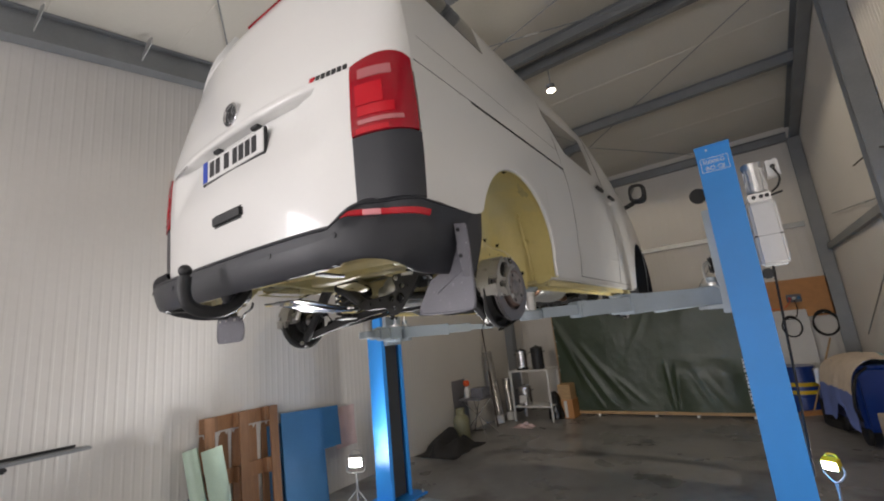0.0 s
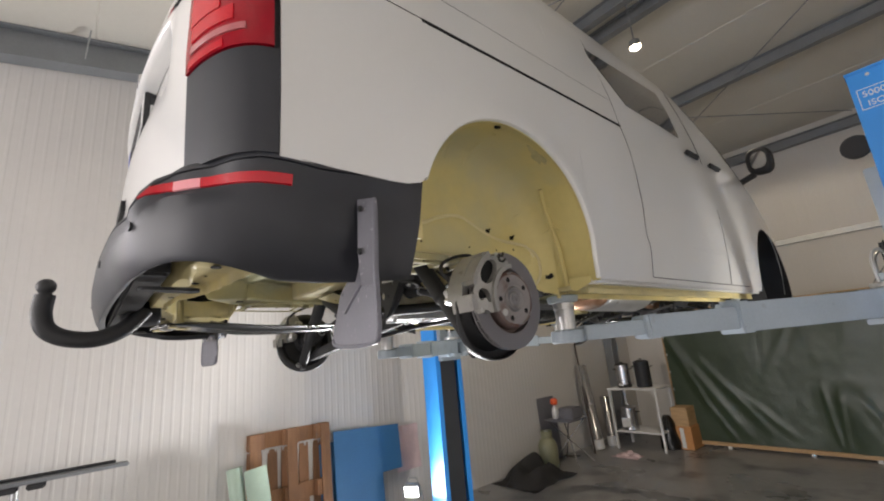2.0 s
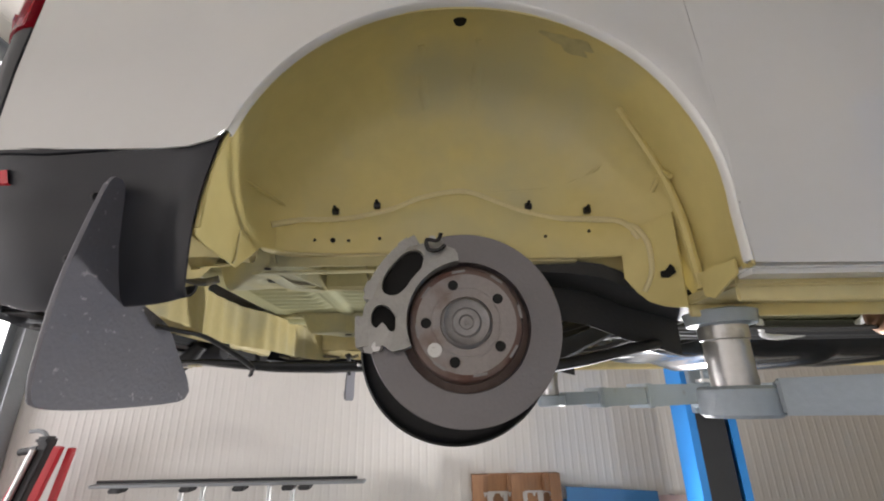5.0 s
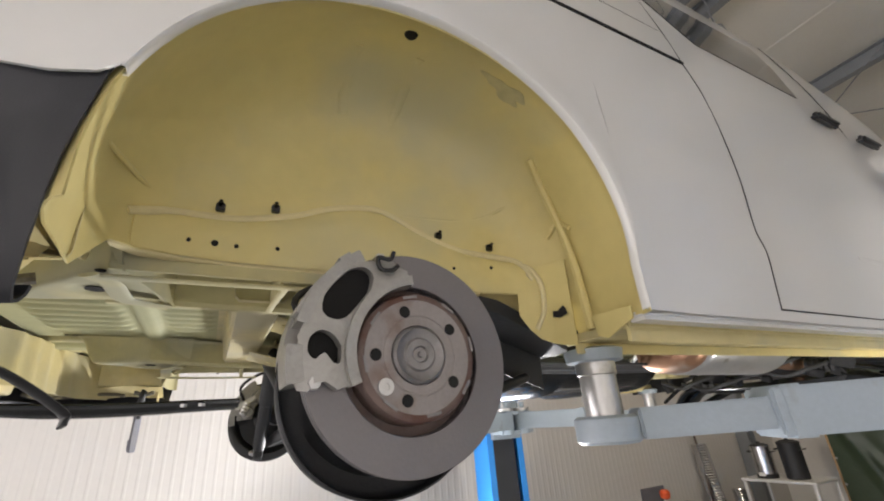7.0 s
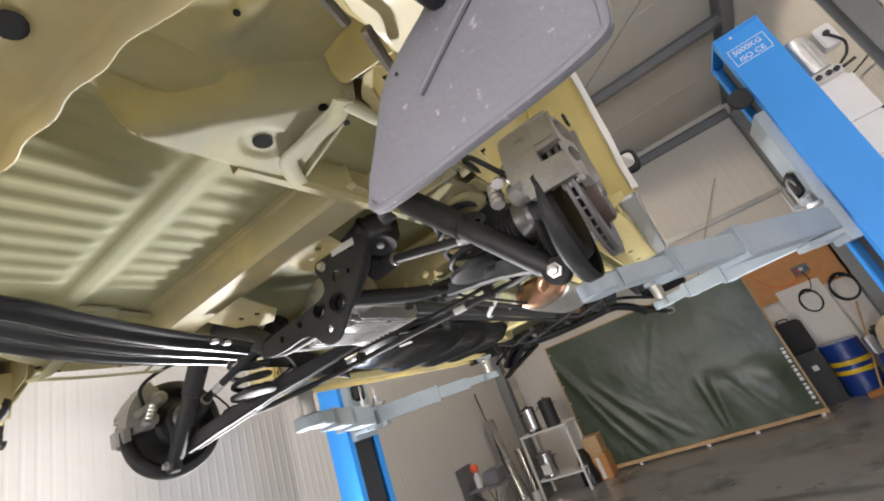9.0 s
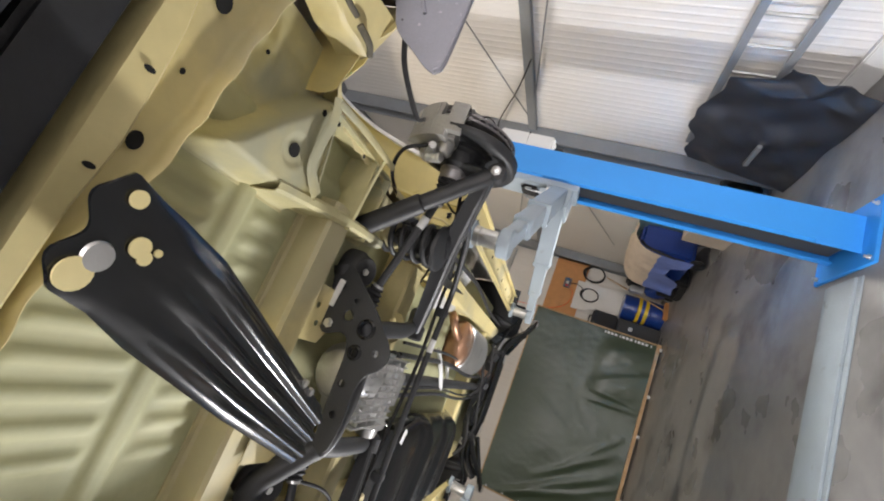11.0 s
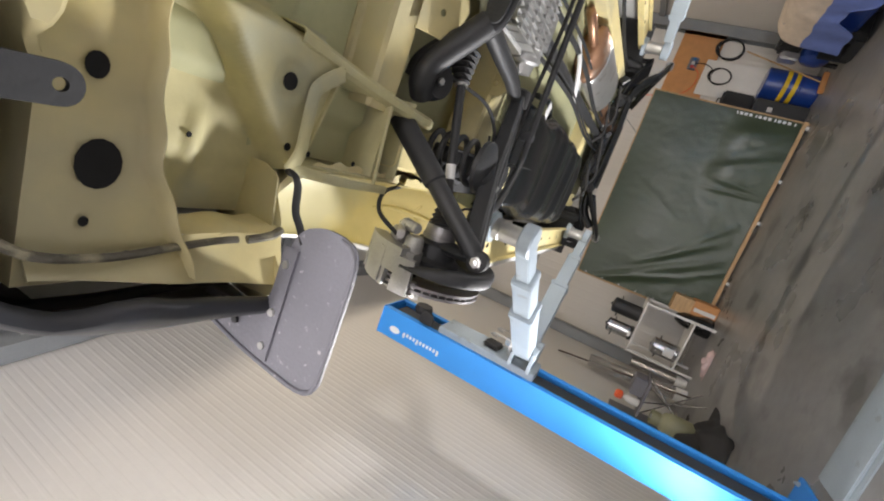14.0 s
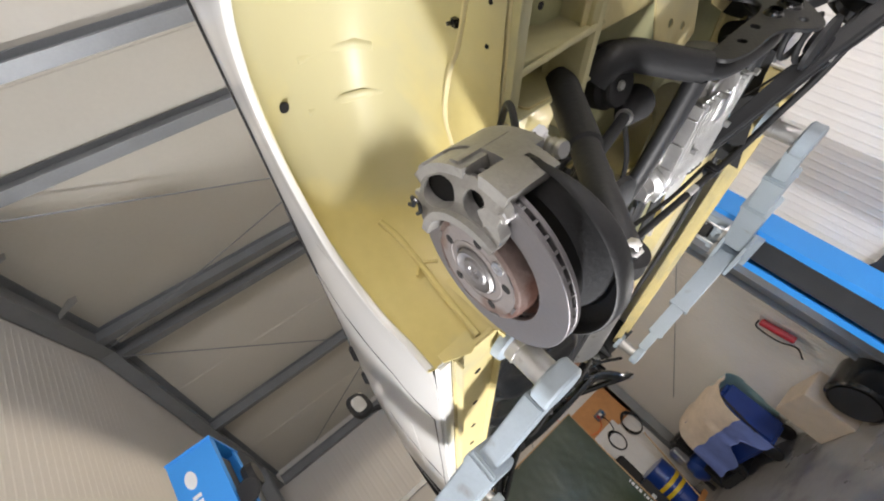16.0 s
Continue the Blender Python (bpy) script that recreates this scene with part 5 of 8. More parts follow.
        rows.append([(s * x, cy * min(1, r / 0.1) + r * math.cos(a), cz + r * math.sin(a)) for x, r in ((0.800, 0.046), (0.802, 0.080), (0.804, 0.118), (0.800 - lift * 0.6, 0.130), (0.800 - lift, 0.140), (0.800 - lift, rim - 0.012), (0.803 - lift, rim - 0.004), (0.808 - lift, rim), (0.794, rim), (0.800, rim - 0.001), (0.802, rim - 0.004), (0.796, rim - 0.006))])
    bm = bmesh.new()
    loft(bm, rows)
    bmesh.ops.remove_doubles(bm, verts=bm.verts, dist=0.0002)
    part("dust_shield", thick(bm, 0.002), BLACKMATT, disc, "black dust shield", angle=50)
    # caliper
    def polar(r, a):
        return (r * math.cos(radians(a)), r * math.sin(radians(a)))
    ring = [polar(r, a) for r, a in ((0.146, 106), (0.152, 110), (0.151, 117), (0.156, 121), (0.162, 126), (0.167, 134), (0.169, 144), (0.167, 155), (0.166, 165), (0.170, 172), (0.166, 178), (0.172, 183), (0.176, 189), (0.171, 195), (0.160, 197), (0.150, 194), (0.138, 195), (0.128, 201), (0.112, 202))]
    ring += [polar(0.105, a) for a in range(196, 101, -6)] + [polar(r, a) for r, a in ((0.110, 98), (0.122, 99), (0.131, 105), (0.139, 106))]
    pocket = [polar(r, a) for r, a in ((0.116, 130), (0.131, 123), (0.148, 124), (0.158, 132), (0.159, 147), (0.151, 158), (0.134, 161), (0.119, 157), (0.113, 143))]
    slot = [polar(r, a) for r, a in ((0.116, 176), (0.127, 170), (0.143, 168), (0.155, 172), (0.156, 179), (0.147, 183), (0.136, 180), (0.126, 186), (0.117, 186))]

    def cut_plate(outline, holes, t, m):
        """A plate with freely shaped openings."""
        bm = bmesh.new()
        edges = []
        for pts in (outline, *holes):
            vs = [bm.verts.new((x, y, 0)) for x, y in pts]
            edges.extend(bm.edges.new((vs[i], vs[(i + 1) % len(vs)])) for i in range(len(vs)))
        bmesh.ops.triangle_fill(bm, use_beauty=True, use_dissolve=False, edges=edges)
        r = bmesh.ops.extrude_face_region(bm, geom=bm.faces[:])
        bmesh.ops.translate(bm, vec=(0, 0, t), verts=[g for g in r["geom"] if isinstance(g, bmesh.types.BMVert)])
        bmesh.ops.transform(bm, matrix=m, verts=bm.verts)
        return bm

    def rounder(pts):
        return [tuple(p)[:2] for p in smooth_path([(x, y, 0) for x, y in pts + pts[:1]], 3)][:-1]
    face = Matrix(((0, 0, s, s * 0.862), (1, 0, 0, 0), (0, 1, 0, AXZ), (0, 0, 0, 1)))
    bm = cut_plate(ring, (rounder(pocket), rounder(slot)), 0.020, face)
    # the outer edge falls away towards the bridge
    for v in bm.verts:
        r = math.hypot(v.co.y, v.co.z - AXZ)
        if s * v.co.x > 0.87:
            v.co.x -= s * 0.017 * max(0, (r - 0.122) / 0.045) ** 1.5
    cal = part("brake_caliper", eased(bm, 0.003), CALIPER, van, "cast metal brake caliper with open windows", angle=40)
    bm = bmesh.new()
    arc_block(bm, s, 0.098, 0.112, 98, 203, 0.866, 0.892, 22)
    part("caliper_rim", eased(bm, 0.006, 3), CALIPER, cal, angle=40)
    # bridge over the disc, ribbed, with a slot in its back
    bm = bmesh.new()
    arc_block(bm, s, 0.158, 0.176, 120, 166, 0.775, 0.868, 12)
    arc_block(bm, s, 0.172, 0.181, 124, 130, 0.770, 0.862, 4)
    arc_block(bm, s, 0.172, 0.181, 156, 162, 0.770, 0.862, 4)
    arc_block(bm, s, 0.160, 0.182, 176, 192, 0.775, 0.868, 6)
    arc_block(bm, s, 0.140, 0.180, 122, 178, 0.755, 0.822, 14)
    arc_block(bm, s, 0.090, 0.152, 118, 186, 0.765, 0.812, 14)
    part("caliper_body", eased(bm, 0.005, 3), CALIPER, cal, angle=30)
    part("caliper_slot", arc_block(bmesh.new(), s, 0.176, 0.1768, 137, 150, 0.808, 0.820, 6), GAP, cal, smooth=False)
    bm = bmesh.new()
    arc_block(bm, s, 0.106, 0.158, 116, 190, 0.852, 0.858)
    arc_block(bm, s, 0.106, 0.158, 116, 190, 0.824, 0.830)
    part("brake_pad", bm, GAP, cal, smooth=False)
    for a, r in ((132, 0.112), (172, 0.112)):
        ca, sa = math.cos(radians(a)), math.sin(radians(a))
        part("piston_housing", turned(bmesh.new(), [(0, 0.010), (0.002, 0.020), (0.010, 0.025), (0.045, 0.027)], (s * 0.726, r * ca, AXZ + r * sa), (s * 2, r * ca, AXZ + r * sa), 20), CALIPER, cal)
    part("brake_lever", eased(boxb((-0.012, -0.045, -0.010), (0.012, 0.045, 0.010), 0, pose(s * 0.722, -0.125, AXZ + 0.055, 30, 0, s * 10)), 0.004), ZINC, cal, "zinc plated parking brake lever")
    part("lever_spring", turned(bmesh.new(), [(0.007 * k, 0.013 + 0.003 * (k % 2)) for k in range(9)], (s * 0.705, -0.135, AXZ + 0.005), (s * 0.705, -0.100, AXZ + 0.10), 12), ZINC, cal)
    for a, r in ((112, 0.152), (194, 0.150)):
        ca, sa = math.cos(radians(a)), math.sin(radians(a))
        bm = rod(bmesh.new(), (s * 0.83, r * ca, AXZ + r * sa), (s * 0.872, r * ca, AXZ + r * sa), 0.008, 12, None, 0.002)
        turned(bm, [(0, 0.009), (0.005, 0.008)], (s * 0.868, r * ca, AXZ + r * sa), (s * 2, r * ca, AXZ + r * sa), 6)
        part("guide_pin", bm, ZINC, cal)
    part("spring_clip", pipe(bmesh.new(), [(s * 0.888, r * math.cos(radians(a)), AXZ + r * math.sin(radians(a))) for r, a in ((0.152, 106), (0.142, 110), (0.150, 116), (0.134, 118), (0.126, 112), (0.130, 106))], 0.0035, 8, 5), BLACK, cal)
    part("brake_hose", pipe(bmesh.new(), [(s * 0.74, -0.13, AXZ + 0.06), (s * 0.70, -0.15, AXZ + 0.12), (s * 0.66, -0.08, AXZ + 0.17), (s * 0.64, 0.05, AXZ + 0.20), (s * 0.60, 0.16, AXZ + 0.17)], 0.006, 8, 6), RUBBER, cal)
    # hub carrier with the steel joint housing
    bm = bmesh.new()
    turned(bm, [(0, 0.050), (0.010, 0.062), (0.045, 0.066), (0.055, 0.080), (0.066, 0.080)], (s * 0.735, 0, AXZ), B, 28)
    carrier_hub = part("hub_carrier", bm, BLACKMATT, van, "black hub carrier", angle=40)
    part("carrier_leg", pipe(bmesh.new(), [(s * 0.745, -0.005, AXZ - 0.02), (s * 0.742, -0.012, AXZ - 0.08), (s * 0.738, -0.015, 1.838)], 0.03, 12, 4, (0.045, 0.018)), BLACKMATT, carrier_hub)
    part("joint_housing", turned(bmesh.new(), [(0, 0.030), (0.004, 0.043), (0.030, 0.045), (0.034, 0.048), (0.044, 0.048), (0.048, 0.040), (0.060, 0.040)], (s * 0.690, 0.002, AXZ + 0.002), (s * 2, 0.0, AXZ), 28), HUBM, carrier_hub, "bare steel joint housing")
    part("sensor_lead", pipe(bmesh.new(), [(s * 0.75, 0.05, AXZ + 0.07), (s * 0.69, 0.09, AXZ + 0.05), (s * 0.64, 0.10, AXZ + 0.0), (s * 0.62, 0.12, AXZ - 0.02), (s * 0.50, 0.22, AXZ + 0.03), (s * 0.40, 0.30, AXZ + 0.08)], 0.004, 8, 6), RUBBER, carrier_hub)
    # pressed trailing arm: an upturned channel with openings and stiffening steps
    line = smooth_path([(s * 0.738, -0.005, 1.838), (s * 0.690, 0.045, 1.872), (s * 0.625, 0.110, 1.902), (s * 0.52, 0.205, 1.945), (s * 0.415, 0.300, 1.980), (s * 0.32, 0.390, 2.012), (s * 0.24, 0.465, 2.040)], 5)
    rows = []
    for i, c in enumerate(line):
        t = i / (len(line) - 1)
        d = (line[min(i + 1, len(line) - 1)] - line[max(i - 1, 0)]).normalized()
        sd = d.cross(Vector((0, 0, 1))).normalized()
        up = sd.cross(d).normalized()
        w = curve_at([(0, 0.030), (0.10, 0.042), (0.30, 0.045), (0.36, 0.040), (0.62, 0.036), (0.66, 0.030), (1, 0.026)], t)
        h = curve_at([(0, 0.010), (0.15, 0.022), (0.6, 0.024), (1, 0.018)], t)
        rows.append([c + sd * a + up * b for a, b in ((-w - 0.008, h), (-w - 0.002, h), (-w, h - 0.004), (-w + 0.001, -h + 0.006), (-w + 0.006, -h), (-w * 0.35, -h - 0.001), (-w * 0.25, -h + 0.006), (w * 0.25, -h + 0.006), (w * 0.35, -h - 0.001), (w - 0.006, -h), (w - 0.001, -h + 0.006), (w, h - 0.004), (w + 0.002, h), (w + 0.008, h))])
    bm = bmesh.new()
    loft(bm, rows)
    arm = part("trailing_arm", thick(bm, 0.003), BLACKMATT, van, "black pressed steel trailing arm with openings", angle=35)
    for t, r, long in ((0.20, 0.011, 2.0), (0.36, 0.007, 1.0), (0.50, 0.010, 1.6), (0.64, 0.011, 1.7), (0.80, 0.006, 1.0)):
        i = int(t * (len(line) - 1))
        d = (line[i + 1] - line[i - 1]).normalized()
        sd = d.cross(Vector((0, 0, 1))).normalized()
        up = sd.cross(d).normalized()
        h = curve_at([(0, 0.010), (0.15, 0.022), (0.6, 0.024), (1, 0.018)], t)
        bm = turned(bmesh.new(), [(0, r), (0.003, r)], (0, 0, 0), (0, 0, 1), 16)
        m = Matrix((sd, d, up)).transposed().to_4x4()
        bmesh.ops.transform(bm, matrix=Matrix.Translation(line[i] - up * (h - 0.0035)) @ m @ Matrix.Diagonal((1, long, 1, 1)), verts=bm.verts)
        part("arm_opening", bm, GAP, arm)
    part("arm_clip", boxb((-0.02, -0.006, -0.004), (0.02, 0.006, 0.004), 0.002, pose(s * 0.56, 0.165, 1.905, 0, 0, s * -45)), ZINC, arm)
    for (x, y, z, r) in ((0.225, 0.478, 2.045, 0.036), (0.66, 0.13, 1.925, 0.024)):
        part("arm_bush", turned(bmesh.new(), [(0, 0.012), (0.002, r * 0.7), (0.008, r), (0.06, r), (0.068, r * 0.7), (0.07, 0.012)], (s * x - 0.035, y, z), (s * x + 1, y, z), 20), RUBBER, van)
    # damper
    a, b = Vector((s * 0.735, -0.055, 1.808)), Vector((s * 0.452, -0.05, 2.165))
    bm = bmesh.new()
    L = (b - a).length
    turned(bm, [(0, 0.02), (0.02, 0.022), (0.03, 0.026), (0.24, 0.026), (0.245, 0.032), (L, 0.033)], a, b, 20)
    damper = part("damper", bm, BLACKMATT, van, "black telescopic damper", angle=30)
    part("damper_eye", turned(bmesh.new(), [(0, 0.02), (0.004, 0.028), (0.034, 0.028), (0.038, 0.02)], (s * 0.735, -0.075, 1.808), (s * 0.735, 1, 1.808), 24), RUBBER, damper)
    part("damper_bolt", turned(bmesh.new(), [(0, 0.016), (0.004, 0.016), (0.0045, 0.011), (0.016, 0.010), (0.017, 0.006)], (s * 0.735, -0.075, 1.808), (s * 0.735, -1, 1.808), 6), ZINC, damper, "zinc plated bolt")
    # coil spring on a dished seat that the arm carries
    pts = []
    for k in range(121):
        t = k / 120
        a = t * 2 * math.pi * 4.6
        r = 0.066 - 0.010 * abs(2 * t - 1) ** 4
        pts.append((s * 0.505 + r * math.cos(a), 0.125 + r * math.sin(a), 1.962 + 0.185 * t))
    part("coil_spring", pipe(bmesh.new(), pts, 0.0095, 8, 1), BLACKMATT, van, "black coil spring")
    part("spring_plate", turned(bmesh.new(), [(0, 0.02), (0.002, 0.066), (0.008, 0.078), (0.020, 0.080), (0.022, 0.074), (0.016, 0.04), (0.040, 0.034), (0.045, 0.01)], (s * 0.505, 0.125, 1.935), (s * 0.505, 0.125, 3), 28), BLACKMATT, van, "black dished spring seat")
    part("spring_plate", pipe(bmesh.new(), [(s * 0.51, 0.135, 1.938), (s * 0.54, 0.16, 1.930), (s * 0.575, 0.165, 1.922)], 0.03, 12, 3, (0.045, 0.010)), BLACKMATT, van)
    part("bump_stop", turned(bmesh.new(), [(0, 0.022), (0.01, 0.030), (0.03, 0.026), (0.04, 0.032), (0.06, 0.028), (0.07, 0.036), (0.10, 0.040)], (s * 0.505, 0.125, 2.06), (s * 0.505, 0.125, 3), 20), RUBBER, van, "black rubber bump stop")
    # drive shaft with its boots
    p0, p1 = Vector((s * 0.20, 0.072, 2.108)), Vector((s * 0.70, 0.004, AXZ))
    shaft = part("drive_shaft", rod(bmesh.new(), p0, p1, 0.0135, 14), BLACKMATT, van, "black drive shaft")
    d = (p1 - p0).normalized()
    for a, b in ((p0 + d * 0.02, p0 + d * 0.115), (p1, p1 - d * 0.085)):
        prof, L = [], (b - a).length
        for k in range(13):
            prof.append((L * k / 12, lerp(0.043, 0.018, k / 12) + (0.005 if k % 2 else -0.003)))
        boot = part("boot", turned(bmesh.new(), prof, a, b, 22), RUBBER, shaft, "ribbed rubber boot")
        part("boot_clamp", turned(bmesh.new(), [(0, 0.0195), (0.008, 0.0195)], lerp(a, b, 0.96), lerp(a, b, 1.5), 18), ZINC, boot)
    q = p0 + d * 0.345
    part("sticker", turned(bmesh.new(), [(0, 0.0143), (0.042, 0.0143)], q, q + d, 14), SHEETWHITE, shaft, "white sticker")


brake(1), brake(-1)

# rear axle carrier: a bent tube between two upright bushes, with a stamped plate on its rear face
bm = bmesh.new()
pipe(bm, [(-0.345, -0.066, 2.150), (-0.300, -0.068, 2.138), (-0.250, -0.056, 2.095), (-0.20, -0.040, 2.040), (-0.15, -0.030, 1.998), (-0.06, -0.024, 1.988), (0.05, -0.024, 1.990), (0.15, -0.024, 2.005), (0.21, -0.024, 2.045), (0.255, -0.024, 2.095), (0.290, -0.040, 2.140), (0.325, -0.052, 2.155)], 0.03, 14, 5, (0.022, 0.034))
for s in (1, -1):
    pipe(bm, [(s * 0.17, -0.01, 2.01), (s * 0.19, 0.12, 2.015), (s * 0.21, 0.30, 2.03), (s * 0.24, 0.46, 2.06), (s * 0.30, 0.56, 2.10)], 0.03, 12, 5, (0.030, 0.024))
pipe(bm, [(-0.372, -0.030, 2.138), (-0.345, -0.066, 2.128), (-0.300, -0.070, 2.112), (-0.255, -0.058, 2.080), (-0.205, -0.044, 2.040), (-0.165, -0.034, 2.008)], 0.03, 16, 6, (0.034, 0.034))
subframe = part("axle_carrier", bm, BLACKMATT, van, "black rear axle carrier", angle=50)
STAMP = [(0.300, 2.172), (0.240, 2.156), (0.150, 2.146), (0.124, 2.136), (0.118, 2.112), (0.134, 2.078), (0.128, 2.046), (0.080, 2.030), (0.0, 2.026), (-0.09, 2.020), (-0.155, 2.012), (-0.172, 1.990), (-0.155, 1.966), (-0.08, 1.956), (0.01, 1.960), (0.055, 1.946), (0.080, 1.918), (0.115, 1.902), (0.150, 1.912), (0.180, 1.940), (0.215, 1.975), (0.262, 2.028), (0.292, 2.070), (0.325, 2.110), (0.336, 2.150)]
upright = Matrix(((1, 0, 0, 0), (0, 0, 1, -0.064), (0, 1, 0, 0), (0, 0, 0, 1)))
bm = plate([tuple(p)[:2] for p in smooth_path([(x, z, 0) for x, z in STAMP + STAMP[:1]], 3)][:-1], 0.009, [(0.171, 1.998, 0.021), (0.190, 2.068, 0.016), (0.100, 2.004, 0.014), (0.012, 2.002, 0.011), (0.118, 1.945, 0.010), (0.235, 2.062, 0.007), (0.262, 2.120, 0.008), (-0.07, 1.990, 0.010)], 0, upright, 16)
stamped = part("carrier_plate", eased(bm, 0.003), BLACKMATT, subframe, "black stamped plate with round holes", angle=30)
for x, z, r in ((0.171, 1.998, 0.021), (0.100, 2.004, 0.014)):
    part("plate_collar", turned(bmesh.new(), [(0, r + 0.001), (0.006, r + 0.002), (0.008, r + 0.006), (0.014, r + 0.010)], (x, -0.076, z), (x, 1, z), 20, cap=False), BLACK, stamped)
part("plate_bolt", turned(bmesh.new(), [(0, 0.015), (0.003, 0.015), (0.004, 0.011), (0.012, 0.010)], (0.148, -0.064, 2.118), (0.148, -1, 2.118), 6), ZINC, stamped)
part("sticker", boxb((-0.042, -0.002, -0.010), (0.042, 0.0, 0.010), 0, pose(0.238, -0.065, 2.132, 0, 4, 0)), SHEETWHITE, stamped, "white sticker")
for s in (1, -1):
    b = part("bush", turned(bmesh.new(), [(0, 0.020), (0.002, 0.046), (0.012, 0.054), (0.052, 0.055), (0.058, 0.050), (0.062, 0.047), (0.076, 0.047), (0.081, 0.043), (0.077, 0.026), (0.072, 0.012)], (s * 0.328, 0.004, 2.172), (s * 0.328, -0.078, 1.9), 32), RUBBER, subframe, "round rubber bush")
    part("bush_bolt", turned(bmesh.new(), [(0, 0.012), (0.006, 0.010)], (s * 0.328, -0.019, 2.098), (s * 0.328, -0.101, 1.83), 6), ZINC, b)
    # broad cap of the carrier's end, closed round the back of the bush
    cap = [(s * (0.328 + 0.062 * math.cos(radians(k))), 0.002 + 0.062 * math.sin(radians(k)), 2.142) for k in range(150, 331, 20)]
    part("bush_strap", pipe(bmesh.new(), cap, 0.02, 12, 3, (0.006, 0.032)), BLACKMATT, subframe, "black strap round the bush")
    # yellow tongue of the floor that reaches down to the carrier
    bm = plate([(-0.085, -0.07), (0.085, -0.07), (0.075, 0.055), (-0.020, 0.085), (-0.085, 0.05)], 0.003, [(0.02, 0.0, 0.009), (-0.03, 0.02, 0.009)], 0, pose(s * 0.165, -0.100, 2.104 if s < 0 else 2.150, -16, 0, 0) @ Matrix.Diagonal((s, 1, 1, 1)))
    part("floor_tongue", bm, PRIMER, van, "yellow primed bracket with oval holes")
    bm = plate([(-0.060, 0.0), (0.060, 0.0), (0.060, -0.085), (0.030, -0.115), (-0.030, -0.115), (-0.060, -0.085)], 0.003, [(-0.02, -0.06, 0.010), (0.025, -0.06, 0.014)], 0, pose(s * 0.205, 0.345, 2.150, 78, 0, 0))
    part("floor_bracket", bm, PRIMER, van, "yellow primed bracket with round holes")
part("mount_bush", turned(bmesh.new(), [(0, 0.010), (0.003, 0.030), (0.010, 0.034), (0.045, 0.034), (0.055, 0.026)], (0.095, 0.315, 2.035), (0.115, 0.60, 2.10), 22), RUBBER, subframe, "round black rubber mount")
# final drive, finned aluminium
bm = bmesh.new()
turned(bm, [(0, 0.03), (0.01, 0.07), (0.05, 0.095), (0.14, 0.10), (0.19, 0.07), (0.25, 0.04), (0.30, 0.035)], (0.02, 0.02, 2.075), (0.02, 1, 2.075), 24)
turned(bm, [(0, 0.05), (0.04, 0.06), (0.22, 0.06), (0.26, 0.05)], (-0.11, 0.10, 2.06), (1, 0.10, 2.06), 20)
diff = part("final_drive", bm, ALU, van, "finned aluminium final drive housing", angle=40)
part("housing", boxb((-0.135, 0.045, 1.992), (0.120, 0.40, 2.085), 0.030, None, 3), ALU, diff)
part("housing", boxb((-0.085, 0.02, 2.000), (0.075, 0.47, 2.075), 0.022, None, 3), ALU, diff)
part("housing", turned(bmesh.new(), [(0, 0.03), (0.01, 0.05), (0.05, 0.056), (0.06, 0.04), (0.09, 0.036)], (-0.085, 0.33, 2.03), (-0.3, 0.36, 2.03), 20), ALU, diff)
for k in range(11):
    part("cooling_fin", boxb((-0.122 + 0.023 * k, 0.075, 1.978), (-0.117 + 0.023 * k, 0.37, 2.02), 0.001), ALU, diff)
for y in (0.11, 0.19, 0.27, 0.34):
    part("cooling_fin", boxb((-0.125, y, 1.982), (0.112, y + 0.005, 2.02), 0.001), ALU, diff)
for x, y in ((0.09, 0.06), (-0.05, 0.07), (0.10, 0.22), (-0.06, 0.23)):
    part("housing_bolt", turned(bmesh.new(), [(0, 0.009), (0.012, 0.009)], (x, y, 1.975), (x, y, 1), 6), ZINC, diff)
part("prop_shaft", rod(bmesh.new(), (0.02, 0.30, 2.075), (0.03, 2.6, 2.05), 0.028, 16), BLACKMATT, van, "black propeller shaft")
bar = part("stabiliser_bar", pipe(bmesh.new(), [(0.630, 0.150, 1.900), (0.600, 0.26, 1.915), (0.54, 0.40, 1.945), (0.46, 0.50, 1.965), (0.40, 0.540, 1.975), (0.2, 0.553, 1.980), (-0.2, 0.553, 1.980), (-0.40, 0.540, 1.975), (-0.46, 0.50, 1.965), (-0.54, 0.40, 1.945), (-0.600, 0.26, 1.915), (-0.630, 0.150, 1.900)], 0.0125, 12, 6), BLACKMATT, van, "black anti-roll bar")
part("sticker", turned(bmesh.new(), [(0, 0.0132), (0.055, 0.0132)], (0.17, 0.553, 1.980), (1, 0.553, 1.980), 14), SHEETWHITE, bar, "white sticker")
for s in (1, -1):
    part("bar_clamp", boxb((-0.018, -0.022, -0.018), (0.018, 0.022, 0.030), 0.006, pose(s * 0.34, 0.548, 1.982)), BLACKMATT, bar)

# exhaust and tank
def oval_can(a, b, w, h, mat, name, label, cap=0.04):
    a, b = Vector(a), Vector(b)
    L = (b - a).length
    bm = turned(bmesh.new(), [(0, 0.25), (cap * 0.3, 0.7), (cap, 0.95), (cap * 1.5, 1.0), (L - cap * 1.5, 1.0), (L - cap, 0.95), (L - cap * 0.3, 0.7), (L, 0.25)], (0, 0, 0), (0, 1, 0), 30)
    q = (b - a).normalized().to_track_quat("Y", "Z").to_matrix().to_4x4()
    bmesh.ops.transform(bm, matrix=Matrix.Translation(a) @ q @ Matrix.Diagonal((w, 1, h, 1)), verts=bm.verts)
    return part(name, bm, mat, van, label, angle=40)


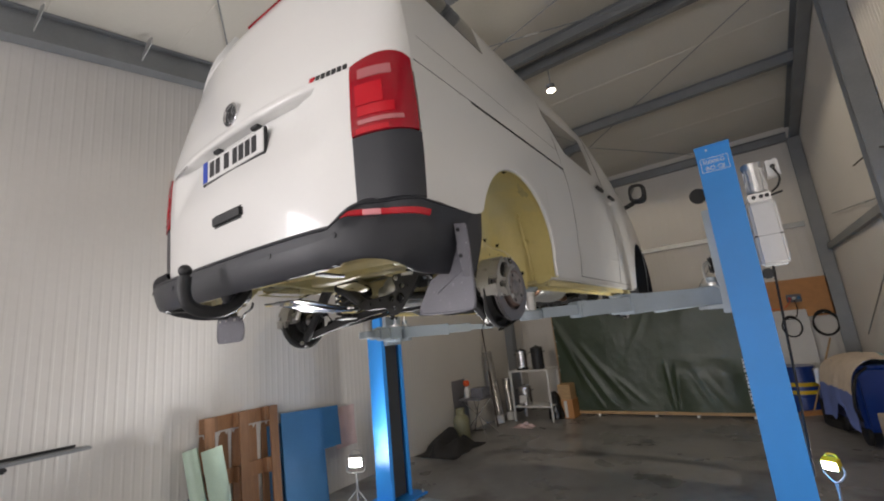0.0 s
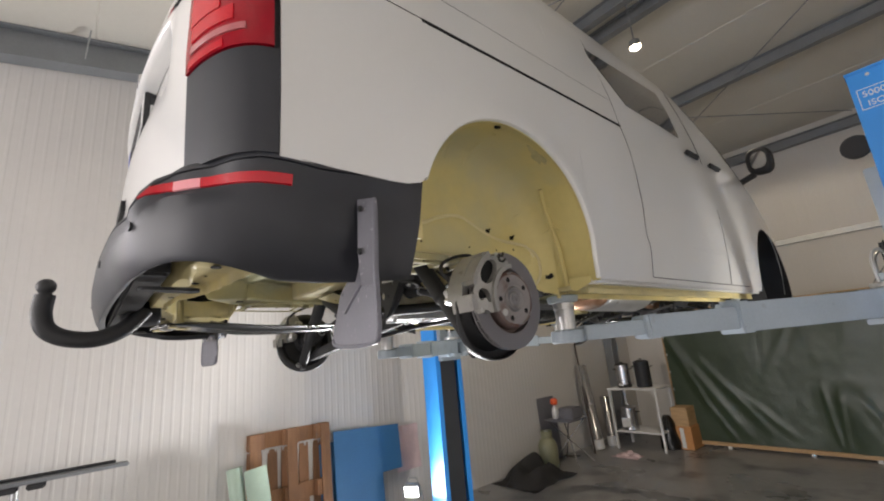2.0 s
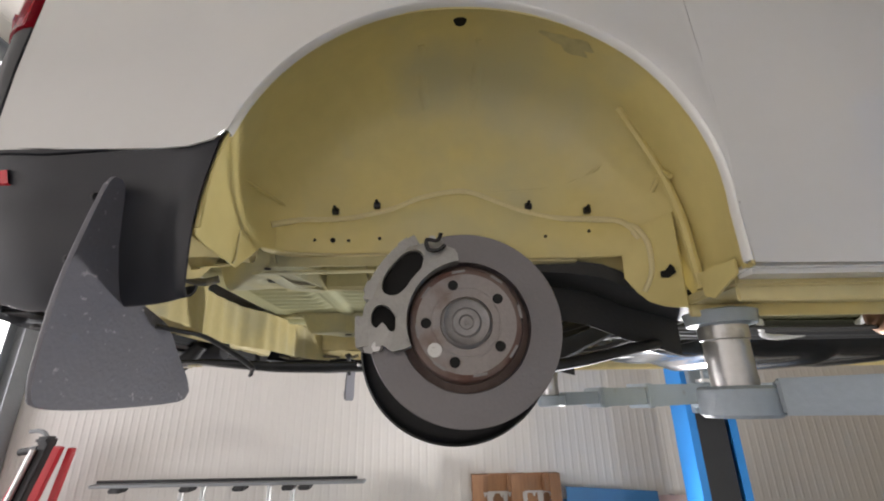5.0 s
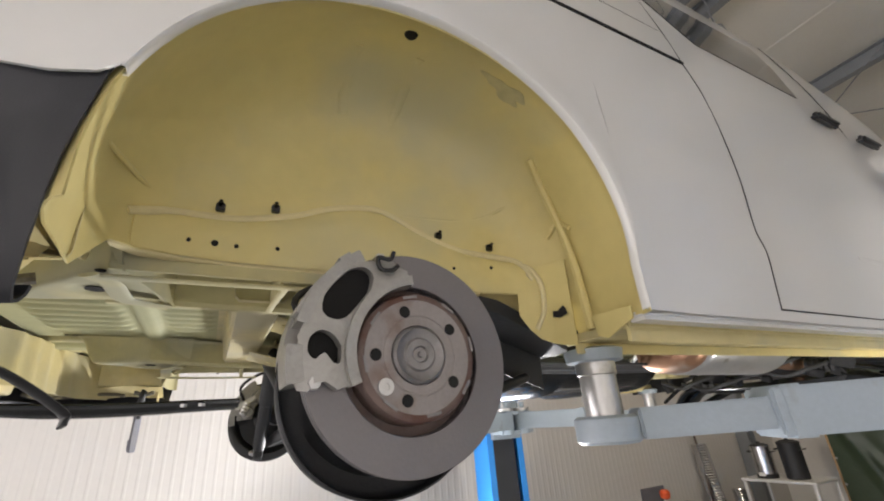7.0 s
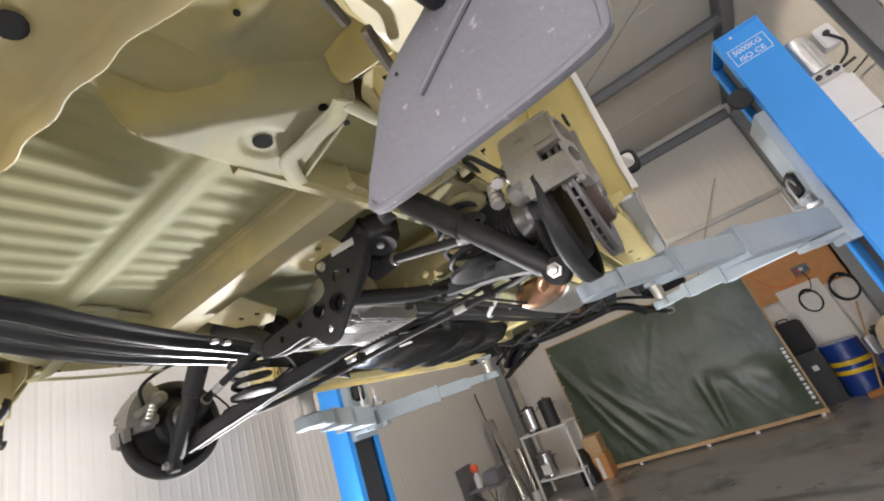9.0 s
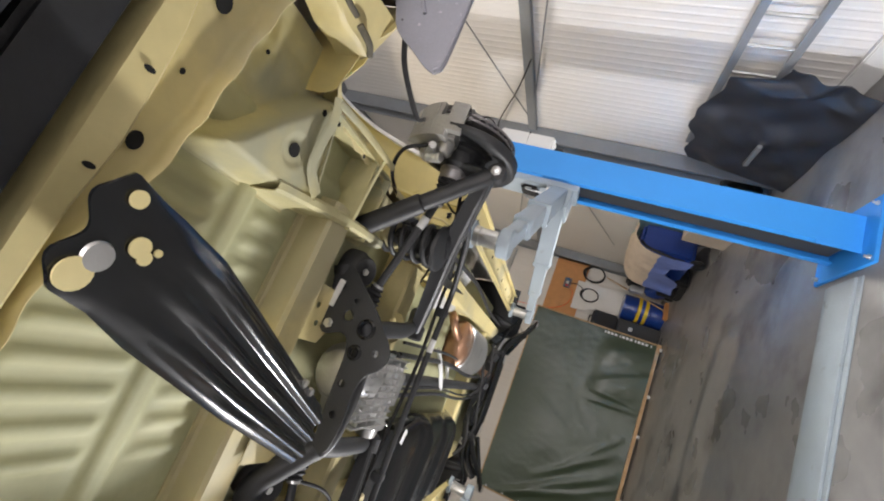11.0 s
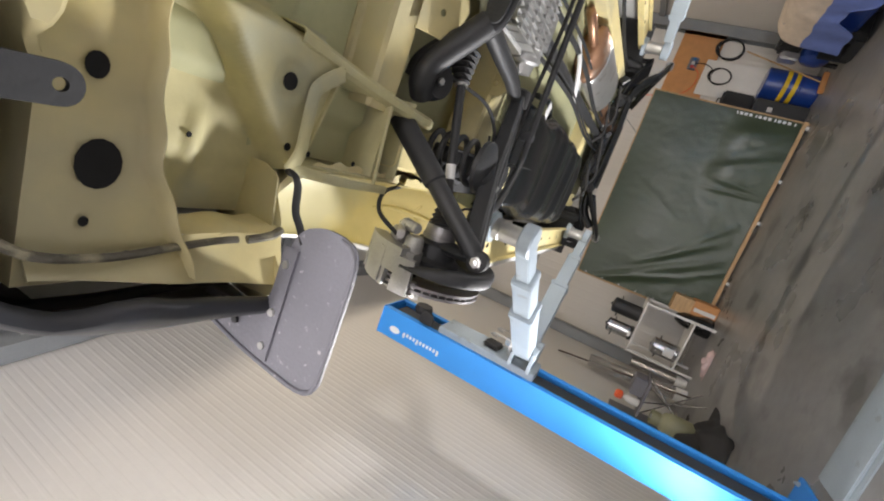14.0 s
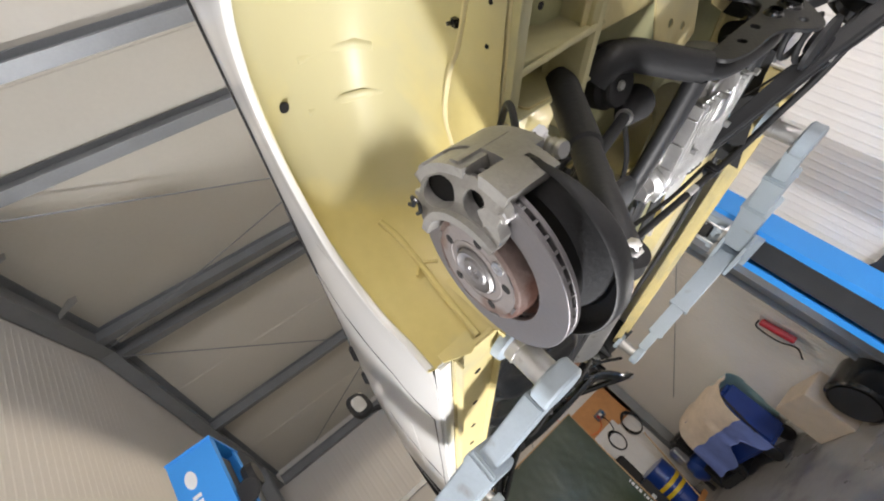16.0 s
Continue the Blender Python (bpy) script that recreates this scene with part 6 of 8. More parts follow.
oval_can((0.27, 1.36, 2.075), (0.27, 1.49, 2.075), 0.150, 0.085, BRONZE, "silencer_end", "heat-tinted copper-coloured silencer end", 0.03)
sil = oval_can((0.27, 1.43, 2.075), (0.26, 2.10, 2.07), 0.155, 0.090, ZINC, "silencer", "dull steel exhaust silencer", 0.04)
part("exhaust_pipe", pipe(bmesh.new(), [(0.26, 2.02, 2.07), (0.22, 2.22, 2.06), (0.17, 2.42, 2.05), (0.15, 2.7, 2.04), (0.2, 3.0, 2.05)], 0.032, 14, 6), BRONZE, sil, "discoloured exhaust pipe")
part("exhaust_pipe", pipe(bmesh.new(), [(0.30, 1.40, 2.075), (0.33, 1.28, 2.080), (0.38, 1.22, 2.10), (0.42, 1.24, 2.13)], 0.025, 14, 6), BRONZE, sil)
part("hose", pipe(bmesh.new(), [(0.20, 0.98, 2.06), (0.10, 1.06, 2.03), (0.02, 1.20, 2.035), (-0.005, 1.34, 2.058), (0.04, 1.44, 2.07), (0.14, 1.40, 2.09)], 0.011, 10, 6), SHEETWHITE, van, "pale bent hose")
def tank_skin(u, v):
    """The blow-moulded fuel tank: u across it, v along it, both -1 to 1; three rounded ribs run across."""
    y = 1.32 + 0.68 * v + 0.05 * u * (1 - v * v)
    half = 0.275 * (1 - 0.10 * swage(v, -2, -0.55, 0.3))
    x = -0.435 - 0.02 * v + half * u
    edge = max(abs(u), abs(v)) ** 7 * 0.6 + (u * u * v * v) ** 2 * 0.4
    ribs = sum(math.exp(-((y - c - 0.06 * u) / 0.045) ** 2) for c in (1.14, 1.50, 1.83))
    step = swage(v, -2, -0.42, 0.12) * 0.016
    return (x, y, 1.984 + 0.15 * edge - 0.030 * ribs * (1 - abs(u) ** 4) + step - 0.012 * math.exp(-(((u + 0.3) / 0.5) ** 2 + ((v + 0.62) / 0.2) ** 2)))


tank = part("fuel_tank", sheet(tank_skin, np.linspace(-1, 1, 41), np.linspace(-1, 1, 80), 0.004), BLACK, van, "glossy black plastic fuel tank with ribs", angle=60)
part("tank_label", boxb((-0.030, -0.022, -0.001), (0.030, 0.022, 0.0), 0, pose(-0.20, 0.70, 1.990, 0, 0, 20)), SHEETWHITE, tank, "white label")
for a, b in (((-0.60, 2.02, 2.09), (-0.70, 0.70, 2.075)), ((-0.165, 1.0, 2.06), (-0.17, 0.62, 2.03))):
    part("tank_pipe", pipe(bmesh.new(), [a, tuple(lerp(Vector(a), Vector(b), 0.5) + Vector((0.02, 0, -0.015))), b], 0.012, 8, 6), BLACK, tank)
part("air_line", pipe(bmesh.new(), [(-0.62, 0.55, 2.03), (-0.3, 0.52, 2.02), (0.1, 0.56, 2.01), (0.45, 0.60, 2.03), (0.6, 0.8, 2.06)], 0.008, 8, 5), RUBBER, van)
for x, r in ((-0.05, 0.010), (-0.02, 0.006), (0.12, 0.012), (0.17, 0.007), (0.60, 0.012)):
    part("brake_line", pipe(bmesh.new(), [(x, 0.45, 2.06), (x + 0.02, 1.2, 2.04), (x - 0.02, 2.0, 2.05), (x + 0.01, 3.0, 2.06)], r, 8, 5), BLACKMATT, van)
# engine tray and gearbox far ahead
part("engine_cover", eased(boxb((-0.34, 2.75, 2.00), (0.34, 3.45, 2.10), 0), 0.03, 3), PLASTIC, van, "black engine undertray")
front = part("front_axle_carrier", pipe(bmesh.new(), [(-0.66, 2.72, 1.86), (-0.55, 2.68, 1.94), (-0.42, 2.64, 1.965), (-0.2, 2.60, 1.945), (0.0, 2.58, 1.94), (0.2, 2.60, 1.945), (0.40, 2.62, 1.95), (0.52, 2.66, 1.90), (0.60, 2.70, 1.83)], 0.04, 12, 6, (0.045, 0.030)), BLACK, van, "black front axle carrier")
for s in (1, -1):
    part("front_arm", pipe(bmesh.new(), [(s * 0.36, 2.60, 1.965), (s * 0.50, 2.66, 1.90), (s * 0.63, 2.74, 1.82), (s * 0.74, 2.82, 1.775)], 0.03, 10, 5, (0.040, 0.018)), BLACK, front, "black front suspension arm")
    part("front_arm", pipe(bmesh.new(), [(s * 0.40, 2.98, 1.96), (s * 0.58, 2.90, 1.87), (s * 0.74, 2.82, 1.78)], 0.024, 10, 4), BLACK, front)
    part("arm_bush", turned(bmesh.new(), [(0, 0.012), (0.003, 0.034), (0.06, 0.036), (0.065, 0.012)], (s * 0.36, 2.57, 1.965), (s * 0.36, 3, 1.965), 18), RUBBER, front)
    part("ball_joint", turned(bmesh.new(), [(0, 0.02), (0.01, 0.034), (0.04, 0.034), (0.06, 0.018)], (s * 0.74, 2.82, 1.755), (s * 0.74, 2.82, 3), 18), ZINC, front)
    part("tie_rod", pipe(bmesh.new(), [(s * 0.30, 2.52, 2.02), (s * 0.50, 2.55, 1.98), (s * 0.70, 2.62, 1.90)], 0.012, 8, 4), BLACK, front)
    part("gaiter", turned(bmesh.new(), [(0.012 * k, 0.026 + (0.006 if k % 2 else 0)) for k in range(11)], (s * 0.26, 2.515, 2.025), (s * 0.50, 2.55, 1.985), 14), RUBBER, front)
    part("front_strut", rod(bmesh.new(), (s * 0.66, 2.56, 2.14), (s * 0.62, 2.60, 1.96), 0.028, 12, None, 0.004), BLACKMATT, front)
for x, y, z, r in ((-0.28, 2.50, 1.975, 0.020), (-0.10, 2.47, 1.985, 0.026), (0.06, 2.50, 1.975, 0.016), (0.30, 2.49, 1.98, 0.022), (0.44, 2.44, 2.02, 0.030)):
    part("bracket", boxb((-r * 1.6, -r, -r), (r * 1.6, r, r), 0.006, pose(x, y, z, 14, 20, x * 90)), BLACK, front)
for x0, x1, y0, z0 in ((-0.50, -0.16, 2.36, 2.02), (-0.40, 0.02, 2.42, 2.0), (0.06, 0.46, 2.40, 2.03), (-0.05, 0.30, 2.33, 2.05)):
    part("hose", pipe(bmesh.new(), [(x0, y0, z0), (lerp(x0, x1, 0.3), y0 + 0.05, z0 - 0.05), (lerp(x0, x1, 0.7), y0 - 0.02, z0 - 0.03), (x1, y0 + 0.06, z0 + 0.01)], 0.011, 8, 6), RUBBER, van)
part("heat_shield", sheet(lambda u, v: (0.335 + 0.26 * u + 0.08 * v, 0.58 + 0.50 * v + 0.12 * u, 2.092 + 0.010 * math.sin(9 * u + 3 * v) * math.sin(7 * v)), np.linspace(0, 1, 16), np.linspace(0, 1, 20), 0.002), SHIELD, van, "crumpled aluminium heat shield", angle=60)
part("cable", pipe(bmesh.new(), [(-0.30, 0.02, 2.10), (-0.33, 0.16, 2.02), (-0.42, 0.26, 2.0), (-0.50, 0.30, 2.05), (-0.55, 0.40, 2.1)], 0.006, 8, 6), RUBBER, van)
part("cable", pipe(bmesh.new(), [(0.52, -0.02, 2.12), (0.55, 0.10, 2.01), (0.60, 0.14, 1.95), (0.68, 0.06, 1.93)], 0.005, 8, 6), RUBBER, van)
# bright reservoir near the front jacking point
part("sensor", turned(bmesh.new(), [(0, 0.03), (0.02, 0.042), (0.05, 0.042), (0.07, 0.03)], (0.150, 2.54, 2.095), (0.150, 2.54, 1), 20), ZINC, van)

# ---- the lift ----
LIFTBLACK = material("black_lift_channel", (0.03, 0.032, 0.036), 0.5, vary=0.2, scale=5, bump=0.15)
INKWHITE = material("white_lettering", (0.75, 0.77, 0.80), 0.5, vary=0.05, bump=0)


def lettering(text, size, m, mat, parent, label="", name="lettering"):
    c = bpy.data.curves.new(name, "FONT")
    c.body, c.size, c.extrude = text, size, 0.0006
    tmp = bpy.data.objects.new(name, c)
    scene.collection.objects.link(tmp)
    bpy.context.view_layer.update()
    me = bpy.data.meshes.new_from_object(tmp.evaluated_get(bpy.context.evaluated_depsgraph_get()))
    bpy.data.objects.remove(tmp)
    ob = new(name, me)
    me.materials.clear()
    me.materials.append(mat)
    ob.matrix_basis = m
    ob.parent = parent
    if label:
        ob["label"] = label
    return ob


def lift_post(s):
    x0 = 1.69 if s > 0 else -1.77
    label = "blue steel lift post with pump unit and white load lettering" if s > 0 else "blue steel lift post with black inner channel and white marks"
    p = thing("lift_post", label, "lift post", "posts of the car lift", at=pose(x0, 1.77, 0))

    def X(a, b):
        return (min(s * a, s * b), max(s * a, s * b))
    ring = [(0, 0), (0.225, 0), (0.225, 0.35), (0, 0.35), (0, 0.295), (0.010, 0.295), (0.010, 0.338), (0.213, 0.338), (0.213, 0.012), (0.010, 0.012), (0.010, 0.055), (0, 0.055)]
    bm = plate([(s * x, y) for x, y in ring], 2.948, (), 0, pose(0, 0, 0.02))
    part("column", bm, LIFTBLUE, p, smooth=False)
    c, d = X(0.035, 0.20)
    part("channel", boxb((c, 0.06, 0.05), (d, 0.29, 2.93), 0.004), LIFTBLACK, p, "black inner channel")
    c, d = X(-0.12, 0.33)
    base = part("base_plate", boxb((c, -0.13, 0), (d, 0.48, 0.022), 0.003), LIFTBLUE, p)
    for xx in (-0.08, 0.28):
        for yy in (-0.09, 0.44):
            part("anchor_bolt", turned(bmesh.new(), [(0, 0.016), (0.012, 0.016), (0.012, 0.009), (0.03, 0.009)], (s * xx, yy, 0.022), (s * xx, yy, 1), 6), ZINC, base)
    c, d = X(-0.03, 0.0)
    part("foot_gusset", boxb((c, -0.012, 0.02), (d, -0.001, 0.26), 0.003), LIFTBLUE, p)
    c, d = X(-0.004, 0.229)
    part("cap", boxb((c, -0.004, 2.9685), (d, 0.354, 2.983), 0.002), LIFTBLUE, p)
    # carriage with its safety pads
    c, d = X(-0.05, 0.03)
    car = part("carriage", boxb((c, 0.04, 1.72), (d, 0.31, 2.50), 0.006), LIFTGREY, p, "blue-grey lifting carriage")
    c, d = X(-0.085, -0.05)
    part("pad", boxb((c, 0.10, 2.02), (d, 0.25, 2.16), 0.02, None, 3), RUBBER, car)
    c, d = X(-0.20, -0.04)
    part("bracket", boxb((c, 0.02, 1.90), (d, 0.33, 1.925), 0.003), LIFTGREY, car)
    part("bracket", boxb((c, 0.02, 1.76), (d, 0.33, 1.785), 0.003), LIFTGREY, car)
    c, d = X(-0.025, -0.012)
    part("cable_wheel", turned(bmesh.new(), [(0, 0.055), (0.006, 0.06), (0.018, 0.06), (0.024, 0.055)], (s * -0.045, 0.06, 2.62), (s * -0.045, -1, 2.62), 28), RUBBER, car)
    if s > 0:
        part("bolt_mark", turned(bmesh.new(), [(0, 0.008), (0.004, 0.007)], (0.075, 0, 2.945), (0.075, -1, 2.945), 12), SHEETWHITE, p)
        up = Matrix.Rotation(radians(90), 4, "X")
        lettering("5000KG", 0.042, Matrix.Translation((0.035, -0.001, 2.835)) @ up, INKWHITE, p, "white load lettering")
        lettering("ISO CE", 0.042, Matrix.Translation((0.045, -0.001, 2.785)) @ up, INKWHITE, p, "white mark lettering")
        bm = bmesh.new()
        for lo, hi in (((0.02, 2.772), (0.20, 2.775)), ((0.02, 2.877), (0.20, 2.880)), ((0.02, 2.775), (0.023, 2.877)), ((0.197, 2.775), (0.20, 2.877))):
            box(bm, (lo[0], -0.0016, lo[1]), (hi[0], 0.0004, hi[1]))
        part("lettering_frame", bm, INKWHITE, p, smooth=False)
        # pump unit
        mx, my = 0.325, 0.19
        motor = part("motor", turned(bmesh.new(), [(0, 0.055), (0.008, 0.064), (0.20, 0.064), (0.21, 0.066), (0.235, 0.066), (0.245, 0.05)], (mx, my, 2.56), (mx, my, 4), 28), ALU, p, "aluminium pump motor", angle=30)
        for k in range(18):
            a = 2 * math.pi * k / 18
            part("fin", boxb((0.063, -0.0025, 0.02), (0.070, 0.0025, 0.19), 0, pose(mx, my, 2.56, 0, 0, math.degrees(a))), ALU, motor)
        part("pump_block", boxb((mx - 0.07, my - 0.07, 2.495), (mx + 0.07, my + 0.07, 2.558), 0.006), ZINC, p)
        for dx in (-0.035, 0.01, 0.045):
            part("pump_valve", turned(bmesh.new(), [(0, 0.014), (0.012, 0.014), (0.013, 0.008), (0.02, 0.008)], (mx + dx, my - 0.07, 2.528), (mx + dx, my - 1, 2.528), 14), BLACKMATT, p)
        part("valve_handle", rod(bmesh.new(), (mx + 0.07, my - 0.03, 2.53), (mx + 0.14, my - 0.05, 2.54), 0.008, 10), BLACKMATT, p)
        tank = part("oil_tank", boxb((mx - 0.085, my - 0.085, 2.02), (mx + 0.085, my + 0.085, 2.492), 0.02, None, 3), SHEETWHITE, p, "white plastic oil tank")
        part("tank_band", boxb((mx - 0.087, my - 0.087, 2.235), (mx + 0.087, my + 0.087, 2.243), 0.003), GAP, tank)
        sw = part("switch_box", boxb((mx + 0.08, my - 0.05, 2.66), (mx + 0.16, my + 0.03, 2.79), 0.006), SHEETWHITE, p, "pale grey switch box")
        part("switch", turned(bmesh.new(), [(0, 0.016), (0.015, 0.014)], (mx + 0.12, my - 0.05, 2.735), (mx + 0.12, my - 1, 2.735), 16), BLACKMATT, sw)
        part("power_cable", pipe(bmesh.new(), [(mx + 0.12, my - 0.06, 2.72), (mx + 0.14, my - 0.08, 2.64), (mx + 0.12, my - 0.07, 2.58), (mx + 0.08, my - 0.05, 2.55)], 0.007, 8, 5), RUBBER, p)
        part("hose", pipe(bmesh.new(), [(mx - 0.02, my, 2.02), (mx - 0.03, my, 1.8), (mx - 0.06, my - 0.02, 1.2), (0.235, my, 0.6)], 0.008, 8, 5), RUBBER, p)
        part("lock_box", boxb((0.232, 0.06, 1.93), (0.29, 0.16, 2.0), 0.01), BLACKMATT, p)
    else:
        for k in range(11):
            part("lettering_bar", boxb((-0.165 if k in (0, 6, 10) else -0.152, -0.0016, 2.42 + 0.031 * k), (-0.125, 0.0004, 2.438 + 0.031 * k), 0), INKWHITE, p)
        bm = turned(bmesh.new(), [(0, 0.05), (0.0014, 0.05)], (0, 0, 0), (0, -1, 0), 24)
        bmesh.ops.transform(bm, matrix=Matrix.Translation((-0.145, 0, 2.83)) @ Matrix.Diagonal((0.55, 1, 0.95, 1)), verts=bm.verts)
        part("sign", bm, INKWHITE, p, "white oval mark")
        part("end_stop", turned(bmesh.new(), [(0, 0.065), (0.03, 0.075), (0.06, 0.065)], (0.03, 0.17, 2.72), (0.09, 0.17, 2.72), 24), RUBBER, car)
    return p


POSTS = {1: lift_post(1), -1: lift_post(-1)}


def beam_box(p, q, w, h, bevel=0.005):
    """A box-section bar between two points."""
    p, q = Vector(p), Vector(q)
    d = q - p
    m = Matrix.Translation(p) @ d.to_track_quat("Y", "Z").to_matrix().to_4x4()
    return boxb((-w / 2, 0, -h / 2), (w / 2, d.length, h / 2), bevel, m)


def lift_arm(s, tip, root, post, label):
    """A telescopic arm; its outer tube carries the rest."""
    x, y, z = tip
    a, b = Vector((s * root[0], root[1], root[2])), Vector((s * x, y, z + 0.045))
    d = b - a
    arm = part("lift_arm", beam_box(a, a + d * 0.52, 0.13, 0.125), LIFTGREY, post, label)
    arm.matrix_parent_inverse = post.matrix_basis.inverted()
    part("collar", beam_box(a + d * 0.50, a + d * 0.535, 0.142, 0.137), LIFTGREY, arm)
    part("inner_tube", beam_box(a + d * 0.30, a + d * 0.80, 0.105, 0.095), LIFTGREY, arm)
    part("collar", beam_box(a + d * 0.76, a + d * 0.79, 0.112, 0.102), LIFTGREY, arm)
    part("tongue", beam_box(a + d * 0.62, b - d.normalized() * 0.06, 0.082, 0.062), LIFTGREY, arm)
    part("end_ring", turned(bmesh.new(), [(0, 0.060), (0.006, 0.068), (0.05, 0.068), (0.056, 0.060)], (s * x, y, z + 0.01), (s * x, y, 9), 28), LIFTGREY, arm)
    part("pivot", turned(bmesh.new(), [(0, 0.05), (0.01, 0.055), (0.19, 0.055), (0.20, 0.03), (0.24, 0.03)], (a.x, a.y, a.z - 0.10), (a.x, a.y, 9), 24), LIFTGREY, arm)
    part("gear", turned(bmesh.new(), [(0, 0.07), (0.02, 0.07)], (a.x, a.y, a.z + 0.075), (a.x, a.y, 9), 16), ZINC, arm)
    part("pad_stem", turned(bmesh.new(), [(0, 0.040), (0.10, 0.040), (0.102, 0.044), (0.13, 0.044)], (s * x, y, z + 0.05), (s * x, y, 9), 26), ZINC, arm, "scratched zinc stem")
    part("pad_saddle", turned(bmesh.new(), [(0, 0.03), (0.006, 0.062), (0.030, 0.066), (0.034, 0.055), (0.028, 0.03)], (s * x, y, z + 0.175), (s * x, y, 9), 28), LIFTGREY, arm)
    part("release_ring", pipe(bmesh.new(), [(a.x - s * 0.03, a.y - 0.04, a.z + 0.10), (a.x - s * 0.03, a.y - 0.04, a.z + 0.22), (a.x, a.y, a.z + 0.26), (a.x + s * 0.02, a.y + 0.03, a.z + 0.22)], 0.006, 8, 5), ZINC, arm)
    return arm


for s, post in POSTS.items():
    lift_arm(s, (0.705, 0.515, 1.79), (1.60, 1.86, 1.855), post, "blue-grey telescopic lift arm under the van's sill")
    lift_arm(s, (0.745, 2.52, 1.79), (1.60, 2.02, 1.855), post, "blue-grey telescopic lift arm towards the front")
strip = thing("floor_plate", "pale blue steel cover plate on the floor between the posts", "cover plate", at=pose(0, 1.93, 0))
part("plate", boxb((-1.56, -0.14, 0.0), (1.52, 0.14, 0.02), 0.006), LIFTGREY, strip)
part("ramp_edge", boxb((-1.56, -0.19, 0.0), (1.52, -0.142, 0.008), 0.003), LIFTGREY, strip)
part("ramp_edge", boxb((-1.56, 0.142, 0.0), (1.52, 0.19, 0.008), 0.003), LIFTGREY, strip)

# ---- added window for fill light, and gate of the hall ----
GLASS = bpy.data.materials.new("window_glass")
GLASS.use_nodes = True
gb = GLASS.node_tree.nodes["Principled BSDF"]
gb.inputs["Transmission Weight"].default_value, gb.inputs["Roughness"].default_value, gb.inputs["IOR"].default_value = 1.0, 0.05, 1.1
win = tagged(new("added_window"), "added tall steel-framed window in the ribbed wall, to let in fill light", "window", kind="structure")
win.matrix_world = pose(XL - 0.05, (W0 + W1) / 2, 1.4)
hw, hh = (W1 - W0) / 2, 2.25
for lo, hi in (((-0.05, -hw, 0), (0.05, -hw + 0.07, hh)), ((-0.05, hw - 0.07, 0), (0.05, hw, hh)), ((-0.05, -hw + 0.07, 0), (0.05, hw - 0.07, 0.07)), ((-0.05, -hw + 0.07, hh - 0.07), (0.05, hw - 0.07, hh)), ((-0.04, -0.02, 0.07), (0.04, 0.02, hh - 0.07))):
    part("window_frame", boxb(lo, hi, 0.006), STEELGREY, win)
for a, b in ((-hw + 0.07, -0.02), (0.02, hw - 0.07)):
    pane = part("pane", boxb((-0.004, a, 0.07), (0.004, b, hh - 0.07)), GLASS, win, smooth=False)
    pane.visible_shadow = False
for z0, z1 in ((0.0, 3.5),):
    for x in (-2.0, 2.6):
        tagged(part("trim", boxb((x - 0.06, YF - 0.11, 0), (x + 0.06, YF + 0.05, 3.5), 0.006), STEELGREY), "grey steel gate frame", "gate frame", kind="structure")

# bracing rods with turnbuckles under the ceiling
def brace(a, b):
    t = thing("brace_rod", "thin steel bracing rod with a turnbuckle under the ceiling", "bracing rod", "wind bracing", "structure")
    a, b = Vector(a), Vector(b)
    part("rod", rod(bmesh.new(), a, b, 0.007, 8), STEELGREY, t)
    m = a.lerp(b, 0.62)
    d = (b - a).normalized()
    part("turnbuckle", turned(bmesh.new(), [(0, 0.008), (0.02, 0.016), (0.16, 0.016), (0.18, 0.008)], m, m + d, 10), ZINC, t)


for a, b in (((-2.70, 1.30), (2.0, 3.40)), ((-2.70, 3.44), (2.95, 1.45)), ((-2.70, 3.62), (1.5, 7.40)), ((3.0, 3.65), (-1.9, 7.40)), ((-2.70, -3.3), (2.95, 0.55)), ((2.95, -3.3), (-2.70, 0.55))):
    brace((*a, rafter_z(a[1]) + 0.03), (*b, rafter_z(b[1]) + 0.02))
for a, b in (((0.04, YB - 0.06, 0.82), (2.24, YB - 0.06, 3.78)), ((XR - 0.05, 1.4, 3.4), (XR - 0.05, 6.6, 1.2)), ((XR - 0.05, 1.4, 2.4), (XR - 0.05, 6.6, 3.0))):
    brace(a, b)
tagged(part("trim", boxb((XR - 0.07, YF, 2.56), (XR - 0.004, YB - 0.25, 2.66), 0.004), STEELGREY), "grey steel wall rail on the pale wall", "wall rail", kind="structure")
tagged(part("trim", boxb((XL + 0.2, YB - 0.05, 3.06), (XR - 0.25, YB - 0.003, 3.15), 0.004), GALV), "pale galvanised rail across the end wall", "wall rail", kind="structure")
tagged(part("baseboard", boxb((XR - 0.06, YF + 0.1, 0), (XR - 0.004, YB - 0.25, 0.18), 0.01), SHEETWHITE), "white concrete plinth along the pale wall", "plinth", kind="structure")

# ceiling lamp
BULB = glow("lamp_glow", (1.0, 0.86, 0.62), 60)
cl = thing("ceiling_lamp", "small bright halogen lamp hung under the ceiling", "ceiling lamp", at=pose(0.18, 3.44, 0))
part("lamp_housing", turned(bmesh.new(), [(0, 0.02), (0.02, 0.055), (0.10, 0.065), (0.105, 0.06), (0.03, 0.05)], (0, 0, 5.045), (0, 0, 0), 24), STEELGREY, cl)
part("bulb", turned(bmesh.new(), [(0, 0.018), (0.01, 0.042), (0.030, 0.054), (0.06, 0.042), (0.085, 0.015)], (0, 0, 5.00), (0, 0, 0), 20), BULB, cl, "glowing bulb").visible_shadow = False
part("hanger", rod(bmesh.new(), (0, 0, 5.04), (0, 0, 5.53), 0.008, 8), STEELGREY, cl)

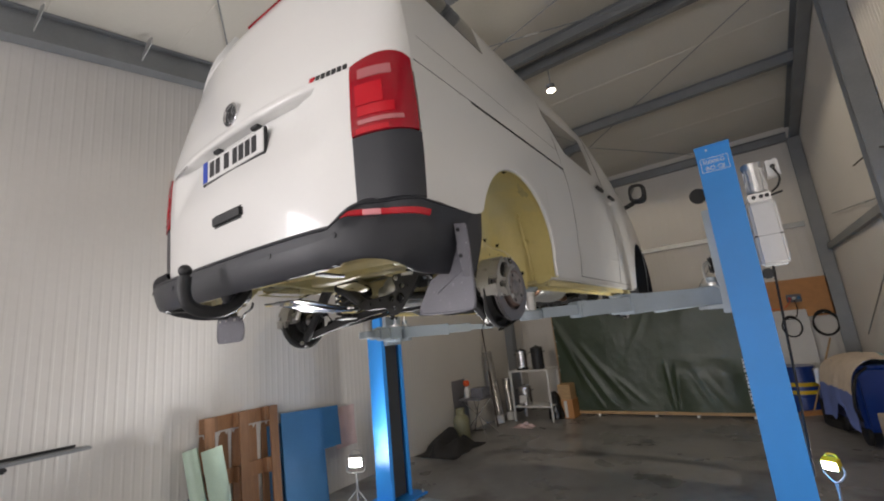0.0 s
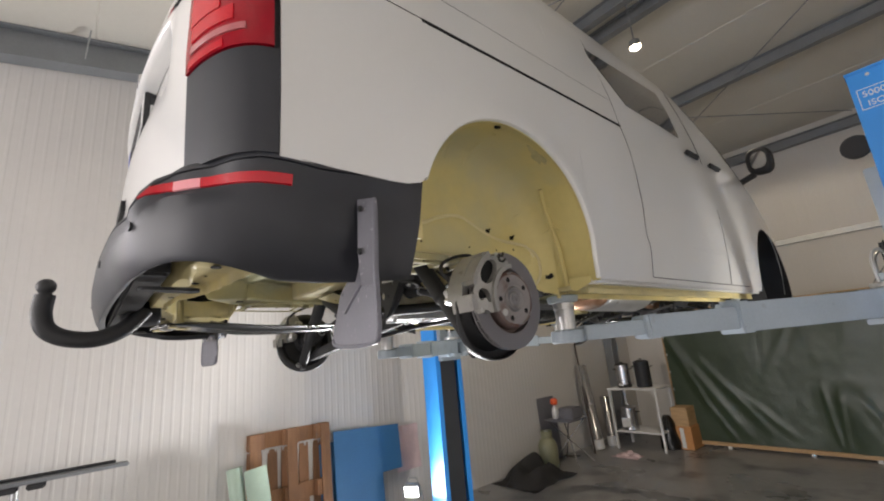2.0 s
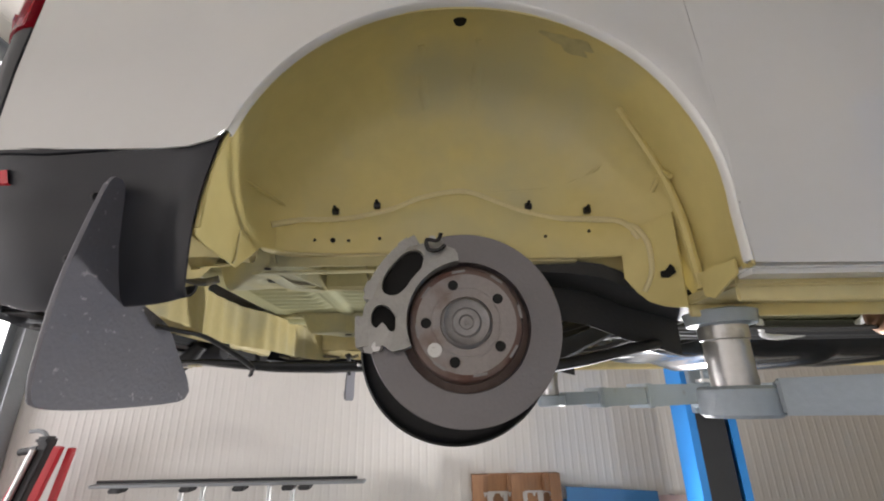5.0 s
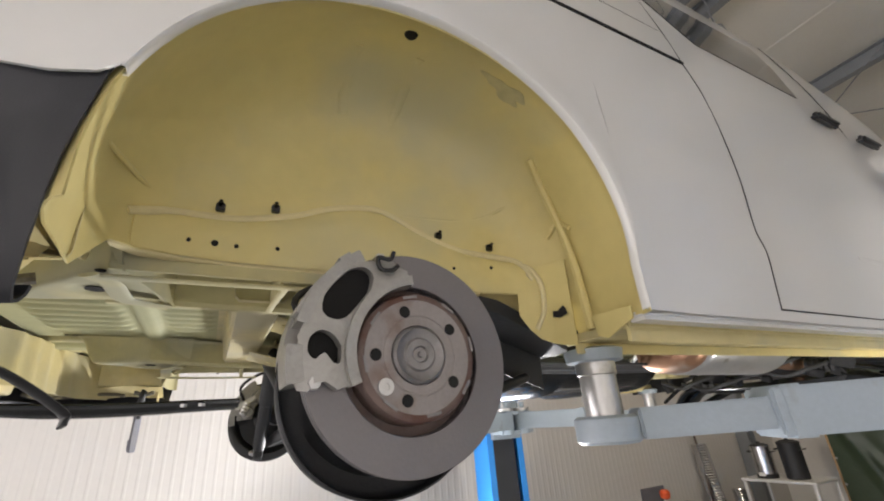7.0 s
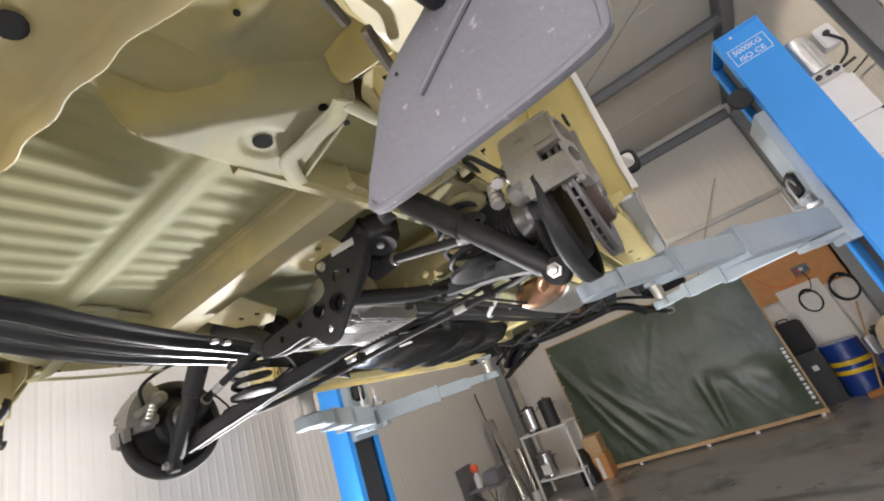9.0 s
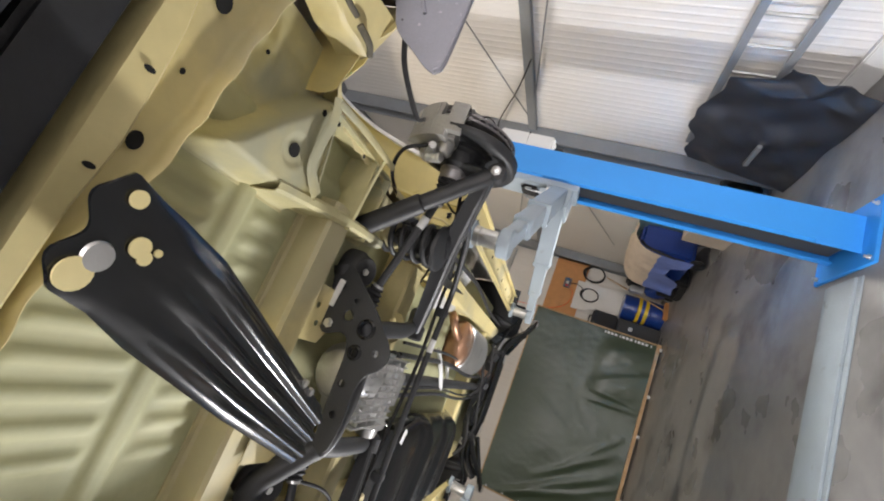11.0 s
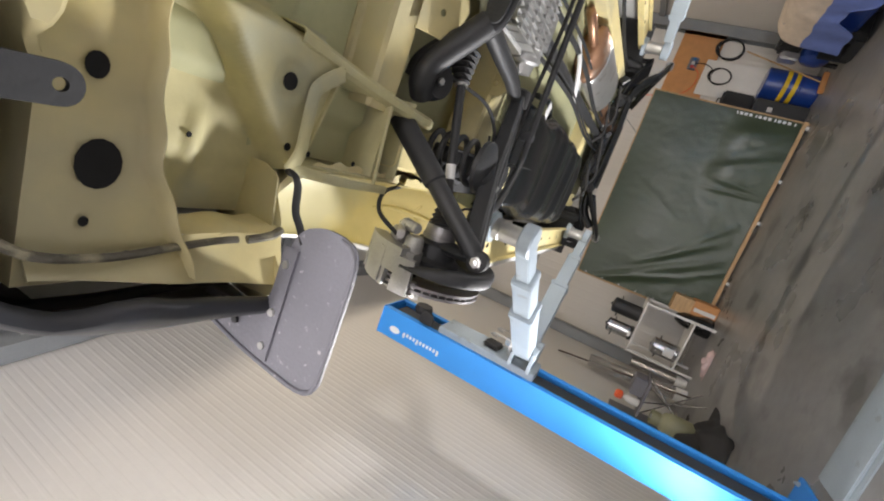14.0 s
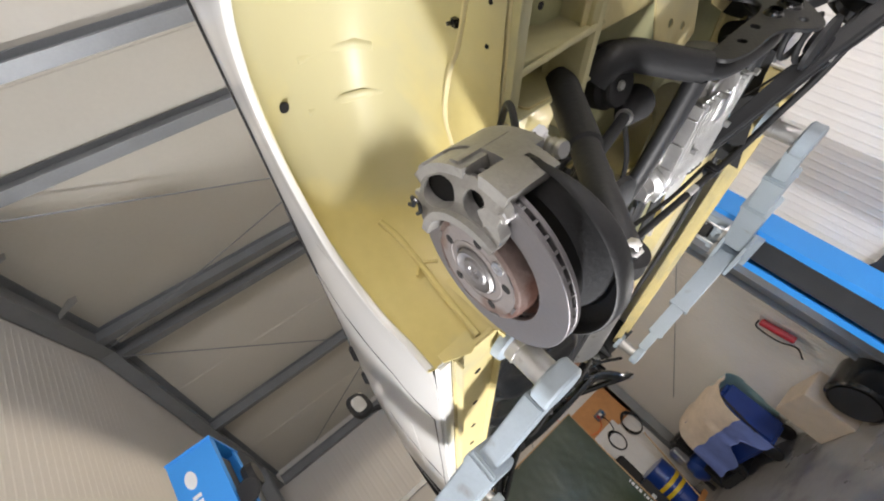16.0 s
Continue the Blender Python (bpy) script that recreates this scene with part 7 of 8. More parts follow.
# flood lamps on the floor
YELLOW = material("yellow_lamp_plastic", (0.72, 0.50, 0.02), 0.45, vary=0.1, bump=0.1)
FLOODG = glow("flood_glow", (1.0, 0.98, 0.94), 45)


def flood_lamp(x, y, z, turn, mat, label, k=1.0):
    t = thing("flood_lamp", label, "work lamp", "work lamps", at=pose(x, y, 0, 0, 0, turn))
    part("head", boxb((-0.085 * k, 0.0, -0.065 * k), (0.085 * k, 0.07, 0.065 * k), 0.012 * k, pose(0, 0, z, 15, 0, 0)), mat, t)
    part("lens", boxb((-0.07 * k, -0.006, -0.05 * k), (0.07 * k, -0.001, 0.05 * k), 0.002, pose(0, 0, z, 15, 0, 0)), FLOODG, t, "glowing lamp glass").visible_shadow = False
    part("yoke", pipe(bmesh.new(), [(-0.10 * k, 0.035, z), (-0.10 * k, 0.04, z - 0.10 * k), (0, 0.04, z - 0.12), (0.10 * k, 0.04, z - 0.10 * k), (0.10 * k, 0.035, z)], 0.008, 8, 4), GALV, t)
    part("stem", rod(bmesh.new(), (0, 0.04, 0.02), (0, 0.04, z - 0.12), 0.012, 10), GALV, t)
    for a in (90, 210, 330):
        part("leg", rod(bmesh.new(), (0, 0.04, 0.16), (0.17 * math.cos(radians(a)), 0.04 + 0.17 * math.sin(radians(a)), 0.008), 0.008, 8), GALV, t)
    part("handle", pipe(bmesh.new(), [(-0.06 * k, 0.05, z + 0.06 * k), (-0.04 * k, 0.06, z + 0.11 * k), (0.04 * k, 0.06, z + 0.11 * k), (0.06 * k, 0.05, z + 0.06 * k)], 0.009, 8, 4), mat, t)


flood_lamp(-2.20, 1.66, 0.45, 35, GALV, "lit work lamp on a small stand beside the lift post")
flood_lamp(2.04, 2.36, 0.56, -25, YELLOW, "lit yellow work lamp on a stand behind the post", 0.6)

# ---- tarpaulin screen on its timber frame ----
tarp = thing("tarpaulin_screen", "dark green tarpaulin stretched on a timber frame", "tarpaulin", at=pose(0, 6.72, 0))


def fold(x, z):
    """How far the sheet stands back at a point: slack waves, creases, and the bulge of what leans on it from behind."""
    d = 0.030 * noise.noise((x * 0.9, z * 0.8, 3.1)) + 0.006 * noise.noise((x * 3, z * 2.4, 7)) + 0.003 * noise.noise((x * 11, z * 9, 2))
    bulge = swage(x, 0.42, 1.42, 0.42) * swage(z, -1, 0.92 - 0.06 * x, 0.40)
    d -= bulge * (0.040 + 0.012 * math.sin(9 * x + 3 * z))
    for cx, cz, ang, w, dep, ln in ((0.40, 0.55, 3, 0.030, 0.018, 0.45), (0.52, 0.50, -5, 0.030, 0.014, 0.42), (0.86, 0.52, 24, 0.05, 0.012, 0.5), (1.12, 0.42, 32, 0.05, 0.010, 0.42), (-1.32, 1.25, 22, 0.06, 0.030, 0.95), (-1.05, 0.95, 30, 0.07, 0.028, 0.95), (-0.72, 0.85, 36, 0.06, 0.022, 0.8), (-0.35, 0.55, 44, 0.05, 0.014, 0.5), (-0.9, 0.35, 28, 0.04, 0.014, 0.35), (0.0, 1.45, -30, 0.05, 0.008, 0.6)):
        c, s_ = math.cos(radians(ang)), math.sin(radians(ang))
        u, v = (x - cx) * c + (z - cz) * s_, -(x - cx) * s_ + (z - cz) * c
        d -= dep * math.exp(-(u / w) ** 2) * max(0, 1 - (abs(v) / ln) ** 2)
    return d


bm = bmesh.new()
loft(bm, [[(x, fold(x, z) - 0.03, z) for x in np.linspace(-1.57, 1.60, 150)] for z in np.linspace(0.09, 2.13, 70)])
part("sheet", thick(bm, 0.003), TARPM, tarp, "crumpled dark green sheet", angle=80)
part("batten", boxb((-1.60, -0.055, 0.035), (1.63, -0.01, 0.085), 0.004), WOOD, tarp, "pale pine batten")
part("batten", boxb((-1.60, -0.02, 2.10), (1.63, 0.02, 2.15), 0.004), WOOD, tarp)
for x in (-1.585, 1.612):
    part("upright", boxb((x - 0.02, -0.005, 0.0), (x + 0.02, 0.03, 2.10), 0.004), WOOD, tarp)
for x in (-0.9, 0.1, 0.75, 1.55):
    part("foot", turned(bmesh.new(), [(0, 0.03), (0.04, 0.03)], (x, -0.03, 0.0), (x, -0.03, 1), 14), SHEETWHITE, tarp)
for k in range(13):
    part("lettering_bar", boxb((1.535, fold(1.53, 0.2 + 0.06 * k) - 0.036, 0.16 + 0.062 * k), (1.575, fold(1.53, 0.2 + 0.06 * k) - 0.032, 0.16 + 0.062 * k + (0.042 if k % 4 else 0.02)), 0), INKWHITE, tarp)
for z in np.linspace(0.3, 2.0, 7):
    part("eyelet", turned(bmesh.new(), [(0, 0.014), (0.003, 0.014)], (-1.55, -0.045, z), (-1.55, -1, z), 12), ZINC, tarp)

# ---- along the ribbed wall ----
pal = thing("pallet", "worn wooden pallet stood on end against the ribbed wall", "pallet", at=pose(-2.66, 0.635, 0, 0, -4, 0) @ pose(0, 0, 0, 0, 0, 180))
for k in range(5):
    w = (0.145, 0.10, 0.145, 0.10, 0.145)[k]
    y = -0.4 + (0.0, 0.1925, 0.3275, 0.5075, 0.655)[k]
    part("deck_board", boxb((0.118, y, 0.0), (0.14, y + w, 1.2), 0.003), WOODP, pal)
for z in (0.0, 0.5275, 1.055):
    part("cross_board", boxb((0.096, -0.4, z), (0.1175, 0.4, z + 0.145), 0.003), WOODP, pal)
    for y in (-0.4, -0.0725, 0.255):
        part("block", boxb((0.019, y, z), (0.0955, y + 0.145, z + 0.145), 0.003), WOODP, pal)
for y in (-0.4, -0.05, 0.3):
    part("runner", boxb((-0.003, y, 0.0), (0.0185, y + 0.10, 1.2), 0.003), WOODP, pal)
for y0, y1, h, x, dz in ((1.08, 1.90, 1.09, -2.66, 0), (-0.16, 0.24, 1.02, -2.815, 0), (0.95, 1.35, 0.98, -2.735, 0)):
    bd = thing("board", "blue coated board leant against the ribbed wall", "board", "blue boards", at=pose(x, (y0 + y1) / 2, 0, 0, -5, 0))
    w = (y1 - y0) / 2
    notch = 0.26 if y1 > 1.5 else 0.0
    outline = [(-w, 0), (w - notch, 0), (w - notch, 0.57), (w, 0.57), (w, h - 0.05), (-w, h)] if notch else [(-w, 0), (w, 0), (w, h), (-w, h)]
    part("panel", plate(outline, 0.016, (), 0, Matrix(((0, 0, 1, -0.008), (1, 0, 0, 0), (0, 1, 0, 0), (0, 0, 0, 1)))), BLUEBOARD, bd, smooth=False)
PALEGREEN = material("pale_green_foil", (0.40, 0.52, 0.42), 0.4, vary=0.12, bump=0.1)
rl = thing("foil_roll", "pale green rolled sheet leant beside the pallet", "roll", at=pose(-2.55, 0.20, 0, 0, -10, 0) @ pose(0, 0, 0, 6, 0, 0))
bm = bmesh.new()
sp = [(lerp(0.03, 0.075, k / 60) * math.cos(k * 0.32), lerp(0.03, 0.075, k / 60) * math.sin(k * 0.32)) for k in range(61)]
loft(bm, [[(x, y, z) for x, y in sp] for z in (0.02, 0.5, 0.97)])
part("sheet", thick(bm, 0.004), PALEGREEN, rl)
bm = bmesh.new()
loft(bm, [[(0.08 + 0.02 * math.sin(3 * v), v * 0.2 + 0.05, z) for v in np.linspace(0, 1, 8)] for z in (0.02, 0.5, 0.92)])
part("flap", thick(bm, 0.003), PALEGREEN, rl)
cloth_m = material("pale_pink_cloth", (0.55, 0.42, 0.42), 0.8, vary=0.2, bump=0.3)


def heap(name, label, category, x, y, rx, ry, h, mat, seed, z0=0.0):
    """A crumpled cloth or soft heap lying on its support."""
    t = thing(name, label, category, at=pose(x, y, z0))
    rows = []
    for i in range(25):
        row = []
        for j in range(25):
            u, v = i / 12 - 1, j / 12 - 1
            d = math.hypot(u, v)
            z = h * max(0, 1 - d ** 1.6) * (0.55 + 0.9 * noise.noise((u * 2.2, v * 2.2, seed))) + 0.012
            row.append((u * rx * (1 + 0.25 * noise.noise((u * 2, v * 2, seed + 5))), v * ry * (1 + 0.25 * noise.noise((u * 2, v * 2, seed + 9))), max(0.004, z)))
        rows.append(row)
    bm = bmesh.new()
    loft(bm, rows)
    part("fabric", thick(bm, 0.004, (0, 0, 1)), mat, t, angle=80)
    return t


BLACKCLOTH = material("black_cloth", (0.02, 0.02, 0.022), 0.8, vary=0.25, bump=0.3)
heap("rag", "pale pink rag lying on the concrete floor", "rag", -1.95, 5.55, 0.20, 0.13, 0.10, cloth_m, 4)
heap("dust_sheet", "black crumpled cloth on the floor by the wall", "cloth", -2.45, 3.9, 0.35, 0.5, 0.42, BLACKCLOTH, 12)
hang = thing("hanging_cloth", "white cloth with pink marks hung beside the lamp", "cloth", at=pose(-2.80, 2.05, 0))
bm = bmesh.new()
loft(bm, [[(0.03 + 0.03 * noise.noise((y * 6, z * 2, 2)), y * (1 - 0.3 * (z - 0.4)), z) for y in np.linspace(-0.18, 0.18, 14)] for z in np.linspace(0.5, 1.0, 12)])
part("fabric", thick(bm, 0.003), cloth_m, hang)
part("hook", rod(bmesh.new(), (-0.045, 0, 0.99), (0.05, 0, 1.0), 0.006, 8), ZINC, hang)

# folding roof-bar rack on trestle legs
rack = thing("trestle", "dark steel trestle with a long flat top against the ribbed wall", "trestle", at=pose(-2.60, -1.88, 0))
part("top", boxb((-0.05, -1.18, 1.175), (0.06, 1.18, 1.20), 0.008), STEELGREY, rack)
part("top_rail", boxb((-0.055, -1.18, 1.2005), (-0.03, 1.10, 1.222), 0.004), BLACKMATT, rack)
for y in (-0.95, -0.35, 0.10, 0.52, 0.66):
    part("clamp", boxb((-0.06, y - 0.05, 1.135), (0.07, y + 0.05, 1.1745), 0.010), BLACKMATT, rack)
for y in (-0.40, -0.22, 0.35, 0.55):
    part("leg", rod(bmesh.new(), (0.0, y, 1.17), (0.02 if y < 0 else 0.06, y * 1.1, 0.0), 0.022, 12), GALV, rack)
part("brace", rod(bmesh.new(), (0.0, -0.34, 0.6), (0.03, 0.45, 0.62), 0.012, 10), GALV, rack)
RED = material("red_enamel", (0.45, 0.02, 0.03), 0.35, vary=0.12, bump=0.1, coat=0.3)
jack = thing("hoist_frame", "red folded engine hoist leant by the ribbed wall", "hoist", at=pose(-2.45, -3.55, 0))
part("leg", beam_box((-0.14, -0.56, 0.0), (-0.10, 0.0, 1.50), 0.09, 0.07), RED, jack)
part("leg", beam_box((0.06, -0.10, 0.0), (0.0, 0.24, 1.52), 0.06, 0.06), RED, jack)
part("leg", beam_box((-0.06, 0.08, 0.0), (-0.08, 0.29, 1.50), 0.05, 0.05), RED, jack)
part("mast", beam_box((-0.04, -0.28, 0.0), (-0.05, 0.10, 1.58), 0.09, 0.08), BLACKMATT, jack)
part("ram", rod(bmesh.new(), (0.03, -0.30, 0.1), (0.02, 0.04, 1.50), 0.022, 14), ALU, jack)
part("head", boxb((-0.09, 0.03, 1.54), (0.03, 0.15, 1.60), 0.02), BLACKMATT, jack)
part("hook", pipe(bmesh.new(), [(-0.03, 0.09, 1.59), (-0.03, 0.05, 1.63), (-0.03, -0.01, 1.645), (-0.03, -0.07, 1.64)], 0.018, 8, 4), STEELGREY, jack)
part("pin", rod(bmesh.new(), (-0.05, -0.13, 1.475), (-0.05, 0.02, 1.50), 0.03, 12), BLACKMATT, jack)

# ---- far end: table, pots, ducts, bottles ----
STEEL = material("stainless_steel", (0.55, 0.55, 0.56), 0.25, 0.95, vary=0.12, scale=8, bump=0.05)
tb = thing("side_table", "small white steel table carrying pots", "table", at=pose(-1.95, 6.25, 0))
part("tabletop", boxb((-0.42, -0.28, 0.93), (0.42, 0.28, 0.96), 0.006), SHEETWHITE, tb)
part("shelf", boxb((-0.371, -0.268, 0.26), (0.371, 0.268, 0.285), 0.004), SHEETWHITE, tb, "low white shelf")
for x in (-0.39, 0.39):
    for y in (-0.25, 0.25):
        part("leg", boxb((x - 0.018, y - 0.018, 0), (x + 0.018, y + 0.018, 0.9295), 0.004), SHEETWHITE, tb)


def pot(name, label, x, y, z, r, h, mat, lid_mat, category="pot"):
    t = thing(name, label, category, at=pose(x, y, z))
    part("body", turned(bmesh.new(), [(0, r * 0.92), (0.01, r), (h * 0.85, r), (h * 0.86, r * 1.04), (h * 0.88, r * 1.04), (h * 0.88, r * 0.9)], (0, 0, 0), (0, 0, 1), 28), mat, t, angle=30)
    part("lid", turned(bmesh.new(), [(h * 0.881, r * 1.02), (h * 0.91, r * 0.95), (h * 0.95, r * 0.5), (h * 0.955, 0.02), (h * 1.0, 0.022)], (0, 0, 0), (0, 0, 1), 28), lid_mat, t)
    for s in (1, -1):
        part("handle", pipe(bmesh.new(), [(s * r, -0.05, h * 0.7), (s * (r + 0.04), -0.04, h * 0.72), (s * (r + 0.04), 0.04, h * 0.72), (s * r, 0.05, h * 0.7)], 0.007, 8, 4), BLACKMATT, t)
    return t


p1 = pot("coffee_urn", "steel urn with a black lid on the white table", -2.12, 6.15, 0.96, 0.11, 0.42, STEEL, BLACKMATT, "urn")
part("base", turned(bmesh.new(), [(0, 0.115), (0.05, 0.115)], (0, 0, 0.001), (0, 0, 1), 28), BLACKMATT, p1)
part("panel", boxb((-0.04, -0.125, 0.03), (0.04, -0.112, 0.07), 0.003), SHEETWHITE, p1)
pot("coffee_urn", "black urn with a steel spout on the white table", -1.80, 6.2, 0.96, 0.12, 0.46, BLACKMATT, BLACKMATT, "urn")
can = pot("steel_can", "polished steel can with a white label on the low shelf", -2.13, 6.13, 0.2855, 0.13, 0.40, STEEL, STEEL, "can")
part("label", boxb((-0.07, -0.136, 0.06), (0.07, -0.126, 0.20), 0.002), SHEETWHITE, can)


def duct(x, y, h, r, tilt, label):
    t = thing("flexible_duct", label, "duct", "ducts", at=pose(x, y, 0.02, 0, tilt, 0))
    prof = []
    n = int(h / 0.03)
    for k in range(n + 1):
        prof += [(k * 0.03, r), (k * 0.03 + 0.012, r * 0.93)]
    part("hose", turned(bmesh.new(), prof, (0, 0, 0), (0, 0, 1), 24), STEEL, t, angle=20)
    part("end_collar", turned(bmesh.new(), [(-0.012, r * 1.02), (0.14, r * 1.03)], (0, 0, 0), (0, 0, 1), 24), SHEETWHITE, t)


duct(-2.575, 5.78, 1.36, 0.098, -5, "corrugated aluminium duct stood on end")
duct(-2.50, 6.12, 0.80, 0.085, -2, "short corrugated aluminium duct stood on end")
pole = thing("pole", "dark wooden pole leant into the corner", "pole", at=pose(0, 0, 0))
part("shaft", rod(bmesh.new(), (-2.45, 5.45, 0.012), (-2.82, 5.9, 1.85), 0.014, 12), material("dark_wood", (0.05, 0.035, 0.028), 0.6), pole)
OLIVE = material("olive_enamel", (0.24, 0.24, 0.15), 0.45, vary=0.15, bump=0.1)
gas = thing("gas_bottle", "olive steel gas bottle by the wall", "gas bottle", at=pose(-2.54, 4.38, 0))
part("body", turned(bmesh.new(), [(0, 0.10), (0.01, 0.12), (0.05, 0.14), (0.34, 0.14), (0.41, 0.11), (0.45, 0.05), (0.47, 0.035)], (0, 0, 0), (0, 0, 1), 28), OLIVE, gas)
part("collar", turned(bmesh.new(), [(0.44, 0.085), (0.54, 0.085)], (0, 0, 0), (0, 0, 1), 20, cap=False), OLIVE, gas)
part("valve", turned(bmesh.new(), [(0.47, 0.015), (0.52, 0.015), (0.52, 0.03), (0.54, 0.03)], (0, 0, 0), (0, 0, 1), 12), ZINC, gas)
st = thing("folding_stand", "folding steel stand carrying a small grey box", "stand", at=pose(-2.50, 4.86, 0))
for a, b in (((-0.22, -0.2, 0), (0.2, 0.2, 0.62)), ((0.26, -0.2, 0), (-0.2, 0.2, 0.62)), ((-0.22, 0.2, 0), (0.18, -0.2, 0.62)), ((0.26, 0.22, 0), (-0.2, -0.18, 0.62))):
    part("leg", rod(bmesh.new(), (a[0], a[1], 0.008), b, 0.009, 8), STEEL, st)
part("seat", boxb((-0.24, -0.24, 0.62), (0.24, 0.24, 0.645), 0.008), FLAPM, st)
bx = thing("grey_box", "grey plastic box on the folding stand", "box", at=pose(-2.42, 4.90, 0.6455))
part("body", boxb((-0.12, -0.14, 0), (0.12, 0.14, 0.16), 0.012), FLAPM, bx)
bot = thing("spray_bottle", "white bottle with an orange-red head on the stand", "bottle", at=pose(-2.62, 4.78, 0.6455))
part("body", turned(bmesh.new(), [(0, 0.045), (0.01, 0.05), (0.14, 0.05), (0.18, 0.025), (0.20, 0.022)], (0, 0, 0), (0, 0, 1), 20), SHEETWHITE, bot)
ORANGE = material("orange_plastic", (0.85, 0.12, 0.03), 0.4, vary=0.1, bump=0.05)
part("head", turned(bmesh.new(), [(0.20, 0.03), (0.215, 0.055), (0.27, 0.06), (0.30, 0.04)], (0, 0, 0), (0, 0, 1), 18), ORANGE, bot)
sb = thing("grey_board", "dark grey board leant against the ribbed wall", "board", at=pose(-2.80, 4.85, 0, 0, -3, 0))
part("panel", boxb((-0.006, -0.22, 0), (0.006, 0.22, 0.95), 0.003), FLAPM, sb)
cr = thing("carton", "brown and white cartons stacked beside the table", "carton", at=pose(-1.42, 6.55, 0))
part("lower_box", boxb((-0.14, -0.2, 0), (0.14, 0.2, 0.34), 0.006), CHIP, cr)
part("upper_box", boxb((-0.13, -0.18, 0.3405), (0.12, 0.19, 0.62), 0.006), WOOD, cr)
part("tape", boxb((-0.03, -0.2035, 0.02), (0.03, -0.2005, 0.32), 0), SHEETWHITE, cr)
sk = thing("black_sack", "black plastic sack beside the cartons", "sack", at=pose(-1.62, 6.35, 0))
rows = []
for i in range(14):
    z = 0.5 * i / 13
    rr = 0.13 * (1 - (z / 0.55) ** 2.5) + 0.02
    rows.append([(rr * math.cos(a) * (1 + 0.2 * noise.noise((math.cos(a) * 2, math.sin(a) * 2, z * 6))), rr * math.sin(a) * (1 + 0.2 * noise.noise((math.cos(a) * 2, 4 + math.sin(a) * 2, z * 6))), z + 0.004) for a in np.linspace(0, 2 * math.pi, 22, endpoint=False)])
bm = bmesh.new()
loft(bm, rows, close=True)
bm.verts.ensure_lookup_table()
bm.faces.new(bm.verts[:22]), bm.faces.new(bm.verts[-22:])
part("bag", bm, BLACK, sk, angle=80)

# ---- far end: right-hand corner ----
cb = thing("wall_board", "orange chipboard panel on the end wall with sockets", "board", at=pose(2.45, YB - 0.03, 0))
part("panel", boxb((-0.86, -0.012, 1.48), (0.60, 0.008, 2.15), 0.002), CHIP, cb)
soc = part("socket_box", boxb((-0.08, -0.07, 1.745), (0.13, -0.0125, 1.885), 0.01), FLAPM, cb, "grey socket box")
for x, m in ((-0.04, RED), (0.025, SHEETWHITE), (0.09, BLUEBOARD)):
    part("socket", turned(bmesh.new(), [(0, 0.028), (0.03, 0.026), (0.03, 0.018), (0.02, 0.018)], (x, -0.07, 1.815), (x, -1, 1.80), 16), m, soc)
for cx, cz, r0 in ((-0.10, 1.30, 0.16), (0.36, 1.33, 0.19)):
    part("cable_hook", rod(bmesh.new(), (cx, -0.012, cz + r0), (cx, -0.10, cz + r0 + 0.01), 0.008, 8), ZINC, cb)
    for k in range(4):
        part("cable", pipe(bmesh.new(), [(cx + (r0 - 0.012 * k) * math.cos(a) * (0.9 + 0.05 * k), -0.03 - 0.016 * k, cz + 0.012 * k + (r0 + 0.006 * k) * math.sin(a)) for a in np.linspace(0.3 * k, 0.3 * k + 6.1, 18)], 0.010, 8, 2), RUBBER, cb, "coiled black cable")
part("cable", pipe(bmesh.new(), [(0.02, -0.08, 1.79), (0.03, -0.12, 1.62), (-0.02, -0.08, 1.48), (-0.10, -0.06, 1.46)], 0.007, 8, 6), RUBBER, cb)
part("cable", pipe(bmesh.new(), [(-0.02, -0.08, 1.80), (-0.15, -0.06, 1.66), (-0.40, -0.05, 1.70), (-0.60, -0.04, 2.0), (-0.70, -0.04, 2.7)], 0.006, 8, 6), ORANGE, cb)
gp = thing("grey_sheet", "pale grey metal sheet leant against the end wall", "sheet", at=pose(2.30, YB - 0.19, 0, -5, 0, 0))
part("panel", boxb((-0.30, -0.006, 0), (0.30, 0.006, 1.62), 0.003), SHEETWHITE, gp)


def drum(x, y, r, h, mat, label, tilt=(0, 0)):
    t = thing("steel_drum", label, "drum", "drums in the corner", at=pose(x, y, 0, *tilt, 0))
    part("shell", turned(bmesh.new(), [(0, r * 0.97), (0.01, r), (h * 0.33, r), (h * 0.345, r * 1.03), (h * 0.36, r), (h * 0.65, r), (h * 0.665, r * 1.03), (h * 0.68, r), (h - 0.01, r), (h, r * 0.97)], (0, 0, 0), (0, 0, 1), 36), mat, t, angle=30)
    return t


DRUMBLUE = material("dark_blue_enamel", (0.012, 0.045, 0.24), 0.3, vary=0.12, bump=0.05, coat=0.4)
d1 = drum(2.24, 7.36, 0.24, 0.72, DRUMBLUE, "dark blue drum with two yellow bands")
for z in (0.29, 0.41):
    part("band", turned(bmesh.new(), [(z, 0.2445), (z + 0.06, 0.2445)], (0, 0, 0), (0, 0, 1), 36, cap=False), YELLOW, d1, "yellow band")
comp = thing("air_compressor", "blue air compressor with black motor near the corner", "compressor", at=pose(2.70, 6.78, 0))
part("tank", turned(bmesh.new(), [(0, 0.05), (0.03, 0.14), (0.08, 0.18), (0.55, 0.18), (0.60, 0.14), (0.63, 0.05)], (-0.30, 0, 0.32), (1, 0, 0.32), 30), DRUMBLUE, comp)
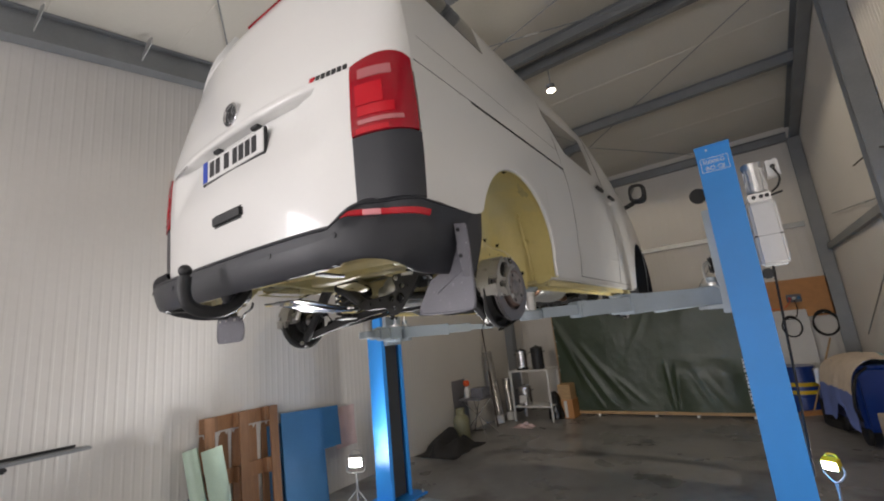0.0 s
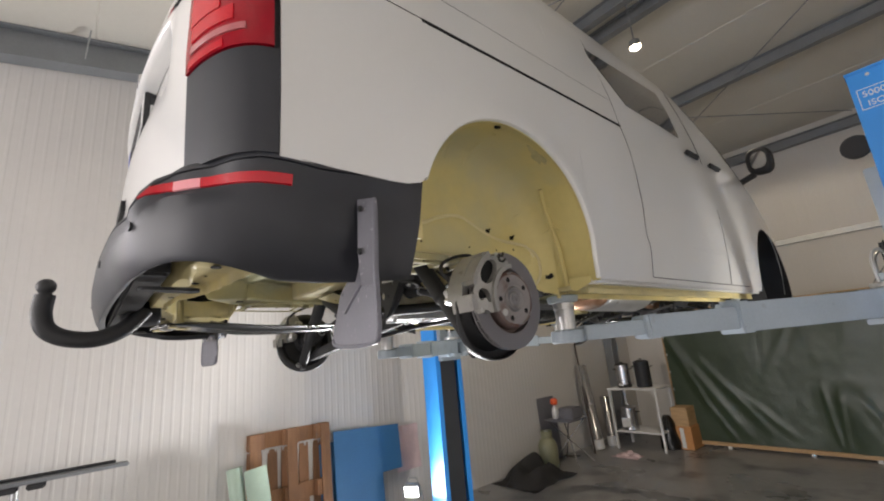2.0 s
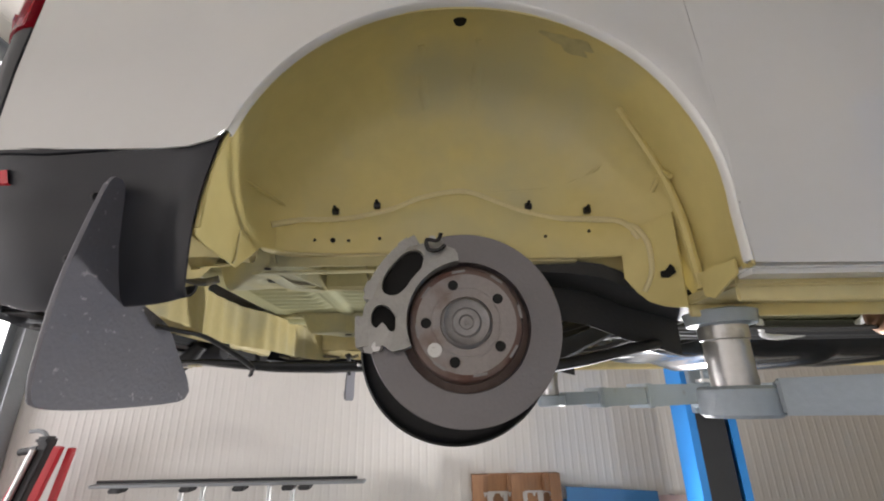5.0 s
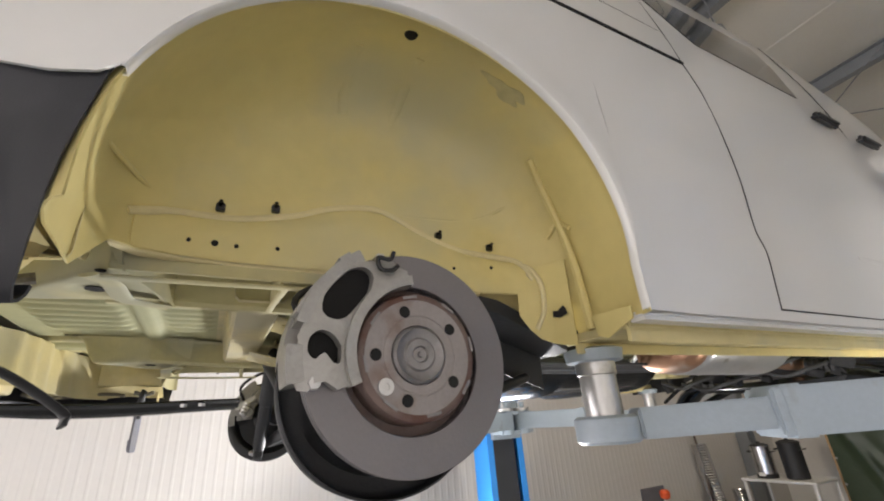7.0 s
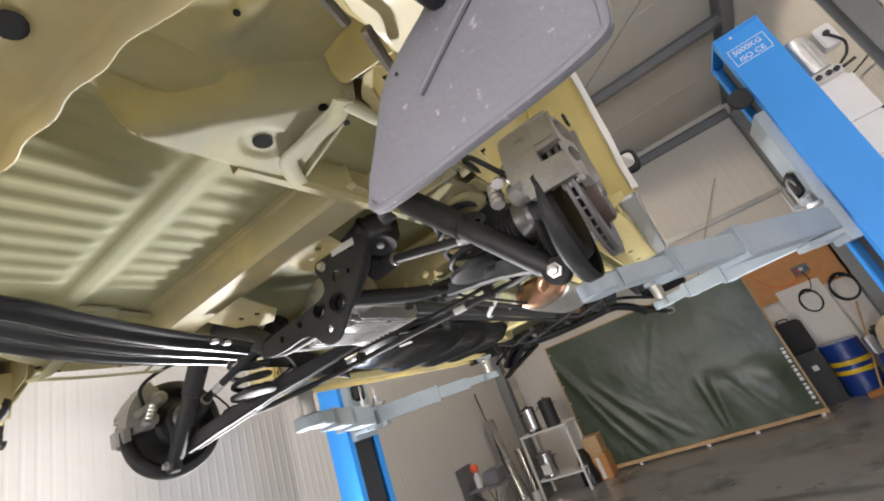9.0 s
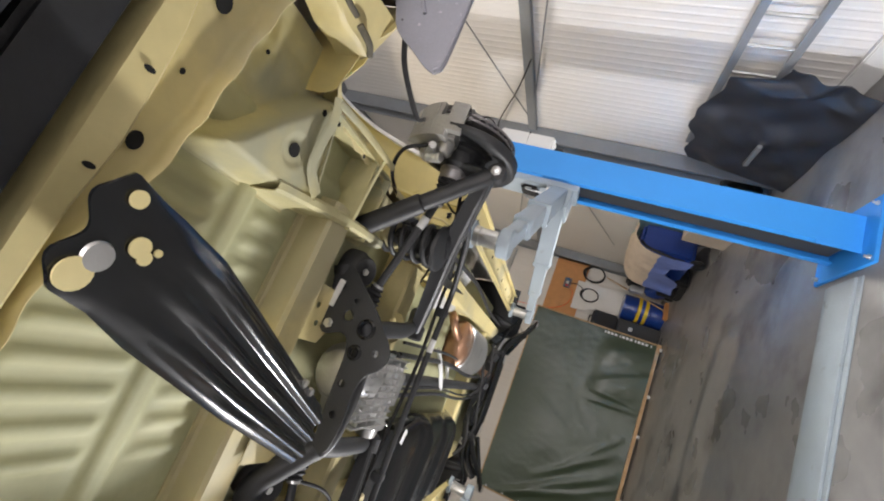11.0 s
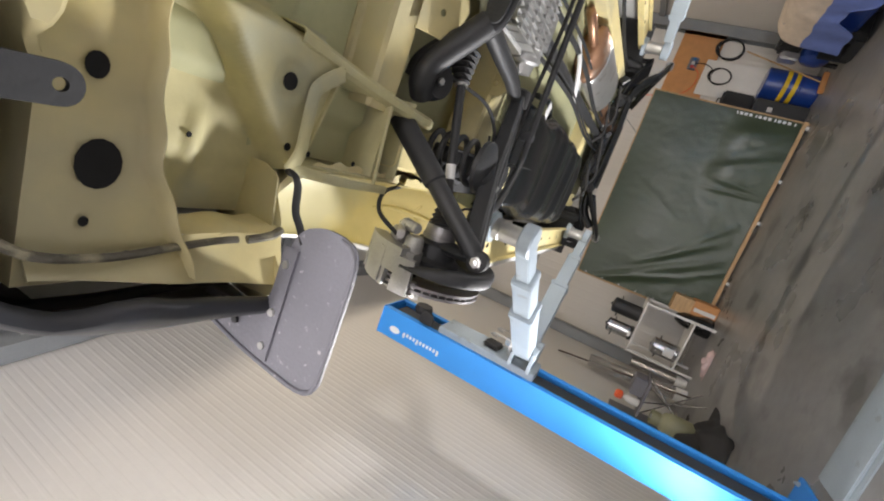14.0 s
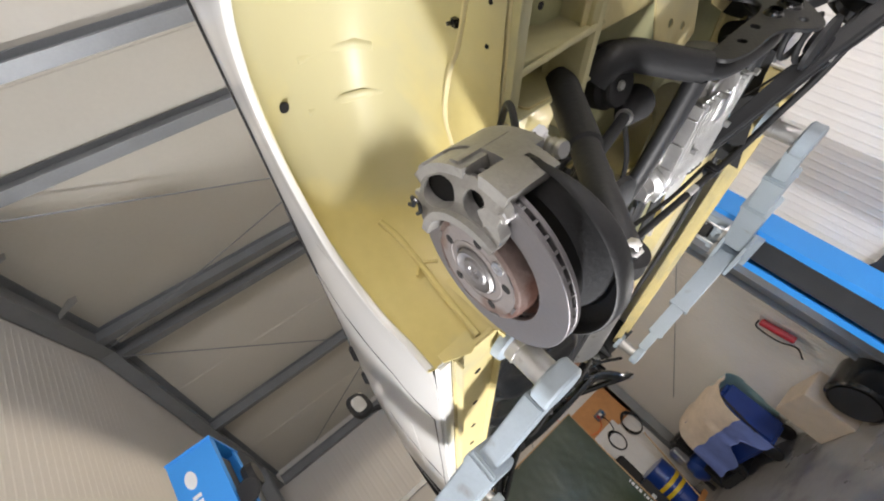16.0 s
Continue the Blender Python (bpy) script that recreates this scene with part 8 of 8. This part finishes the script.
part("motor", boxb((-0.18, -0.13, 0.52), (0.22, 0.13, 0.82), 0.04, None, 3), BLACKMATT, comp)
part("pump", boxb((-0.30, -0.10, 0.50), (-0.19, 0.10, 0.74), 0.02), ALU, comp)
for x in (-0.2, 0.2):
    for y in (-0.13, 0.13):
        part("foot", turned(bmesh.new(), [(0, 0.035), (0.17, 0.03)], (x, y, 0), (x, y, 1), 14), RUBBER, comp)
part("handle", pipe(bmesh.new(), [(0.30, -0.12, 0.4), (0.42, -0.12, 0.6), (0.42, 0.12, 0.6), (0.30, 0.12, 0.4)], 0.013, 10, 4), BLACKMATT, comp)
broom = thing("broom", "broom with a pale wooden stick leant over the drum", "broom", at=pose(0, 0, 0))
part("stick", rod(bmesh.new(), (2.30, 7.02, 0.06), (2.80, 7.74, 1.10), 0.012, 10), WOOD, broom)
part("head", boxb((-0.2, -0.03, 0), (0.2, 0.03, 0.07), 0.008, pose(2.30, 7.02, 0.0, 0, 0, 30)), CHIP, broom)
tools = thing("tool_case", "black open tool case with orange insert on the floor", "tool case", at=pose(2.66, 6.28, 0, 0, 0, 24))
part("tray", boxb((-0.25, -0.18, 0.0), (0.25, 0.18, 0.12), 0.015), BLACKMATT, tools)
part("insert", boxb((-0.10, -0.10, 0.1205), (0.06, 0.04, 0.16), 0.02), CHIP, tools)
part("lid", boxb((-0.25, 0.18, 0.02), (0.25, 0.21, 0.36), 0.01), BLACKMATT, tools)
blk = thing("black_crate", "black plastic crate on the floor behind the tarpaulin", "crate", at=pose(1.80, 7.30, 0))
part("crate", boxb((-0.18, -0.15, 0), (0.16, 0.15, 0.72), 0.015), BLACKMATT, blk)
part("label", boxb((-0.02, -0.1535, 0.46), (0.05, -0.1505, 0.53), 0.001), SHEETWHITE, blk)
case = thing("black_case", "black carrying case on the crate behind the tarpaulin", "case", at=pose(1.80, 7.34, 0.7205))
part("shell", boxb((-0.17, -0.10, 0), (0.20, 0.10, 0.46), 0.03, pose(0, 0, 0, 0, 0, 12), 3), BLACKMATT, case)
part("handle", pipe(bmesh.new(), [(-0.07, 0, 0.455), (-0.06, 0, 0.50), (0.06, 0, 0.50), (0.07, 0, 0.455)], 0.010, 8, 4), RUBBER, case)

# blanket over a covered machine beside the pale wall
BEIGE = material("beige_wool", (0.66, 0.56, 0.46), 0.9, vary=0.15, scale=9, bump=0.4)
BLUEWOOL = material("blue_wool", (0.15, 0.21, 0.52), 0.9, vary=0.15, scale=9, bump=0.4)
TEAL = material("teal_wool", (0.26, 0.40, 0.41), 0.9, vary=0.15, scale=9, bump=0.4)
mach = thing("covered_machine", "machine on wheels covered by a striped wool blanket", "machine", at=pose(2.82, 5.72, 0, 0, 0, 8))
part("body", boxb((-0.26, -0.50, 0.16), (0.20, 0.48, 0.92), 0.05, None, 3), DRUMBLUE, mach)
for y in (-0.38, 0.36):
    part("wheel", turned(bmesh.new(), [(0, 0.09), (0.01, 0.11), (0.05, 0.11), (0.06, 0.09)], (-0.26, y, 0.112), (1, y, 0.112), 22), RUBBER, mach)
    part("wheel", turned(bmesh.new(), [(0, 0.09), (0.01, 0.11), (0.05, 0.11), (0.06, 0.09)], (0.14, y, 0.112), (1, y, 0.112), 22), RUBBER, mach)
part("hose", pipe(bmesh.new(), [(-0.28, -0.5, 0.3), (-0.34, -0.62, 0.5), (-0.26, -0.60, 0.80), (-0.1, -0.45, 0.9)], 0.016, 10, 6), RUBBER, mach)
prof = [(-0.36, 0.16), (-0.35, 0.42), (-0.33, 0.68), (-0.27, 0.88), (-0.12, 0.99), (0.05, 1.03), (0.17, 1.02), (0.25, 0.88), (0.27, 0.52), (0.275, 0.28)]
prof = [tuple(p)[:2] for p in smooth_path([(x, z, 0) for x, z in prof], 5)]


def drape(k, y):
    """A point of the blanket: k along its section from the hem, y along the machine."""
    x, z = prof[k]
    hem = 0.20 + 0.22 * swage(y, -0.40, 0.02, 0.25) + 0.04 * noise.noise((y * 5, 0, 2))
    if k < 12 and z < hem:
        z = hem + 0.02 * (z - 0.16)
    sag = 0.05 * noise.noise((x * 3, y * 3.1, 8)) + 0.018 * noise.noise((x * 9, y * 7, 3)) - 0.10 * max(0, abs(y + 0.03) - 0.42) - 0.05 * max(0, y)
    return (x - 0.03 * math.sin(y * 13 + 2 * z) * max(0, 0.8 - z) + 0.012 * noise.noise((x * 6, y * 7, 1)), y + 0.05 * noise.noise((x * 2, z * 2, 5)), z + sag * min(1, z * 1.6))


stripes = ((0, 9, BLUEWOOL, "blue stripe of the blanket"), (9, 27, BEIGE, "beige stripe of the blanket"), (27, 45, TEAL, "teal stripe of the blanket"))
for lo, hi, mat, lab in stripes:
    bm = bmesh.new()
    loft(bm, [[drape(k, y) for k in range(lo, hi + 1)] for y in np.linspace(-0.60, 0.55, 60)])
    part("blanket", thick(bm, 0.008), mat, mach, lab, angle=80)

# ---- along the pale wall ----
lad = thing("ladder", "brown-grey ladder hung lengthwise low on the pale wall", "ladder", at=pose(XR - 0.09, 0, 0))
for z in (0.94, 0.58):
    part("rail", boxb((-0.02, 0.4, z - 0.03), (0.02, 3.02, z + 0.03), 0.005), STEELGREY, lad)
for k in range(9):
    part("rung", rod(bmesh.new(), (0, 0.6 + 0.28 * k, 0.6095), (0, 0.6 + 0.28 * k, 0.9095), 0.014, 12), GALV, lad)
for y in (0.8, 2.6):
    part("bracket", boxb((-0.015, y - 0.02, 0.975), (0.085, y + 0.02, 1.0), 0.003), ZINC, lad)
tray_t = thing("undertray", "black crumpled plastic undertray leant against the pale wall", "undertray", at=pose(2.92, 2.48, 0))
bm = bmesh.new()
rows = []
for u in np.linspace(0, 1, 40):
    row = []
    top = 1.02 - 0.30 * abs(u - 0.55) + 0.10 * noise.noise((u * 6, 3, 1)) - (0.30 if u < 0.12 else 0)
    for v in np.linspace(0, 1, 30):
        rib = 0.020 * (1 if (int(u * 7) + int(v * 4)) % 2 else -1) * math.sin(math.pi * ((u * 7) % 1)) * math.sin(math.pi * ((v * 4) % 1))
        row.append((0.19 * v + 0.04 * noise.noise((u * 3, v * 3, 4)) + rib - 0.13, (u - 0.5) * 1.35 * (1 + 0.12 * noise.noise((v * 4, 2, u))), 0.01 + top * v))
    rows.append(row)
loft(bm, rows)
part("shell", thick(bm, 0.006), PLASTIC, tray_t, angle=60)
part("bracket", boxb((-0.10, 0.10, 0.42), (-0.06, 0.42, 0.46), 0.006), GALV, tray_t, "bent metal strip")
bucket = thing("rubber_tub", "black shiny plastic drum lying beside the pale wall", "drum", at=pose(2.86, 3.72, 0))
part("shell", turned(bmesh.new(), [(0, 0.10), (0.01, 0.22), (0.04, 0.25), (0.40, 0.25), (0.43, 0.22), (0.44, 0.10)], (-0.24, 0, 0.25), (1, 0, 0.25), 34), BLACK, bucket, angle=40)
part("cover", turned(bmesh.new(), [(0, 0.15), (0.01, 0.20)], (-0.255, 0, 0.25), (1, 0, 0.25), 30), BLACKMATT, bucket)
bag = thing("red_bag", "red grease gun with a black hose hung on the pale wall", "grease gun", at=pose(XR - 0.06, 3.98, 1.06))
part("barrel", rod(bmesh.new(), (-0.02, 0, 0.16), (-0.02, -0.05, -0.20), 0.045, 18, None, 0.012), RED, bag)
part("hose", pipe(bmesh.new(), [(-0.02, 0.0, 0.18), (-0.03, 0.10, 0.14), (-0.03, 0.10, -0.1), (-0.03, 0.02, -0.26), (-0.03, 0.12, -0.38)], 0.009, 8, 6), RUBBER, bag)
part("hook", rod(bmesh.new(), (-0.02, 0, 0.17), (0.056, 0, 0.19), 0.006, 8), ZINC, bag)
cab = thing("wall_cable", "black cable hanging in a loop on the pale wall", "cable", at=pose(XR - 0.10, 3.6, 0))
part("cable", pipe(bmesh.new(), [(0.03, -1.4, 2.57), (0.02, -0.9, 2.75), (0, -0.2, 3.05), (0.02, 0.5, 3.15), (0.03, 1.0, 3.2)], 0.008, 8, 6), RUBBER, cab)
rk = thing("wheel_crate", "pale carton on the floor beside the black drum", "carton", at=pose(2.88, 4.38, 0))
part("box", boxb((-0.2, -0.28, 0), (0.2, 0.26, 0.50), 0.008), material("pale_card", (0.55, 0.47, 0.38), 0.8, vary=0.15, bump=0.2), rk)
